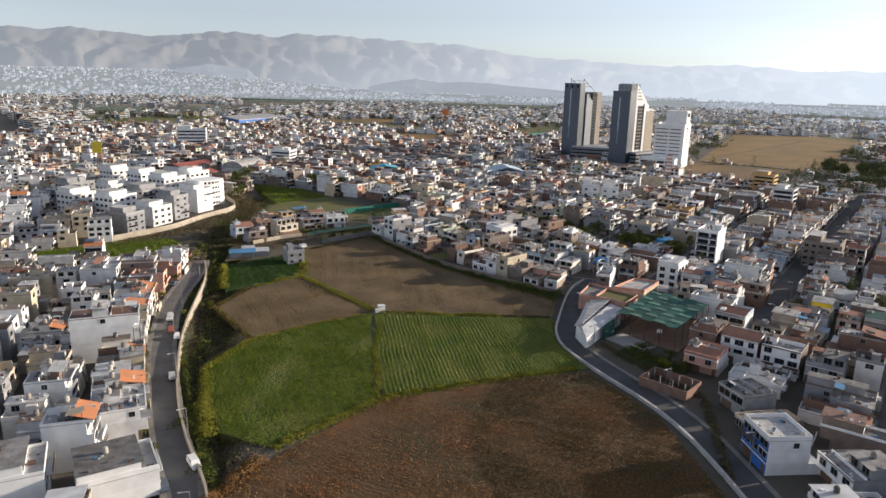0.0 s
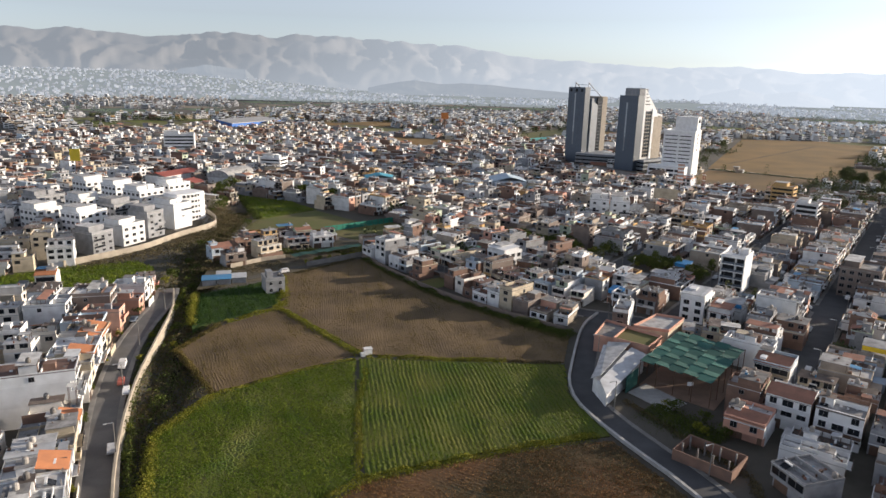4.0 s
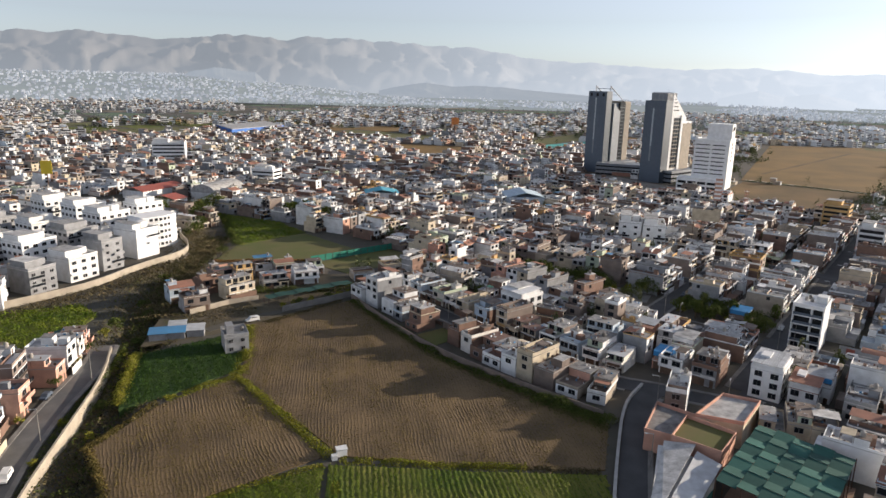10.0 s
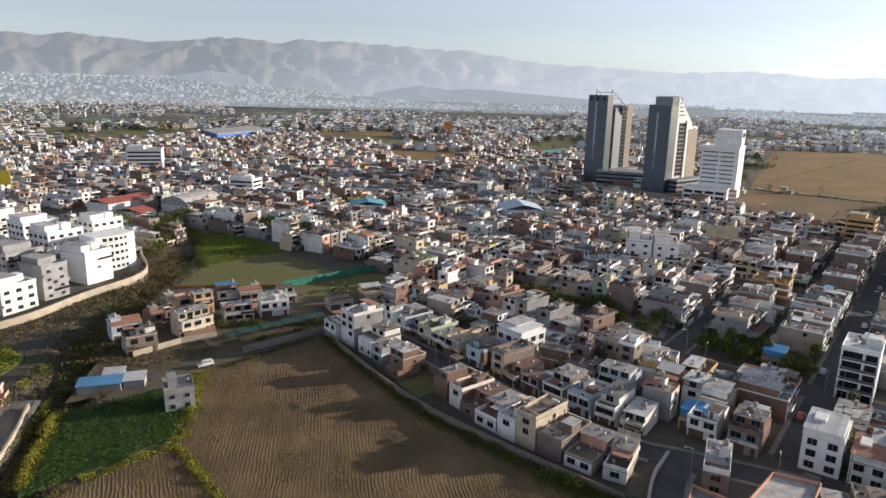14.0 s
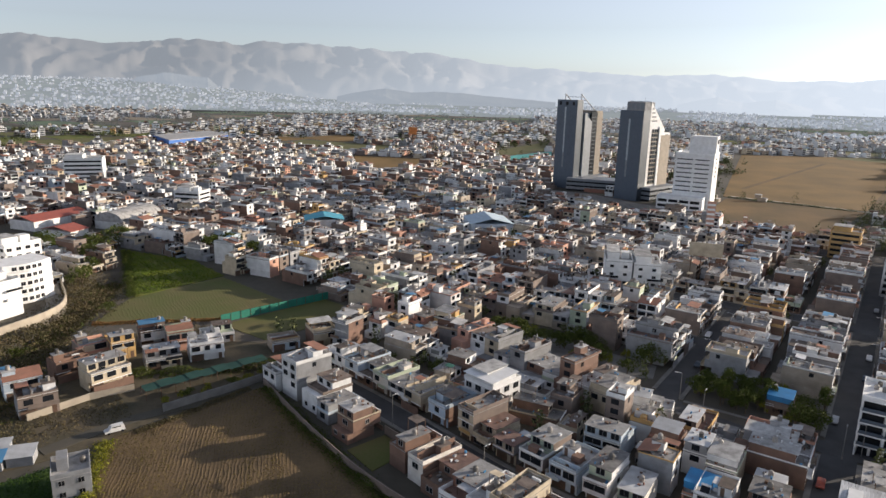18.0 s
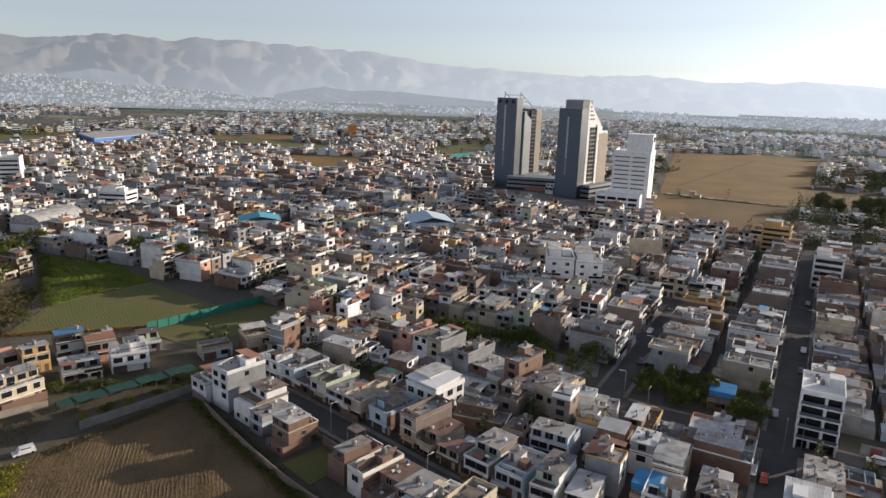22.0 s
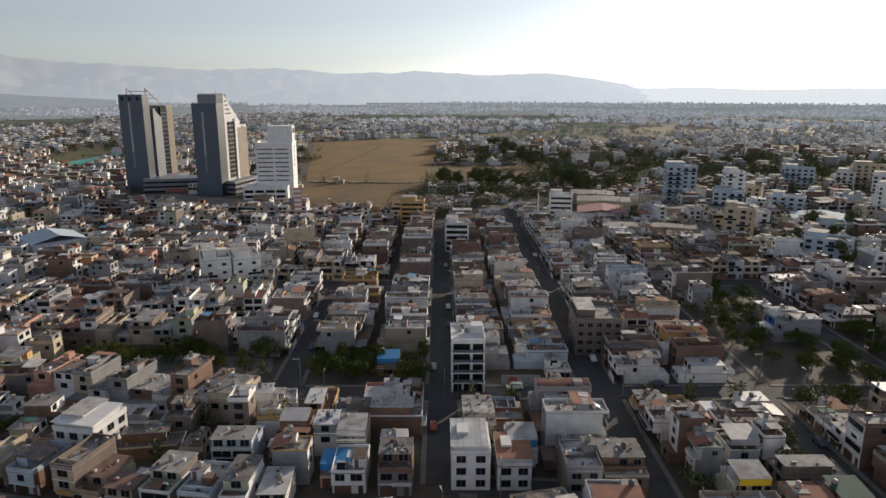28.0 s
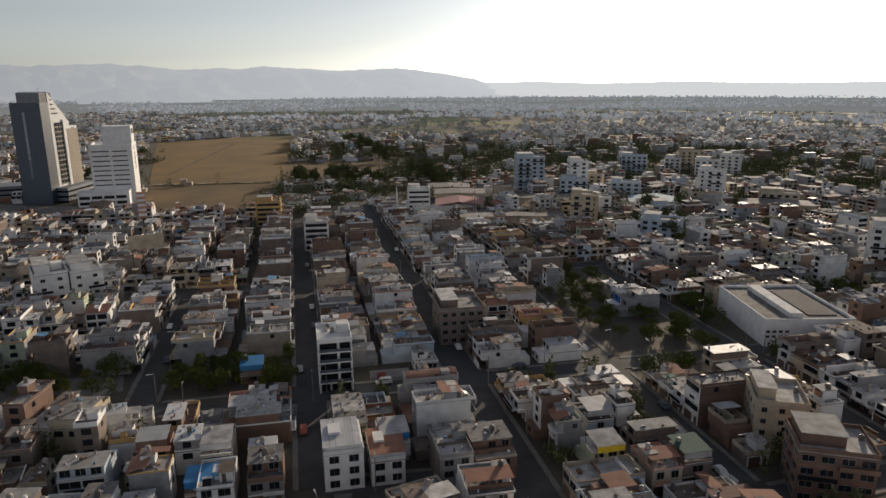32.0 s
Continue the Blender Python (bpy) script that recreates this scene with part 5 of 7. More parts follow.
part("roof_strip", Shell().box(14, 23, 5, 31, 8.4, 8.7, ASPHALT), root)
for k in range(4):
    for j in range(2):
        window(root, 1.2, 0.8, -1 + 2 * k, 0, 3 + 1.6 * j, 0)
take(rect_of(m, -4, 28, -1, 37))
for x, y, az, w, d, fl, lab in ((397, 462, 222, 20, 16, 9, "tall pale blue and white apartment tower"), (420, 436, 225, 13, 14, 8, "slim white apartment tower")):
    block("apartment_tower", lab, "apartments", x, y, az, w, d, fl, WALLS[9] if w > 15 else WALLS[1], 3.0, (2.4, 1.6), 4.4, "fl", rooms=1, each=True)
block("yellow_flats", "ochre painted five-storey flats above the market", "apartments", 205, 505, 215, 14, 12, 5, WALLS[7], 2.8, (1.4, 1.3), 3, "fr")
block("yellow_flats", "white and yellow five-storey flats", "apartments", 190, 436, 215, 12, 12, 5, WALLS[0], 2.8, (1.8, 1.6), 3, "fr")
block("white_hotel", "white five-storey building beside the pole", "building", 292, 470, 220, 14, 10, 5, WALLS[1], 3, (1.4, 1.3), 3, "fr")
block("office_block", "boxy white office block of six storeys", "building", -297, 688, 160, 28, 20, 6, WALLS[1], 3.3, (2.0, 1.4), 3.4, "fl")
block("brown_flats", "bare brick flats with white window bands", "apartments", 150, 300, 215, 14, 16, 4, WALLS[6], 2.8, (1.6, 1.4), 2.8, "fl")
block("red_flats", "dark red brick four-storey flats", "apartments", 138, 190, 240, 14, 12, 4, WALLS[5], 2.8, (2.2, 1.4), 3.2, "fl", band=TILE)
block("cream_flats", "cream four-storey flats with a pale roof", "apartments", 152, 205, 240, 11, 13, 4, WALLS[2], 2.8, (1.3, 1.3), 3, "fl")
rr = random.Random(11)
for k in range(17):
    az, dist = radians(rr.uniform(56, 80)), rr.uniform(330, 640)
    x, y = dist * math.sin(az), 160 + dist * math.cos(az)
    block("flats", "pale mid-rise block of flats in the hazy east", "apartments", x, y, 180 + math.degrees(az) + rr.uniform(-15, 15), rr.uniform(12, 22), 12, rr.choice([4, 5, 5, 6, 7]), rr.choice([WALLS[0], WALLS[1], WALLS[2], WALLS[9]]), 2.9, (2.4, 1.5), 4.2, "f", rooms=1, tanks=0, group="mid-rise flats", each=True)

# striped-roof house and neighbours on the cross street
for x, y, az, w, d, fl, wl, rf, lab in (
    (75, 263, 213, 8, 12, 3, 1, SHEET, "white house with arcades under a pale ribbed metal roof"),
    (82.5, 258, 213, 7, 11, 2, 0, TILE, "white house under two orange tile roofs"),
    (61, 270, 213, 8, 12, 3, 4, CONCRETE, "narrow grey house with a rounded roof room"),
    (53, 275, 213, 8, 12, 2, 1, CONCRETE, "white house with small arched windows"),
    (105, 252, 33, 10, 12, 3, 2, ROOF_PALE, "cream house with a flat pale roof"),
    (97, 256, 33, 8, 12, 3, 4, CONCRETE, "grey house with an unfinished top"),
    (36, 297, 213, 10, 11, 3, 9, CONCRETE, "pale blue and white house with square windows"),
    (8, 318, 225, 10, 11, 3, 0, WALLS[1], "white house with a bright white roof"),
):
    if rf is CONCRETE or rf is ROOF_PALE:
        lot(x, y, radians(90 - az - 180), w - 1, d, fl, WALLS[wl], rf, force=True)
        continue
    root = block("cross_street_house", lab, "house", x, y, az, w, d, fl, WALLS[wl], 2.75, (2.0, 1.6), 3.2, "flr", group="cross street houses", roof=rf)
    h = fl * 2.75 + 2.5
    if rf in (SHEET, TILE, WALLS[1]):
        for k in range(int(w / 0.6) if rf is SHEET else 1):
            q = 0.6 if rf is SHEET else w + 0.6
            a = -w / 2 - 0.2 + q * k
            part("roof_sheet", Shell().add([(a, -0.4, h - 0.5), (a + q - 0.05, -0.4, h - 0.5), (a + q - 0.05, d * 0.9, h), (a, d * 0.9, h), (a, -0.4, h - 0.42), (a + q - 0.05, -0.4, h - 0.42), (a + q - 0.05, d * 0.9, h + 0.08), (a, d * 0.9, h + 0.08)], BOX_F.tolist(), rf), root)
        part("top_storey", Shell().box(-w / 2 + 0.2, w / 2 - 0.2, 0.4, d * 0.85, fl * 2.75 + 0.2, h - 0.5, WALLS[wl]), root)

# houses known by their roof covers
YELLOW = mat("yellow_sheet", (0.72, 0.52, 0.03), (0.6, 0.42, 0.04))
TARP = mat("blue_tarpaulin", (0.05, 0.25, 0.52), (0.05, 0.19, 0.40), rough=0.5)
for x, y, fl, wl, cover, skirt in ((116, 226, 2, 10, ROOF_PALE, YELLOW), (88, 262, 2, 0, ROOF_PALE, TARP), (52, 279, 1, 8, TARP, TARP), (50, 297, 2, 5, SHEET, WALLS[5]), (59, 286, 2, 2, ROOF_PALE, WALLS[0]), (88, 322, 1, 6, TARP, TARP), (128, 236, 2, 9, SHEET, SHEET), (126, 212, 2, 6, NETM, SHEET), (-3, 376, 2, 7, ROOF_PALE, WALLS[2])):
    lot(x, y, radians(90 - 213 - 180), 6.5, 11, fl, WALLS[wl], None, force=True, canopy=(cover, skirt))

# ---- rows of houses along the streets ----
for name, line, w in STREETS:
    if line is LEFT_ROAD:
        row(line, w, -1, 12, lots=(5.0, 6.8), floors=[2, 3, 3, 3], plain=True, paints=[WALLS[0], WARM_WHITE, WALLS[1], WARM_WHITE, WALLS[2], WALLS[8]], tiles=0.4)
    elif line is RIGHT_ROAD:
        row(line, w, 1, 15, keep=0.8)
    else:
        near = line is FRONT
        light = [WALLS[0], WALLS[0], WALLS[1], WALLS[1], WARM_WHITE, WARM_WHITE, WALLS[2], WALLS[2], WALLS[5], WALLS[6], WALLS[9]] if near else None
        row(line, w, 1, 13 if near else 15.8, floors=[2, 2, 2, 3] if near else None, paints=light, pale=near)
        row(line, w, -1, 13 if near else 15.8, floors=[2, 2, 3] if near else None, paints=light, pale=near)
def district(ox, oy, angle, u0, u1, v0, v1, pitch, cross, keep_if, keep=0.96, depth=15.5, west=False):
    """Fills a quarter with parallel rows of houses, two back to back between streets."""
    c, s = math.cos(angle), math.sin(angle)
    v = v0
    while v < v1:
        u = u0
        while u < u1:
            for side in (1, -1):
                w = RNG.uniform(5.4, 6.9)
                vv = v + side * (pitch / 2 - depth - 0.3)
                x, y = ox + c * u + s * vv, oy + s * u - c * vv
                if (u % cross) > 8 and keep_if(x, y) and RNG.random() < keep:
                    ang = math.atan2(-c * side, s * side)
                    lot(x, y, ang, w, depth * RNG.uniform(0.85, 1.0), RNG.choice([2, 2, 3, 3, 4]) if west else None, RNG.choice([WALLS[0], WALLS[1], WARM_WHITE, WARM_WHITE, WALLS[2], WALLS[4]]) if west else None, plain=west, tiled=west and RNG.random() < 0.2)
            u += 6.7
        v += pitch
    return


def seen_ground(x, y, far=1000):
    """True for ground that the flight overlooks."""
    early = math.degrees(math.atan2(x, y - 2))
    late = math.degrees(math.atan2(x, y - 160))
    near = math.hypot(x, y - 160) < far
    return near and ((y > 85 and -41 < early < 36) or (y > 165 and -37 < late < 84))


UANG = math.atan2(GU[1], GU[0])
district(*GRID_O, UANG, -240, 300, -320, 470, 43, 105, lambda x, y: seen_ground(x, y) and x > -62 and not (x < 60 and y < 240))
LANG = math.atan2(0.935, -0.353)
district(-66, 134, LANG, -70, 190, -330, -24, 34, 190, lambda x, y: seen_ground(x, y) and x < -60, west=True)
district(-200, 480, math.radians(66), -60, 700, -420, 420, 44, 110, lambda x, y: seen_ground(x, y))
district(300, 420, math.radians(50), -60, 800, -200, 700, 46, 120, lambda x, y: seen_ground(x, y), keep=0.66)

# leftover ground between the rows
def behind_field_wall(x, y):
    return y > np.interp(x, [-52, -33, -14, 8, 30, 40], [333, 306, 283, 265, 249, 249]) + 19


fr = random.Random(17)
for _ in range(16000):
    az, dist = radians(fr.uniform(-34, 80)), 60 + 560 * fr.random() ** 0.8
    x, y = dist * math.sin(az), 160 + dist * math.cos(az)
    if x < -45 and y < 440 or (x < 48 and y < 345 and not behind_field_wall(x, y)):
        continue
    lot(x, y, UANG + fr.choice([0, 1, 2, 3]) * math.pi / 2, fr.uniform(4.8, 7), fr.uniform(6, 11))
for _ in range(2600):
    x, y = fr.uniform(62, 215), fr.uniform(92, 275)
    if seen_ground(x, y) or math.degrees(math.atan2(x, y - 2)) < 38:
        lot(x, y, UANG + fr.choice([0, 1, 2, 3]) * math.pi / 2, fr.uniform(5.5, 8), fr.uniform(7, 11))
for _ in range(4000):
    x, y = fr.uniform(-160, -66), fr.uniform(105, 260)
    if seen_ground(x, y) and x < -66 - (y - 130) * 0.37:
        lot(x, y, LANG + fr.choice([0, 1, 2, 3]) * math.pi / 2, fr.uniform(5.5, 8), fr.uniform(7, 10), wall=fr.choice([WALLS[0], WALLS[1], WARM_WHITE, WARM_WHITE, WALLS[2], WALLS[4], WALLS[3]]), tiled=fr.random() < 0.22, storeys=fr.choice([2, 2, 3, 3, 4]), plain=True)

for _ in range(3500):
    x, y = fr.uniform(-340, -172), fr.uniform(285, 520)
    if seen_ground(x, y) and not inside(x, y, F13):
        lot(x, y, LANG + 0.1 + fr.choice([0, 1, 2, 3]) * math.pi / 2, fr.uniform(7, 11), fr.uniform(9, 14), storeys=fr.choice([2, 3, 3, 4]), wall=WALLS[fr.choice([0, 0, 1, 1, 1, 2, 4])], plain=True)

# ---- build them: the nearest as things, the rest joined ----


def nearness(h):
    x, y = h["x"], h["y"]
    return min(math.hypot(x, y - k) for k in (40, 100, 162)) if y > 95 else 900


NEAR.sort(key=nearness)
SHELLS = {}
for i, h in enumerate(NEAR):
    r = random.Random(int(h["x"] * 131 + h["y"] * 977))
    wall = h["wall"] or pick(WALLS, WALL_ODDS if nearness(h) < 300 else FAR_ODDS, r)
    roof = h["roof"] or r.choice([CONCRETE, ROOF_PALE, ROOF_DUST])
    storeys = h["storeys"] or (pick([1, 2], [0.5, 0.5], r) if villas(h["x"], h["y"]) and h["x"] < 480 else pick([1, 2, 3, 4, 5], [0.12, 0.38, 0.28, 0.14, 0.08], r) if h["x"] > 290 else pick([1, 2, 3, 4], [0.08, 0.46, 0.38, 0.08], r))
    place = pose(h["x"], h["y"], -0.05, 0, 0, math.degrees(h["ang"]) - 90)
    if i < 160:
        word = WALL_WORDS[WALLS.index(wall)] if wall in WALLS else "warm white painted"
        tops = "clay tile roofs" if h.get("tiled") else "a flat concrete roof"
        count = ["one", "two", "three", "four", "five", "six"][storeys - 1]
        root = thing("house", f"{word} {count}-storey row house with {tops}", "house", "row houses", place=place)
        build_house(Builder(root=root), h["w"], h["d"], r, storeys, wall, roof, 2, tiled=h.get("tiled", False), plain=h.get("plain", False), pale=h.get("pale", False), canopy=h.get("canopy"))
    else:
        n = nearness(h)
        key = ("a" if n < 330 else "b") + ("w" if h["x"] < -30 else "m" if h["x"] < 150 else "e")
        s = SHELLS.setdefault(key, Shell())
        build_house(Builder(shell=s, place=place), h["w"], h["d"], r, storeys, wall, roof, 1 if n < 480 else 0, tiled=h.get("tiled", False), plain=h.get("plain", False), pale=h.get("pale", False), canopy=h.get("canopy"))
for key, s in SHELLS.items():
    tagged(new("row_houses", s.mesh("row_houses")), "dense rows of plastered and brick flat-roofed houses", "houses", kind="stuff")
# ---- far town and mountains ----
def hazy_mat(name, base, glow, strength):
    """A far surface with haze painted in: its emission imitates the pale air."""
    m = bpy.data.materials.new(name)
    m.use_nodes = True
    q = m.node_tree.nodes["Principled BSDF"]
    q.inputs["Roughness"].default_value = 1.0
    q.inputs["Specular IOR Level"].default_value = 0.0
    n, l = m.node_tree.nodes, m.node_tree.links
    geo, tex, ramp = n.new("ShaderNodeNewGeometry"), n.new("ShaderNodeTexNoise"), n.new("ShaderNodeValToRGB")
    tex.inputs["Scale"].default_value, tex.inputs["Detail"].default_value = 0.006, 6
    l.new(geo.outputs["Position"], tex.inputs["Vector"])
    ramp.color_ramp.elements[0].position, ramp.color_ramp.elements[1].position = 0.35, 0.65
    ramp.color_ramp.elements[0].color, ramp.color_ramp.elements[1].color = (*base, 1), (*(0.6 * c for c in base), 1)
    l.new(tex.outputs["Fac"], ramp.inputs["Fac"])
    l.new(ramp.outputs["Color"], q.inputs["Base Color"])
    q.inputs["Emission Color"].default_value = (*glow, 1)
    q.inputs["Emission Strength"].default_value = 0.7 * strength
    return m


# painted haze: strong emission farthest out, weak emission nearer
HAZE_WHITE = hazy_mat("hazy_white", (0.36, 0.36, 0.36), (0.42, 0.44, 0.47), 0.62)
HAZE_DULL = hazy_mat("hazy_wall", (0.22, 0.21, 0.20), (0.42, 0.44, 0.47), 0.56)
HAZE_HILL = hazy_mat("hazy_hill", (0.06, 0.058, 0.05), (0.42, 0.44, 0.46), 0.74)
THIN_HAZE_WHITE = hazy_mat("thin_haze_white", (0.66, 0.65, 0.63), (0.42, 0.44, 0.47), 0.16)
THIN_HAZE_GREEN = hazy_mat("thin_haze_crop", (0.10, 0.14, 0.045), (0.42, 0.44, 0.47), 0.16)
THIN_HAZE_DRY = hazy_mat("thin_haze_pasture", (0.20, 0.15, 0.08), (0.42, 0.44, 0.47), 0.16)
THIN_HAZE_DULL = hazy_mat("thin_haze_wall", (0.33, 0.30, 0.27), (0.42, 0.44, 0.47), 0.14)
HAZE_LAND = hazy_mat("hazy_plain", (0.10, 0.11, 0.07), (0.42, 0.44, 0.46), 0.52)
def lift(x, y):
    """The far plain climbs gently towards the mountains in the north-west."""
    az, dist = math.degrees(math.atan2(x, y - 160)), math.hypot(x, y - 160)
    return 78 * max(0.0, min(1.0, (dist - 1900) / 1600)) * max(0.0, min(1.0, (-10 - az) / 14))


# farmland between the far quarters
farm, farm_r = Shell(), random.Random(31)
FARM_EDGES = []
for _ in range(900):
    az, dist = radians(farm_r.uniform(-34, 76)), farm_r.uniform(900, 1950)
    x, y = dist * math.sin(az), 160 + dist * math.cos(az)
    if noise.noise(Vector((x * 0.0026, y * 0.0026, 1.7))) > -0.12:
        continue
    pts = corners(x, y, radians(57) + farm_r.choice([0, math.pi / 2]), farm_r.uniform(40, 110), farm_r.uniform(50, 120))
    if vacant(pts):
        take(pts)
        # fields past 1350 m take colours with weak haze painted in
        farm.poly(pts, -0.3, 0.05, farm_r.choice([CROP, CROP, GRASS, GRASS, CROP_DARK, GRASS_DRY, SOIL] if dist < 1350 else [THIN_HAZE_GREEN, THIN_HAZE_GREEN, THIN_HAZE_DRY]))
        FARM_EDGES += [(pts[0], pts[1]), (pts[1], pts[2])]
tagged(new("far_fields", farm.mesh("far_fields")), "patchwork of green and brown fields on the far plain", "fields", kind="stuff")

plain_town, veil = Shell(), Shell()
r = random.Random(3)
count = 0
while count < 17000:
    az, dist = radians(r.uniform(-40, 82)), 850 + 3000 * r.random() ** 1.35
    x, y = dist * math.sin(az), 160 + dist * math.cos(az)
    if noise.noise(Vector((x * 0.0026, y * 0.0026, 1.7))) < -0.5 + 0.34 * min(1.0, max(0.0, (dist - 900) / 500)) * (1.0 if az > -0.26 else 0.4) or any(inside(x, y, f) for f in (F10, F12, F14, F15, F16, F17, F18)):
        continue
    if not vacant(corners(x, y, 0, 14, 14)):
        continue
    count += 1
    w, d, h = r.uniform(6, 12), r.uniform(6, 12), r.choice([3, 3.5, 5.5, 6, 6, 8, 8.5, 11])
    p = pose(x, y, lift(x, y), 0, 0, r.uniform(-12, 12) + 30)
    wall = pick(WALLS, FAR_ODDS, r)
    if (az > 0.6 or dist > 2000) and r.random() < 0.35:
        continue
    # the farthest houses wear the strong painted haze, sooner on the sun side
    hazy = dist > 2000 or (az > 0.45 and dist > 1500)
    # walls in between take the weak painted haze, sooner on the sun side
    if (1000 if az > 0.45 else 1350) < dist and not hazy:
        wall = THIN_HAZE_WHITE if WALLS.index(wall) < 3 else THIN_HAZE_DULL
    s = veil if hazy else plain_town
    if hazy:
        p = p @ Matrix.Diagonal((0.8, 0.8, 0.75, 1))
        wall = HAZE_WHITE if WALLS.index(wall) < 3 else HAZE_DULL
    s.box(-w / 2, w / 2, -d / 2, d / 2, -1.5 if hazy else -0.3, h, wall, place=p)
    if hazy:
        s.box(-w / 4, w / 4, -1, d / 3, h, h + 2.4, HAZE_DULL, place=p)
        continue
    s.box(-w / 2 + 0.5, w / 2 - 0.5, -d / 2 + 0.5, d / 2 - 0.5, h, h + 0.05, CONCRETE, place=p)
    s.box(-w / 4, w / 4, -1, d / 3, h, h + 2.4, pick(WALLS, FAR_ODDS, r), place=p)
    for z in range(1, int(h), 3):
        s.box(-w / 2 + 0.8, w / 2 - 0.8, -d / 2 - 0.05, -d / 2, z, z + 1.3, GLASS, place=p)
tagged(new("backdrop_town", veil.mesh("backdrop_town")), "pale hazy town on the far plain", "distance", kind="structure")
# ground sheet over the far plain, its haze painted in as emission
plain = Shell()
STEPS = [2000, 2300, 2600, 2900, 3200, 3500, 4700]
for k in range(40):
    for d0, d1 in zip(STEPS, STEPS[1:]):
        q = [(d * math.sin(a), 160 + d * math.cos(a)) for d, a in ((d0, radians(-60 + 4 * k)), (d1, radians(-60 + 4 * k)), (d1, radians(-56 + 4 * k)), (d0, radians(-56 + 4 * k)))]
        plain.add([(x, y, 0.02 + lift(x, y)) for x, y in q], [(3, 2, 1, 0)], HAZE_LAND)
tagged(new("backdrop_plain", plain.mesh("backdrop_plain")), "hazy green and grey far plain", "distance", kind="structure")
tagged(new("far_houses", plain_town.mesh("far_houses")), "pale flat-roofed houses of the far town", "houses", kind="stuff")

HAZE = bpy.data.materials.new("hazy_mountain")
HAZE.use_nodes = True
hn, hl = HAZE.node_tree.nodes, HAZE.node_tree.links
hp = hn["Principled BSDF"]
hp.inputs["Roughness"].default_value = 1.0
hp.inputs["Specular IOR Level"].default_value = 0.0
mix_n = hn.new("ShaderNodeTexNoise")
mix_n.inputs["Scale"].default_value, mix_n.inputs["Detail"].default_value = 0.004, 8
mix_g = hn.new("ShaderNodeNewGeometry")
hl.new(mix_g.outputs["Position"], mix_n.inputs["Vector"])
mix_r = hn.new("ShaderNodeValToRGB")
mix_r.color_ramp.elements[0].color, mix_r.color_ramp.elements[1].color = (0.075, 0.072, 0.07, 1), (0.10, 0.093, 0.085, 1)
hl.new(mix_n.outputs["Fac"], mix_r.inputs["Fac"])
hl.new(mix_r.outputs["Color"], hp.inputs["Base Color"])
# painted haze: emission on the slopes, brighter towards the east
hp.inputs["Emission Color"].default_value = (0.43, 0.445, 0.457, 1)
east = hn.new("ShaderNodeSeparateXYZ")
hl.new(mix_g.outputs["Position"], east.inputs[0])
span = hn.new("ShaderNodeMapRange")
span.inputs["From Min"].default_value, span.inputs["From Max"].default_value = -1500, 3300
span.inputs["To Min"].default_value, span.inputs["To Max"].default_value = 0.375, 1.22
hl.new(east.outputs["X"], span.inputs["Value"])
# more of this painted haze low on the slopes
low_haze_glow = hn.new("ShaderNodeMapRange")
low_haze_glow.inputs["From Min"].default_value, low_haze_glow.inputs["From Max"].default_value = 0, 170
low_haze_glow.inputs["To Min"].default_value, low_haze_glow.inputs["To Max"].default_value = 0.065, 0.0
hl.new(east.outputs["Z"], low_haze_glow.inputs["Value"])
haze_glow = hn.new("ShaderNodeMath")
hl.new(span.outputs[0], haze_glow.inputs[0])
hl.new(low_haze_glow.outputs[0], haze_glow.inputs[1])
hl.new(haze_glow.outputs[0], hp.inputs["Emission Strength"])


def range_of(name, knots, near, depth, seed, rough, label, material=None):
    """A mountain chain: knots of bearing and height in degrees, seen from the flight's end."""
    bearings = [k[0] for k in knots]
    heights = [k[1] for k in knots]
    cols, rows = 420, 30
    v, f = [], []
    for i in range(cols):
        az = bearings[0] + (bearings[-1] - bearings[0]) * i / (cols - 1)
        el = np.interp(az, bearings, heights)
        for j in range(rows):
            q = j / (rows - 1)
            dist = near + depth * q
            crest = (near + depth) * math.tan(radians(el)) + 80
            bend = az + 2.2 * noise.noise(Vector((az * 0.25, q * 1.6, seed)))
            spur = 0.0
            for octave, amp in ((0.16, 0.6), (0.36, 0.34), (0.85, 0.16), (2.0, 0.07)):
                spur += amp * (0.5 - 1.6 * abs(noise.noise(Vector((bend * octave + seed, q * 5.0 * octave ** 0.5, seed)))))
            z = -3 + (crest + 3) * q ** 1.15 + spur * rough * crest * (4 * q * (1 - q)) ** 0.8 * 1.5 + 0.06 * crest * noise.fractal(Vector((az * 0.6, seed, 0)), 1.0, 2.0, 5) * q
            v.append((dist * math.sin(radians(az)), 162 + dist * math.cos(radians(az)), z))
    for i in range(cols - 1):
        for j in range(rows - 1):
            a = i * rows + j
            f.append((a, a + rows, a + rows + 1, a + 1))
    me = bpy.data.meshes.new(name)
    me.from_pydata(v, [], f)
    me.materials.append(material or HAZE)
    for poly in me.polygons:
        poly.use_smooth = True
    tagged(new(name, me), label, "mountains", kind="structure")


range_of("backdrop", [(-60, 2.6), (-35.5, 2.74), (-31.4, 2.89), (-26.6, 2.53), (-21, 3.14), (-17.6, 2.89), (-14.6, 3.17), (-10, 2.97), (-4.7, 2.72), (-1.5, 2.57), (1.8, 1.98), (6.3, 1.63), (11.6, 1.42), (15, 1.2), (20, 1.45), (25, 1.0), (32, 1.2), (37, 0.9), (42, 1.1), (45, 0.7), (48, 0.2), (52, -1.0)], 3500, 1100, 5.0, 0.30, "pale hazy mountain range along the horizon")
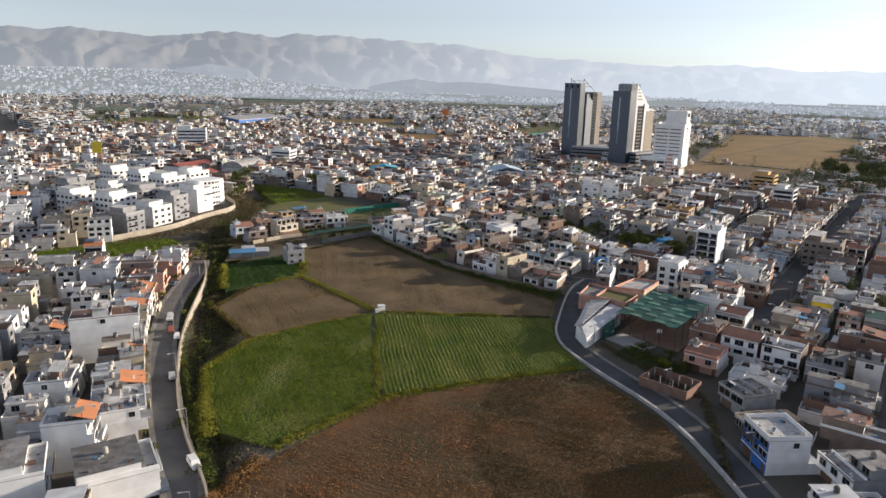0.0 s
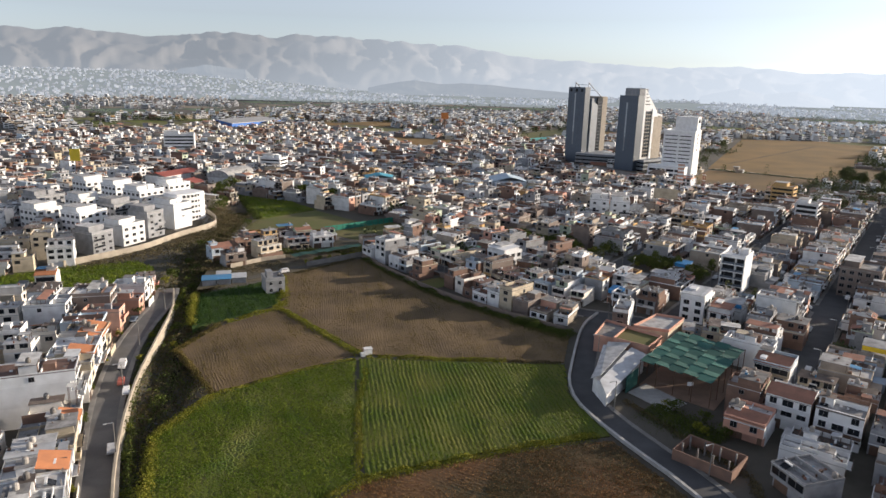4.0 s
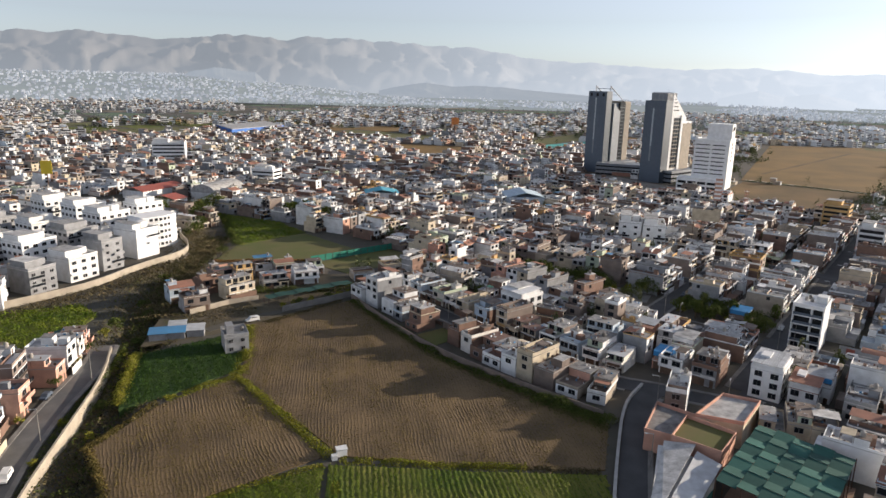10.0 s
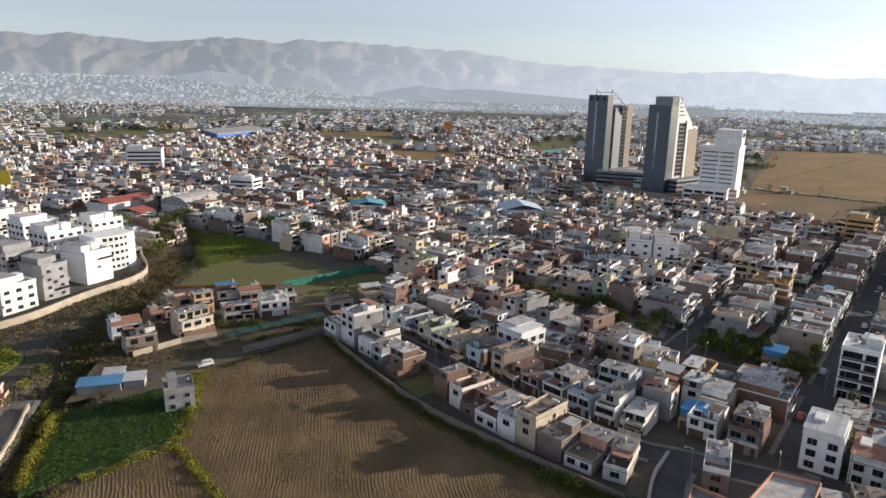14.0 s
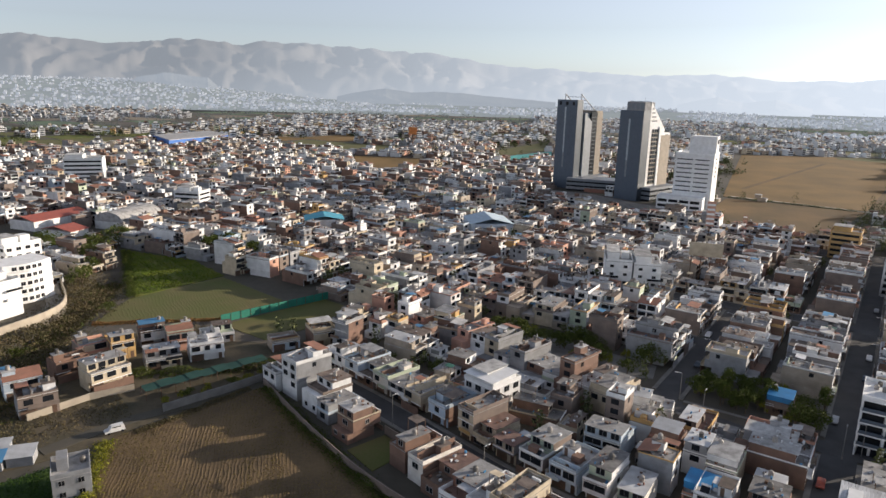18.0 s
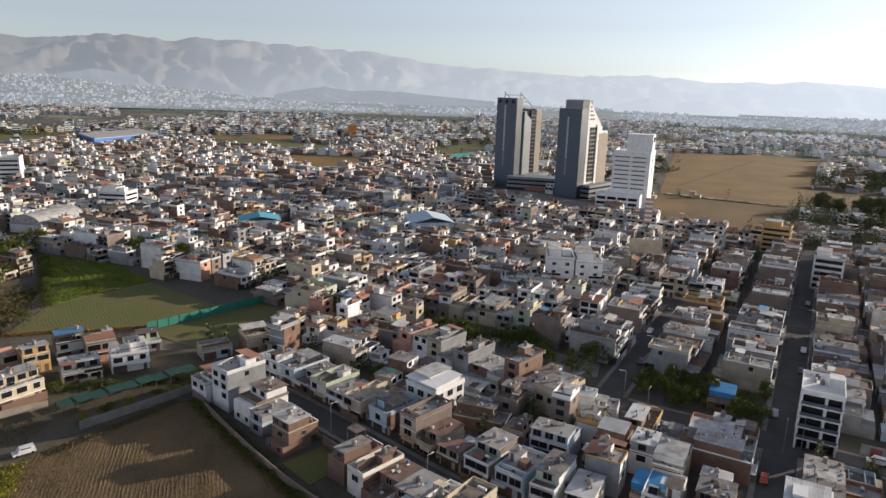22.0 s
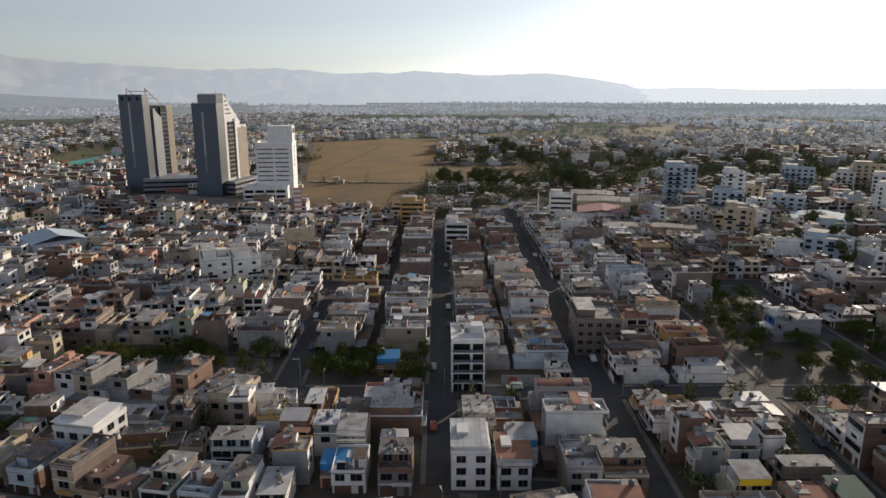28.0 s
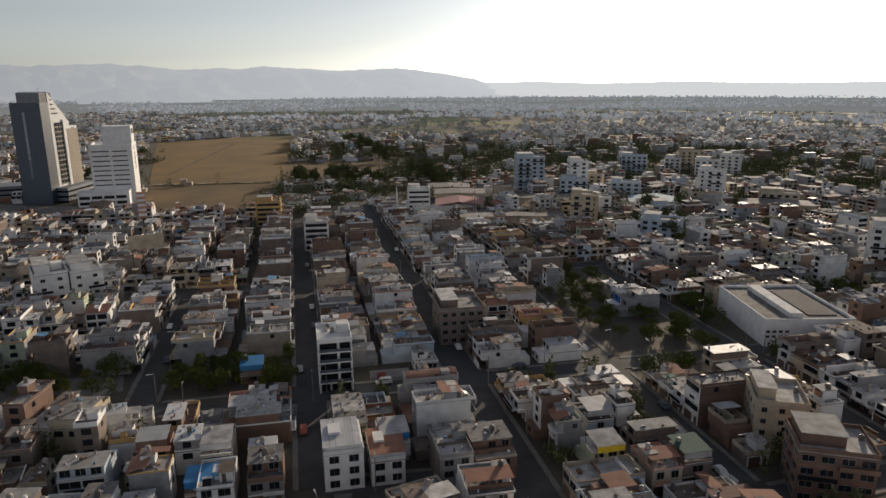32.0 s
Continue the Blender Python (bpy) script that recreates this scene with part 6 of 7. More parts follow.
# added band covering the ground's eastern edge, whitened by emission as painted haze
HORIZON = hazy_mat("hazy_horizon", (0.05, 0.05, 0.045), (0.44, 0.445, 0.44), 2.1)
range_of("backdrop", [(43, -0.9), (47, -0.15), (53, -0.02), (58, -0.2), (64, -0.05), (72, -0.2), (80, -0.1), (100, -0.3)], 3600, 900, 9.0, 0.1, "low land whitened by painted haze under the eastern sky", HORIZON)
for k, knots in enumerate(([(-26.5, -0.7), (-25, 0.2), (-23.2, 0.55), (-20, 0.3), (-19, -0.7)], [(-10, -0.95), (-8, -0.5), (-6, -0.2), (-4, -0.5), (-1, -0.36), (2, -0.6), (5, -0.8), (8, -0.98)], [(17.5, -0.9), (19, -0.5), (20.4, -0.25), (22.2, -0.6), (24.5, -0.3), (27, -0.9)])):
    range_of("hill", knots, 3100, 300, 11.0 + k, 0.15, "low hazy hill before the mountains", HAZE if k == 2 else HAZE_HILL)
# ---- walls along the roads ----
tagged(new("retaining_wall", ribbon(LEFT_WALL, 0.5, -4, 1.3, WALLSTONE).mesh("retaining_wall")), "tall pale rendered retaining wall above the gully", "wall", kind="structure")
tagged(new("parapet_wall", ribbon(offset(RIGHT_ROAD, -3.6), 0.7, -0.3, 0.75, mat("pale_concrete", (0.46, 0.45, 0.43), (0.34, 0.33, 0.31), scale=0.5)).mesh("parapet_wall")), "low pale concrete wall between road and fields", "wall", kind="structure")
tagged(new("perimeter_wall", ribbon(smooth(LEFT_FAR), 0.5, -3, 2.6, WALLSTONE).mesh("perimeter_wall")), "long cream perimeter wall above the gully", "wall", kind="structure")
tagged(new("lane", ribbon(smooth(offset(LEFT_FAR, -4)), 6, -0.3, 0.06, PAVE).mesh("lane")), "pale concrete lane behind the perimeter wall", "road", kind="structure")
tagged(new("field_wall", ribbon([(-73, 313), (-62, 324), (-52, 335)], 0.3, -0.3, 2.2, PAVE).mesh("field_wall")), "pale concrete wall at the head of the field", "wall", kind="structure")
tagged(new("field_wall", ribbon([(-104, 306), (-95, 318.5), (-86, 325)], 0.3, -2, 1.8, WALLSTONE).mesh("field_wall")), "pale boundary wall of the compound", "wall", kind="structure")
tagged(new("field_wall", ribbon(smooth([(-52, 331), (-33, 304), (-14, 281), (8, 263), (30, 247)]), 0.3, -0.3, 2.2, WALLS[6]).mesh("field_wall")), "long dusty brick wall behind the front houses", "wall", kind="structure")
tagged(new("dirt_track", ribbon(smooth([(-92, 292), (-84, 303), (-76, 312), (-60, 322), (-50, 330)]), 4, -0.3, 0.05, DIRT).mesh("dirt_track")), "pale dirt track at the head of the field", "road", kind="structure")
GREENNET = mat("green_netting", (0.03, 0.17, 0.12), (0.05, 0.22, 0.16), scale=0.3)
fence = thing("net_fence", "tall bright green netting fence beside the pitch", "fence")
for k in range(12):
    a = Vector((-81, 380, 0)).lerp(Vector((-48, 412, 0)), k / 12)
    c = Vector((-81, 380, 0)).lerp(Vector((-48, 412, 0)), (k + 1) / 12)
    part("net_panel", ribbon([tuple(a[:2]), tuple(c[:2])], 0.1, 0, 2.9, GREENNET), fence)
    part("fence_post", Shell().tube(a.x, a.y - 0.15, 0, 3.1, 0.07, REBAR, 6), fence)
LANE_NET = mat("dark_shade_net", (0.018, 0.055, 0.045), (0.03, 0.08, 0.065), scale=0.3, fine=3.0, rough=0.8)
lane_roof = thing("shade_roof", "long dark green shade-net roof over the garden lane", "shade", place=pose(0, 0, 0))
LANE = [Vector((-80, 319, 0)).lerp(Vector((-54, 343, 0)), k / 9) for k in range(10)]
for k in range(9):
    a, c = LANE[k], LANE[k + 1]
    n = Vector((-(c - a).y, (c - a).x, 0)).normalized() * 4.2
    z = 2.5 + 0.25 * (k % 2)
    q = [(a.x, a.y, z), (c.x, c.y, z + 0.1), (c.x + n.x, c.y + n.y, z + 0.3), (a.x + n.x, a.y + n.y, z + 0.2)]
    part("net_panel", Shell().add(q + [(x, y, h + 0.05) for x, y, h in q], BOX_F.tolist(), LANE_NET), lane_roof)
    part("post", Shell().tube(a.x, a.y, -0.1, z + 0.1, 0.06, REBAR, 6), lane_roof)
    part("post", Shell().tube(a.x + n.x, a.y + n.y, -0.1, z + 0.25, 0.06, REBAR, 6), lane_roof)
pump = thing("pump_house", "small white pump box at the field corner", "shed", place=pose(-31, 222.5, 0.0, 0, 0, 25))
part("pump_body", Shell().box(-1.2, 1.0, -0.8, 0.8, 0, 1.7, WALLS[1]), pump)
part("pump_lid", Shell().box(-1.35, 1.15, -0.95, 0.95, 1.7, 1.85, WALLS[0]), pump)
part("pump_tank", Shell().box(-2.6, -1.4, -1.9, -0.7, 0, 1.1, WALLS[0]), pump)


# ---- crops and furrows ----


def spans(pts, origin, way):
    """Where a line crosses an outline: pairs of distances along it."""
    ox, oy = origin
    dx, dy = way
    hits = []
    for (x0, y0), (x1, y1) in zip(pts, pts[1:] + pts[:1]):
        ex, ey = x1 - x0, y1 - y0
        den = dx * ey - dy * ex
        if abs(den) < 1e-9:
            continue
        t = ((x0 - ox) * ey - (y0 - oy) * ex) / den
        q = ((x0 - ox) * dy - (y0 - oy) * dx) / den
        if 0 <= q < 1:
            hits.append(t)
    hits.sort()
    return list(zip(hits[::2], hits[1::2]))


def furrows(name, pts, bearing, pitch, height, base, material, label, step=3.0, wander=0.12, half=0.36, wave=0.0):
    """Parallel earth ridges over a field, broken and uneven."""
    r = random.Random(len(name) + int(pts[0][0]))
    way = (math.sin(radians(bearing)), math.cos(radians(bearing)))
    side = (way[1], -way[0])
    mx, my = sum(p[0] for p in pts) / len(pts), sum(p[1] for p in pts) / len(pts)
    v, f = [], []
    k = -int(90 / pitch)
    while k * pitch < 90:
        o = (mx + side[0] * k * pitch, my + side[1] * k * pitch)
        k += 1
        for a, b in spans(pts, o, way):
            n = max(2, int((b - a) / step))
            start = len(v)
            for i in range(n + 1):
                t = a + (b - a) * i / n
                j = r.uniform(-wander, wander)
                h = height * r.uniform(0.6, 1.2)
                x, y = o[0] + way[0] * t, o[1] + way[1] * t
                if wave:
                    j += wave * noise.noise(Vector((x * 0.07, y * 0.07, 4.0)))
                    h *= max(0.12, 0.9 + 1.1 * noise.noise(Vector((x * 0.11, y * 0.11, 8.0))) + 0.6 * noise.noise(Vector((x * 0.5, y * 0.5, 2.0))))
                x, y = x + side[0] * j, y + side[1] * j
                v += [(x - side[0] * pitch * half, y - side[1] * pitch * half, base), (x, y, base + h), (x + side[0] * pitch * half, y + side[1] * pitch * half, base)]
                if i:
                    s = start + 3 * i
                    f += [(s - 3, s, s + 1, s - 2), (s - 2, s + 1, s + 2, s - 1)]
    me = bpy.data.meshes.new(name)
    me.from_pydata(v, [], f)
    me.materials.append(material)
    tagged(new(name, me), label, "furrows", kind="stuff")


def leaves_mesh(name, centres, size, material, seed=0, flat=0.0):
    """Many small leaf cards, each bent in two, at the given centres (numpy arrays)."""
    rng = np.random.default_rng(seed)
    n = len(centres)
    a = rng.normal(size=(n, 3))
    a[:, 2] *= 1 - flat
    a /= np.linalg.norm(a, axis=1)[:, None] + 1e-9
    b = np.cross(a, rng.normal(size=(n, 3)))
    b /= np.linalg.norm(b, axis=1)[:, None] + 1e-9
    s = (size * rng.uniform(0.6, 1.3, n))[:, None]
    c = np.asarray(centres)
    q = np.cross(a, b) * s * 0.25
    v = np.stack([c - a * s, c - b * s * 0.5 + q, c + a * s, c + b * s * 0.5 + q], 1).reshape(-1, 3)
    me = bpy.data.meshes.new(name)
    me.vertices.add(4 * n)
    me.vertices.foreach_set("co", v.ravel())
    me.loops.add(6 * n)
    me.polygons.add(2 * n)
    k = np.arange(n)[:, None] * 4
    me.loops.foreach_set("vertex_index", np.concatenate([k, k + 1, k + 2, k, k + 2, k + 3], 1).ravel().astype(np.int32))
    me.polygons.foreach_set("loop_start", (np.arange(2 * n) * 3).astype(np.int32))
    me.update(calc_edges=True)
    me.materials.append(material)
    return me


def crop(name, pts, bearing, pitch, width, height, density, base, size, material, label, patch=0.0, seed=1):
    """Rows of leafy plants over a field; patch: how far bare patches open."""
    rng = np.random.default_rng(seed)
    way = (math.sin(radians(bearing)), math.cos(radians(bearing)))
    side = (way[1], -way[0])
    mx, my = sum(p[0] for p in pts) / len(pts), sum(p[1] for p in pts) / len(pts)
    out = []
    for k in range(-110, 111):
        o = (mx + side[0] * k * pitch, my + side[1] * k * pitch)
        lean = 1 + 0.35 * math.sin(k * 1.7) + 0.2 * math.sin(k * 0.6)
        for a, b in spans(pts, o, way):
            n = int((b - a) * density * width * lean)
            t = rng.uniform(a, b, n)
            j = rng.normal(0, width * 0.45, n)
            z = base + height * np.abs(rng.normal(0.45, 0.35, n)).clip(0.02, 1.4)
            out.append(np.stack([o[0] + way[0] * t + side[0] * j, o[1] + way[1] * t + side[1] * j, z], 1))
    c = np.concatenate(out)
    if patch:
        keep = np.array([noise.noise(Vector((x * 0.09, y * 0.06, seed))) for x, y, _ in c]) > -0.55 + patch * rng.random(len(c))
        c = c[keep]
    tagged(new(name, leaves_mesh(name, c, size, material, seed, 0.3)), label, "crop", kind="stuff")


def hedge(name, line, width, height, density, size, material, label, seed=2, base=-0.1, low=None):
    rng = np.random.default_rng(seed)
    out = []
    for (x0, y0), (x1, y1) in zip(line, line[1:]):
        n = int(math.hypot(x1 - x0, y1 - y0) * width * density)
        t, j = rng.random(n), rng.normal(0, 0.36, n)
        L = math.hypot(x1 - x0, y1 - y0)
        x = x0 + (x1 - x0) * t + (y1 - y0) / L * j * width
        y = y0 + (y1 - y0) * t - (x1 - x0) / L * j * width
        wave = np.array([0.65 + 0.8 * noise.noise(Vector((a * 0.22, b * 0.22, seed))) for a, b in zip(x, y)])
        g = np.array([ground_z(a, b) for a, b in zip(x, y)]) if low else base
        z = g + height * rng.random(n) ** 0.7 * np.clip(wave, 0.05, 1.6) * np.clip(1.15 - np.abs(j), 0.1, 1)
        keep = wave > 0.2
        if low:
            keep &= (x > np.interp(y, [p[1] for p in LEFT_WALL], [p[0] for p in LEFT_WALL]) + 0.5) | (y > 270)
            keep &= np.array([not any(inside(a, b, q) for q in (F1, F3, F5, F6)) for a, b in zip(x, y)])
        out.append(np.stack([x, y, z], 1)[keep])
    tagged(new(name, leaves_mesh(name, np.concatenate(out), size, material, seed)), label, "hedge", kind="stuff")


furrows("furrow", F4, 167, 0.8, 0.05, 0.07, SOIL, "fine earth furrows across the ploughed field", 1.6, 0.2, 0.36, 0.7)
furrows("furrow", F3, 150, 0.8, 0.055, 0.06, SOIL, "fine earth furrows of the smaller ploughed field", 1.6, 0.2, 0.36, 0.7)
furrows("furrow", F8, 150, 1.2, 0.03, 0.05, GRASS, "faint furrows in the fallow field", 2.0, 0.3, 0.36, 1.2)
furrows("crop_ridge", F2, 167, 1.15, 0.14, 0.12, CROP, "dense green alfalfa ridges with dark gaps", 0.7, 0.22, 0.46, 0.5)
furrows("crop_ridge", F1, 150, 0.7, 0.09, 0.10, CROP, "wavy green alfalfa ridges with thin patches", 0.5, 0.5, 0.5, 3.2)
furrows("furrow", F5, 112, 1.1, 0.05, 0.05, SOIL_RED, "rough broken ridges of the stubble field", 1.0, 0.4, 0.42, 1.5)
crop("alfalfa", F2, 167, 1.15, 0.5, 0.6, 34, 0.12, 0.13, ALFALFA, "rows of bright green alfalfa", seed=4)
crop("alfalfa", F1, 150, 0.8, 0.8, 0.4, 36, 0.10, 0.13, ALFALFA, "uneven green alfalfa with thin patches", patch=0.5, seed=5)
crop("vegetables", F6, 150, 1.0, 0.7, 0.6, 20, 0.14, 0.2, MAIZE, "dark green vegetable rows", seed=6)
crop("vegetables", F7, 140, 1.6, 0.9, 0.7, 7, 0.12, 0.3, ALFALFA, "bright green crop rows", seed=7)
crop("vegetables", F13, 120, 1.4, 0.9, 0.9, 9, 0.1, 0.3, ALFALFA, "tall green crop behind the houses", seed=8)
crop("dry_weeds", F5, 110, 1.3, 1.2, 0.3, 22, 0.05, 0.14, STRAW, "reddish dry weeds over the stubble", patch=0.95, seed=9)
crop("green_weeds", [(8, 172), (33, 179), (46, 155), (51, 124), (48, 95), (10, 110), (0, 140)], 110, 1.3, 1.0, 0.3, 34, 0.05, 0.16, SCRUB, "thin green weeds over the stubble", patch=0.85, seed=10)
crop("field_weeds", F3, 150, 1.6, 1.1, 0.25, 16, 0.05, 0.13, WEED, "scattered dry weeds on the ploughed earth", patch=0.7, seed=13)
crop("field_weeds", F4, 167, 1.6, 1.1, 0.25, 13, 0.05, 0.13, WEED, "scattered weeds on the ploughed earth", patch=0.8, seed=12)
for i, (line, w, h, m) in enumerate((
    ([(-82, 243), (-69, 259), (-52, 241), (-33, 221)], 2.2, 0.8, HEDGE), ([(-31, 220.5), (-10, 220.5), (10, 222)], 2.0, 0.9, HEDGE), ([(10, 222), (26, 222)], 2, 0.5, SCRUB),
    ([(-30, 218), (-28, 190), (-22, 158)], 1.6, 0.6, HEDGE), ([(-63, 151), (-71, 170), (-65, 192)], 2.4, 1.0, HEDGE), ([(-65, 192), (-48, 208), (-34, 218)], 1.6, 0.6, HEDGE),
    ([(-56, 135), (-64, 151)], 3, 1.4, HEDGE), ([(-41, 132), (-21, 158), (6, 171), (30, 181)], 2.4, 0.8, HEDGE), ([(-88, 217), (-83, 241)], 1.6, 0.7, WEED), ([(-66, 192), (-87, 218)], 1.5, 0.5, WEED),
    ([(-42, 128), (-52, 96), (-60, 62)], 3, 1.2, STRAW), ([(-80, 298), (-71, 270), (-69, 260)], 3, 0.9, HEDGE), ([(-92, 238), (-104, 270)], 2.4, 1.4, HEDGE),
    ([(-51, 329), (-31, 302), (-13, 279), (8, 261), (30, 245)], 3.2, 1.3, LEAF), ([(14, 256), (24, 249), (32, 243)], 5, 2.2, LEAF), ([(-75, 302), (-55, 328)], 2, 0.8, SCRUB),
    ([(-124, 374), (-110, 378), (-82, 383)], 2, 0.7, STRAW), ([(-124, 404), (-138, 430), (-160, 474)], 3, 1.5, LEAF), ([(40, 200), (60, 166), (54, 130)], 1.6, 0.8, SCRUB), ([(46, 196), (58, 180)], 7, 1.5, LEAF),
    ([(-92, 334), (-70, 338), (-45, 347)], 3, 2.0, LEAF),
)):
    hedge("hedge", line, w * 1.15, h * 1.5, 42, 0.2, m, "overgrown grass and weed border between fields", 30 + i)
hedge("field_hedge", [(226, 714), (300, 658)], 3, 1.6, 8, 0.35, LEAF, "low bushes along the track of the dry field", 71)
hedge("yard_weeds", [(-104, 296), (-96, 306), (-84, 316)], 12, 0.7, 7, 0.22, SCRUB, "rough weeds on the waste ground", 72)
hedge("yard_weeds", [(-116, 340), (-104, 366), (-84, 374)], 10, 0.7, 7, 0.22, SCRUB, "rough weeds behind the villas", 73)
hedge("gully_scrub", GULLY, 18, 2.0, 9, 0.3, SCRUB, "dense grey-green scrub in the gully", 60, low=True)
hedge("gully_shrubs", GULLY, 15, 3.2, 2.6, 0.34, LEAF, "dark shrubs along the ditch", 61, low=True)
hedge("bank_scrub", offset(smooth(LEFT_FAR), 8), 13, 1.3, 6, 0.3, SCRUB, "grey-green scrub below the perimeter wall", 63)
hedge("bank_scrub", [(-112, 300), (-122, 330), (-120, 360)], 14, 1.2, 6, 0.3, SCRUB, "rough weeds beside the compound", 64)
hedge("bank_grass", offset(LEFT_ROAD, 5.6), 1.8, 0.9, 18, 0.2, LEAF, "strip of shrubs beside the road", 62)
tagged(new("plaza", Shell().poly(PLAZA, -0.3, 0.03, PAVE).mesh("plaza")), "pale paved plaza with planted beds", "pavement", kind="structure")
tagged(new("park_lawn", Shell().poly(PARK, -0.3, 0.06, DIRT).mesh("park_lawn")), "dark shaded earth of the park", "lawn", kind="structure")
tagged(new("yard", Shell().poly([(-106, 276), (-112, 300), (-110, 330), (-96, 368), (-60, 362), (-32, 372), (-46, 342), (-66, 320), (-84, 292)], -0.4, -0.06, mat("pale_earth", (0.125, 0.10, 0.066), (0.06, 0.056, 0.034), scale=0.08, fine=1.0, bump=0.4)).mesh("yard")), "pale trodden earth of the compound", "ground", kind="structure")
tagged(new("ditch", ribbon(smooth(GULLY), 2.2, -3.5, -3.15, WATER).mesh("ditch")), "narrow dark ditch at the bottom of the gully", "water", kind="structure")

# ---- trees ----


def tree_kind(name, label, height, spread, trunk_h, leaf, seed, lobes=7, cards=900, size=0.3, slim=False):
    r = random.Random(seed)
    rng = np.random.default_rng(seed)
    root = thing(name, label, "tree", "trees")
    s = Shell()
    s.tube(0, 0, -0.4, trunk_h, 0.05 * height ** 0.8, BARK, 7, 0.03 * height ** 0.8)
    tips = []
    for k in range(lobes):
        a = 2 * math.pi * k / lobes + r.uniform(-0.4, 0.4)
        q = spread * r.uniform(0.25, 0.62)
        z = trunk_h + (height - trunk_h) * (r.uniform(0.15, 0.85) if slim else r.uniform(0.2, 0.75))
        tip = Vector((q * math.cos(a), q * math.sin(a), z))
        tips.append(tip)
        base = Vector((0, 0, trunk_h * r.uniform(0.75, 1.0)))
        d = (tip - base).normalized()
        n = d.orthogonal().normalized()
        b = d.cross(n)
        w0 = 0.018 * height ** 0.8
        v = [tuple(p + (n * math.cos(c) + b * math.sin(c)) * w) for p, w in ((base, w0), (tip, w0 * 0.3)) for c in (0, 1.57, 3.14, 4.71)]
        s.add(v, [(i, (i + 1) % 4, 4 + (i + 1) % 4, 4 + i) for i in range(4)], BARK)
    tips.append(Vector((0, 0, height * 0.82)))
    part("trunk", s, root)
    pts = []
    for tip in tips:
        rad = spread * r.uniform(0.26, 0.44)
        n = cards // len(tips)
        p = rng.normal(size=(n, 3))
        p /= np.linalg.norm(p, axis=1)[:, None]
        p *= (rad * rng.uniform(0.35, 1.12, n) ** 0.6)[:, None]
        p[:, 2] *= 1.25 if slim else 0.8
        keep = np.array([noise.noise(Vector(q) * 1.1 + tip) for q in p]) > -0.28
        pts.append((p + np.array(tip))[keep])
    part("crown", leaves_mesh("crown", np.concatenate(pts), size, leaf, seed), root)
    return root


KINDS = [
    tree_kind("tree", "broad dark green street tree with a rounded crown", 5.5, 4.2, 1.6, LEAF, 1),
    tree_kind("tree", "rounded olive-green tree with a dense crown", 6.8, 5.4, 1.9, LEAF, 2, cards=1100),
    tree_kind("tree", "tall grey-green eucalyptus with loose foliage", 13, 5.5, 4.5, LEAF_GREY, 3, 10, 1500, 0.4, True),
    tree_kind("tree", "slim dark conifer-like tree", 9, 3.0, 1.5, LEAF, 4, 8, 1000, 0.32, True),
    tree_kind("tree", "small yellow-green garden tree", 3.6, 2.8, 1.0, HEDGE, 5, 6, 600, 0.22),
]
PALM = thing("palm_tree", "palm with a shaggy drooping crown", "tree", "trees")
part("trunk", Shell().tube(0, 0, -0.4, 5.2, 0.28, BARK, 8, 0.2), PALM)
for k in range(22):
    a, up = 2.4 * k, 0.9 - 1.5 * k / 22
    d = Vector((math.cos(a), math.sin(a), 0))
    n = Vector((-d.y, d.x, 0))
    v, f = [], []
    for i in range(6):
        t = i / 5
        p = Vector((0, 0, 5.2)) + d * (2.6 * t) + Vector((0, 0, up * 2.4 * t - 1.7 * t * t))
        w = 0.32 * math.sin(math.pi * (0.12 + 0.86 * t)) + 0.02
        v += [tuple(p - n * w - Vector((0, 0, w * 0.5))), tuple(p), tuple(p + n * w - Vector((0, 0, w * 0.5)))]
        if i:
            s = 3 * i
            f += [(s - 3, s, s + 1, s - 2), (s - 2, s + 1, s + 2, s - 1)]
    part("frond", Shell().add(v, f, LEAF), PALM)
TREE_R = random.Random(21)
FIRST = {k: True for k in range(6)}


def plant(kind, x, y, scale=1.0):
    src = KINDS[kind] if kind < 5 else PALM
    z = ground_z(x, y)
    m = pose(x, y, z, 0, 0, TREE_R.uniform(0, 360))
    k = scale * TREE_R.uniform(0.85, 1.15)
    if FIRST[kind]:
        src.matrix_world = m @ Matrix.Scale(k, 4)
        FIRST[kind] = False
    else:
        o = copy_thing(src, m)
        o.scale = (k, k, k)


def grove(pts, n, kinds, scale=1.0):
    xs, ys = [p[0] for p in pts], [p[1] for p in pts]
    made = 0
    for _ in range(n * 20):
        x, y = TREE_R.uniform(min(xs), max(xs)), TREE_R.uniform(min(ys), max(ys))
        if inside(x, y, pts) and all(to_line(x, y, line) > w / 2 + 1 for _, line, w in STREETS):
            plant(TREE_R.choice(kinds), x, y, scale)
            made += 1
            if made == n:
                return


grove(PARK, 34, [0, 0, 1, 3, 4, 4], 0.8)
grove(PLAZA, 26, [0, 1, 1, 4])
for x, y in ((38, 346), (41, 349), (26, 352)):
    plant(5, x, y)
for x, y, s in ((-153, 421, 1.1), (-163, 450, 1.2), (-170, 465, 1.2), (-171, 488, 1.2), (-158, 436, 1.0), (-182, 480, 1.1), (-199, 473, 1.2), (-178, 455, 1.0), (-190, 462, 1.2)):
    plant(1, x, y, s * 1.25)
for x, y, s in ((-117, 477, 1.3), (-112, 483, 1.2), (-97, 473, 1.0), (-120, 485, 1.2), (-140, 490, 0.9), (-210, 470, 1.3)):
    plant(0, x, y, s * 1.5)
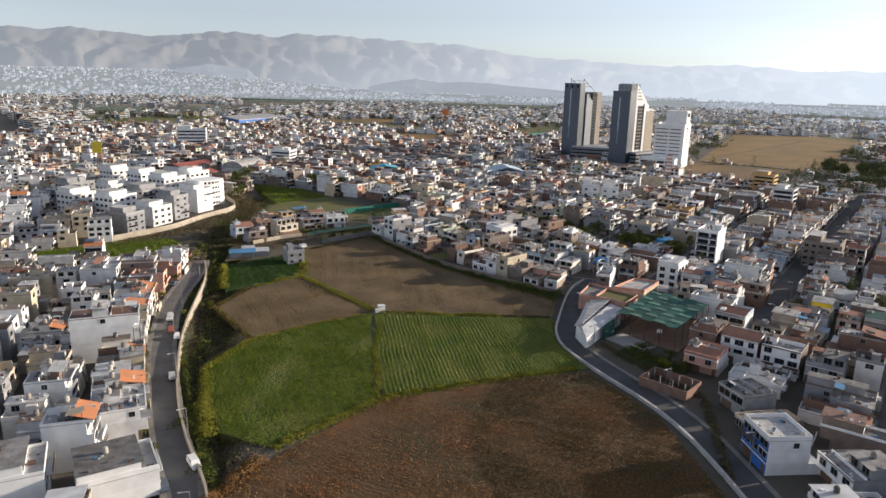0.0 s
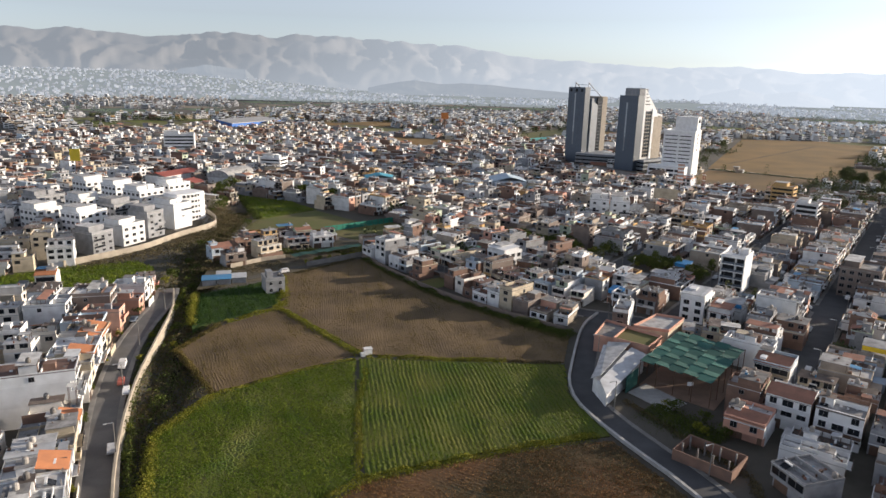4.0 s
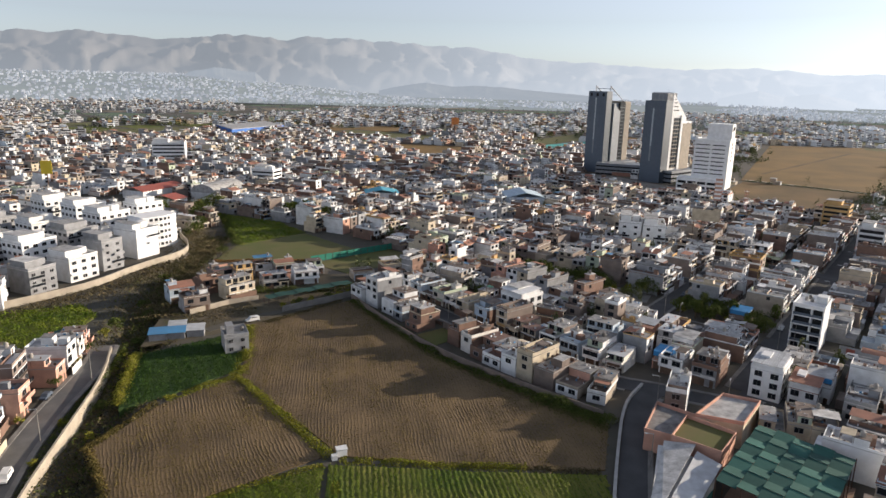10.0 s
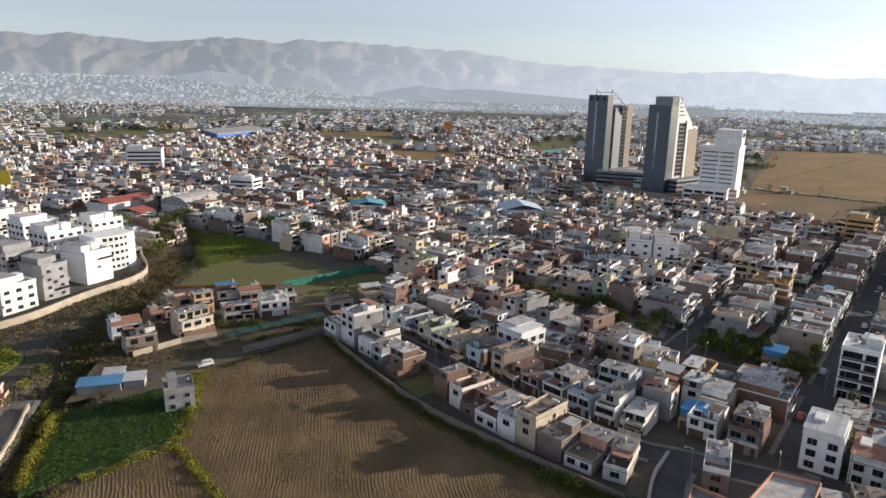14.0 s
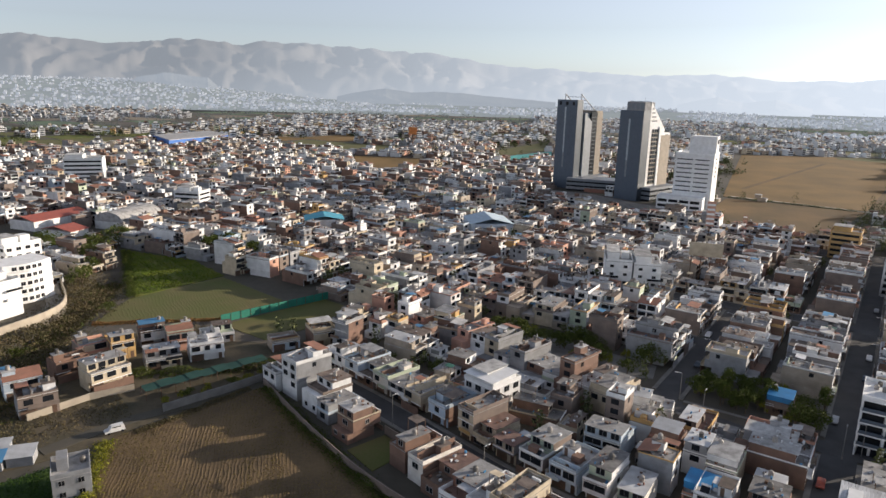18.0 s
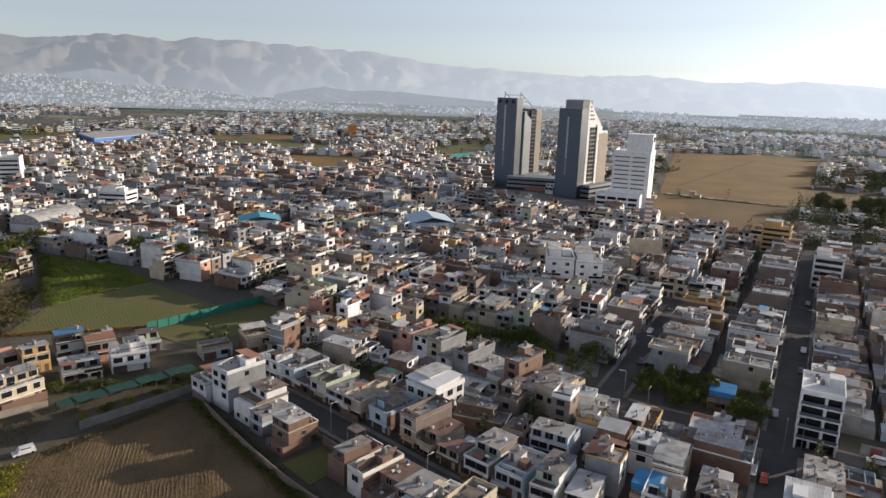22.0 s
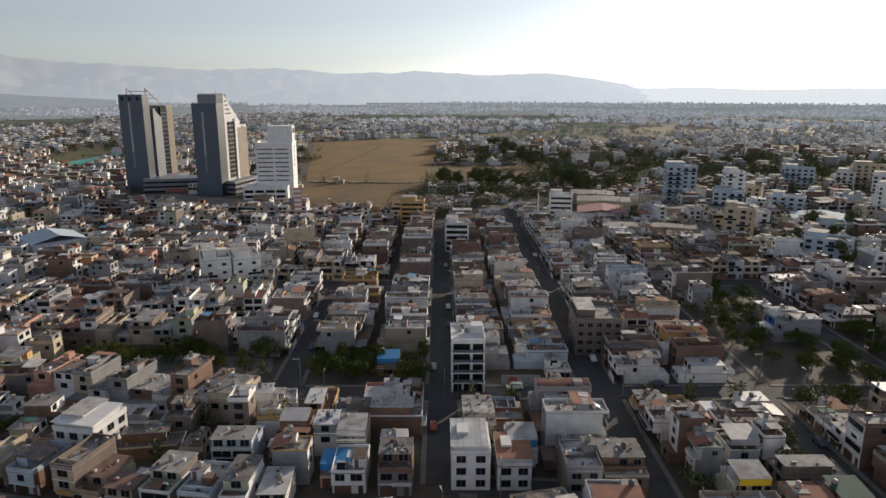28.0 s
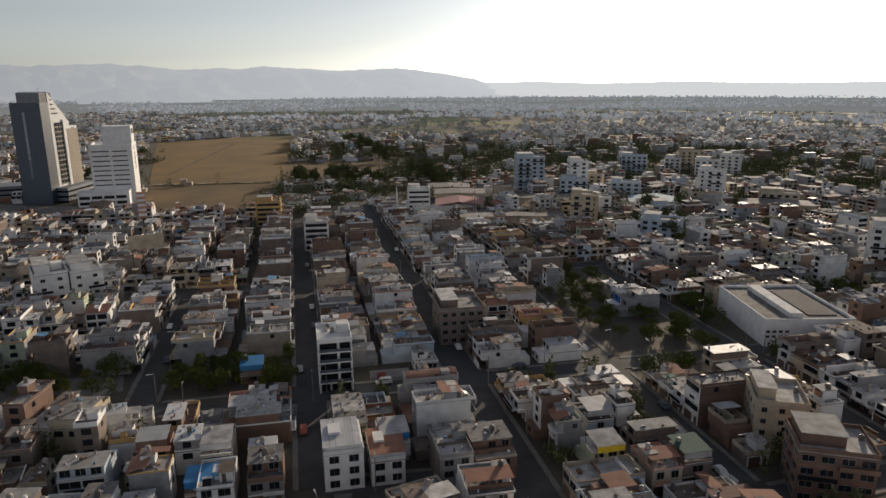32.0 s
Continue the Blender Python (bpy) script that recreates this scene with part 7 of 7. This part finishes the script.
for x, y, s in ((-126, 315, 0.8), (-122, 290, 0.9), (-121, 282, 0.8), (-110, 282, 0.6), (-92, 226, 0.7), (-98, 240, 0.7), (-125, 388, 0.6), (-135, 350, 0.7), (-64, 140, 0.7), (-60, 133, 0.6), (-52, 122, 0.7), (-80, 190, 0.5), (-128, 335, 0.7), (-118, 305, 0.8)):
    plant(TREE_R.choice([0, 1, 4]), x, y, s)
for line, step, d in ((LEFT_ROAD, 9, 5.0), (LEFT_ROAD, 13, -4.6)):
    edge = offset(line, d)
    for k in range(6, len(edge), 2):
        if edge[k][1] > 105:
            plant(TREE_R.choice([4, 4, 0]), edge[k][0], edge[k][1], 0.6)
grove([uv(-170, 39), uv(-170, 41), uv(20, 41), uv(20, 39)], 14, [0, 4], 0.55)
grove([(44, 198), (58, 178), (70, 190), (62, 198)], 7, [0, 4], 0.6)
for pts, n, kinds, k in zip(WOODS, (24, 24, 6, 12, 44, 34), ([0, 1, 1], [0, 1, 1], [0, 1, 1], [0, 1], [2, 3, 1], [2, 1, 0]), (0.8, 0.8, 0.9, 0.8, 1.0, 1.0)):
    grove(pts, n, kinds, k)
grove([(440, 690), (560, 900), (580, 890), (455, 680)], 26, [2, 2, 1], 1.1)
grove([(300, 300), (420, 220), (460, 330), (340, 400)], 34, [0, 1, 2], 1.1)
grove([(-76, 318), (-52, 340), (-50, 338), (-74, 316)], 18, [4, 4, 0], 0.55)
grove([(-30, 350), (-18, 365), (20, 340), (10, 328)], 6, [0, 1], 0.8)

# far woods
rng = np.random.default_rng(77)
c = []
wr = random.Random(5)
for _ in range(1700):
    az, dist = radians(wr.uniform(-38, 82)), 480 + 1500 * wr.random()
    x, y = dist * math.sin(az), 160 + dist * math.cos(az)
    if not (noise.noise(Vector((x * 0.003, y * 0.003, 9.0))) > -0.02 or az > 0.6) or not vacant(corners(x, y, 0, 6, 6)):
        continue
    n = 5 if dist > 1200 else 9
    h = wr.uniform(4, 9) * (1.4 if dist > 1500 else 1)
    for _ in range(n):
        p = rng.normal(size=(26 if dist < 1500 else 14, 3)) * (2.2, 2.2, h * 0.26)
        c.append(p + (x + wr.uniform(-14, 14) * (1 + dist / 1500), y + wr.uniform(-6, 6) * (1 + dist / 1500), h * 0.5))
for (x0, y0), (x1, y1) in FARM_EDGES:
    if wr.random() < 0.55:
        for k in range(int(math.hypot(x1 - x0, y1 - y0) / 7)):
            q, h = wr.random(), wr.uniform(3, 9)
            c.append(rng.normal(size=(12, 3)) * (1.8, 1.8, h * 0.27) + (x0 + (x1 - x0) * q, y0 + (y1 - y0) * q, h * 0.5))
c = np.concatenate(c)
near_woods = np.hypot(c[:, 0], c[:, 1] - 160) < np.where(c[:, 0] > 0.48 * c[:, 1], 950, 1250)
# leaf colour for the farther trees, with weak haze painted in as emission
THIN_HAZE_LEAF = hazy_mat("thin_haze_leaves", (0.07, 0.085, 0.04), (0.42, 0.44, 0.46), 0.17)
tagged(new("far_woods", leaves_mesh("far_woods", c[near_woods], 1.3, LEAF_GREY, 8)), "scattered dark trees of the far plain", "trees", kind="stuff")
tagged(new("backdrop_woods", leaves_mesh("backdrop_woods", c[~near_woods], 1.3, THIN_HAZE_LEAF, 8)), "hazy trees on the far plain", "distance", kind="structure")

# garden trees in the gaps between houses
c = []
for _ in range(40000):
    az, dist = radians(wr.uniform(-30, 80) if wr.random() < 0.4 else wr.uniform(30, 80)), 130 + 760 * wr.random()
    x, y = dist * math.sin(az), 160 + dist * math.cos(az)
    if len(c) > 3400 or not vacant(corners(x, y, 0, 2.4, 2.4)) or (x < 46 and y < 300) or x < -60:
        continue
    h = wr.uniform(4.5, 9) * (1.25 if villas(x, y) else 1.0)
    k = 56 if dist < 420 else 40
    p = rng.normal(size=(k, 3))
    p /= np.linalg.norm(p, axis=1)[:, None]
    p *= rng.uniform(0.4, 1.0, (k, 1)) * (1.7, 1.7, h * 0.42) * (1.5 if dist > 420 else 1.0)
    c.append(p + (x, y, h * 0.58))
tagged(new("garden_trees", leaves_mesh("garden_trees", np.concatenate(c), 0.6, LEAF_GREY, 9)), "small dark green garden trees between the houses", "trees", kind="stuff")

# ---- cars and poles ----


def car_kind(label, colour, van=False):
    root = thing("car", label, "car", "parked cars")
    L, W = (4.6, 1.8) if van else (4.1, 1.7)
    top = 1.85 if van else 1.45
    prof = [(-L / 2, 0.45), (-L / 2, 0.85), (-L / 2 + 0.9, 0.95), (-L / 2 + 1.5, top), (L / 2 - (0.3 if van else 0.9), top), (L / 2 - 0.05, 0.95), (L / 2, 0.45)]
    k = len(prof)
    v = [(x, s * W / 2 * (0.86 if z > 1.0 else 1.0), z) for s in (-1, 1) for x, z in prof]
    f = [(i, i + 1, k + i + 1, k + i) for i in range(k - 1)] + [tuple(range(k - 1, -1, -1)), tuple(range(k, 2 * k)), (k - 1, 0, k, 2 * k - 1)]
    part("body", Shell().add(v, [tuple(reversed(q)) for q in f], colour), root)
    for s in (-1, 1):
        part("side_window", Shell().box(-L / 2 + 1.6, L / 2 - 1.0, s * W * 0.447 - 0.02, s * W * 0.447 + 0.02, 1.02, top - 0.12, GLASS), root)
        for x in (-L / 2 + 0.8, L / 2 - 0.8):
            q = [(x + 0.32 * math.cos(a * math.pi / 5), s * (W / 2 - 0.1) + d, 0.32 + 0.32 * math.sin(a * math.pi / 5)) for d in (-0.1, 0.12) for a in range(10)]
            part("wheel", Shell().add(q, [(a, (a + 1) % 10, 10 + (a + 1) % 10, 10 + a) for a in range(10)] + [tuple(range(9, -1, -1)), tuple(range(10, 20))], GLASS), root)
    return root


CARS = [
    car_kind("white car parked at the kerb", WALLS[1]), car_kind("dark grey car parked at the kerb", DARKWALL), car_kind("red car parked at the kerb", SHEET_RED), car_kind("white van parked at the kerb", WALLS[0], True), car_kind("silver car parked at the kerb", SHEET),
]
CAR_FIRST = [True] * 5
spots = [(-54.5, 124, 130, 3), (-57, 116, 120, 1), (-92, 195, 115, 2), (-88, 190, 115, 0), (-97, 205, 110, 3), (-80, 302, 40, 3), (-112, 240, 100, 1), (-77, 163, 118, 4)]
for u, v, k in ((70, -45.5, 0), (40, -41.5, 1), (60, 2.5, 1), (24, -2.6, 4), (80, 2.4, 0), (-12, -2.3, 2), (30, 46, 0), (-20, 40, 4), (60, 46.5, 1), (-60, 45.8, 3), (90, 40, 2), (-100, 40, 1), (10, 20, 3), (6, 35, 0), (140, 2, 4), (160, 46, 0), (12, 60, 1), (6, 110, 4), (-50, 84, 0), (-90, 88, 2), (-20, 88, 1)):
    spots.append((*uv(u, v), 57 if abs(v % 43) < 6 or abs(v % 43) > 37 else -33, k))
cr = random.Random(4)
for k in range(26):
    q = cr.random()
    spots.append((100 + 70 * q + cr.uniform(-3, 3), 618 + 14 * q + 6 * (k % 3), 110, cr.randint(0, 4)))
for x, y, turn, k in spots:
    m = pose(x, y, 0.08, 0, 0, turn)
    if CAR_FIRST[k]:
        CARS[k].matrix_world, CAR_FIRST[k] = m, False
    else:
        copy_thing(CARS[k], m)
POLE = thing("street_lamp", "grey street lamp on a tall concrete pole", "street lamp", "street lamps")
part("pole", Shell().tube(0, 0, -0.2, 8.2, 0.14, PAVE, 7, 0.08), POLE)
part("arm", Shell().box(-0.05, 1.6, -0.05, 0.05, 8.1, 8.22, SHEET), POLE)
part("lamp_head", Shell().box(1.2, 1.9, -0.14, 0.14, 8.02, 8.2, SHEET), POLE)
first = True
lamps = []
for name, line, w in STREETS[:12]:
    edge = offset(line, w / 2 + 0.5)
    acc = 12.0
    for (x0, y0), (x1, y1) in zip(edge, edge[1:]):
        L = math.hypot(x1 - x0, y1 - y0)
        while acc < L:
            lamps.append((x0 + (x1 - x0) * acc / L, y0 + (y1 - y0) * acc / L, math.degrees(math.atan2(y1 - y0, x1 - x0)) + 90))
            acc += 32
        acc -= L
for x, y, turn in lamps:
    if not (y > 100 and math.hypot(x, y - 160) < 360):
        continue
    m = pose(x, y, 0, 0, 0, turn)
    if first:
        POLE.matrix_world, first = m, False
    else:
        copy_thing(POLE, m)
# billboards and masts
m = frame_at(112, 448, 200)
root = thing("billboard", "wide pale billboard on a steel frame above the roofs", "billboard", place=m)
part("panel", Shell().box(-7, 7, -0.2, 0.2, 13, 19, WALLS[2]), root)
for k in range(4):
    part("leg", Shell().box(-6 + 4 * k, -5.7 + 4 * k, 0.2, 0.5, 0, 13.2, REBAR), root)
m = frame_at(143, 529, 200)
root = thing("billboard", "tall narrow pink and white billboard", "billboard", place=m)
part("panel", Shell().box(-2.2, 2.2, -0.2, 0.2, 11, 25, WALLS[8]), root)
for k in range(5):
    part("stripe", Shell().box(-2.0, 2.0, -0.26, -0.2, 12 + 2.6 * k, 13.2 + 2.6 * k, WALLS[1]), root)
part("leg", Shell().box(-0.4, 0.4, 0.2, 0.8, 0, 24, REBAR), root)
m = frame_at(-55, 1010, 180)
root = thing("billboard", "orange billboard on a tall mast", "billboard", place=m)
part("panel", Shell().box(-5, 5, -0.3, 0.3, 24, 33, mat("orange_panel", (0.7, 0.26, 0.08))), root)
part("leg", Shell().tube(0, 0.8, 0, 30, 0.6, REBAR), root)
for x, y, h, lab in ((306, 436, 30, "red and white lattice mast"), (152, 505, 22, "slim red lattice mast among roofs"), (268, 464, 20, "white monopole mast among the roofs"), (430, 350, 26, "slim steel radio mast among roofs")):
    root = thing("radio_mast", lab, "mast", "masts", place=pose(x, y, 0))
    if "lattice" in lab:
        for i in range(3):
            a = 2 * math.pi * i / 3
            part("leg", Shell().tube(1.0 * math.cos(a), 1.0 * math.sin(a), 0, h, 0.12, SHEET_RED, 5, 0.1), root)
        for k in range(int(h / 2)):
            part("brace", Shell().box(-0.9, 0.9, -0.9, 0.9, 2 * k + 0.9, 2 * k + 1.05, SHEET_RED if k % 2 else WALLS[1]), root)
    else:
        part("pole", Shell().tube(0, 0, 0, h, 0.45, WALLS[1], 10, 0.35), root)
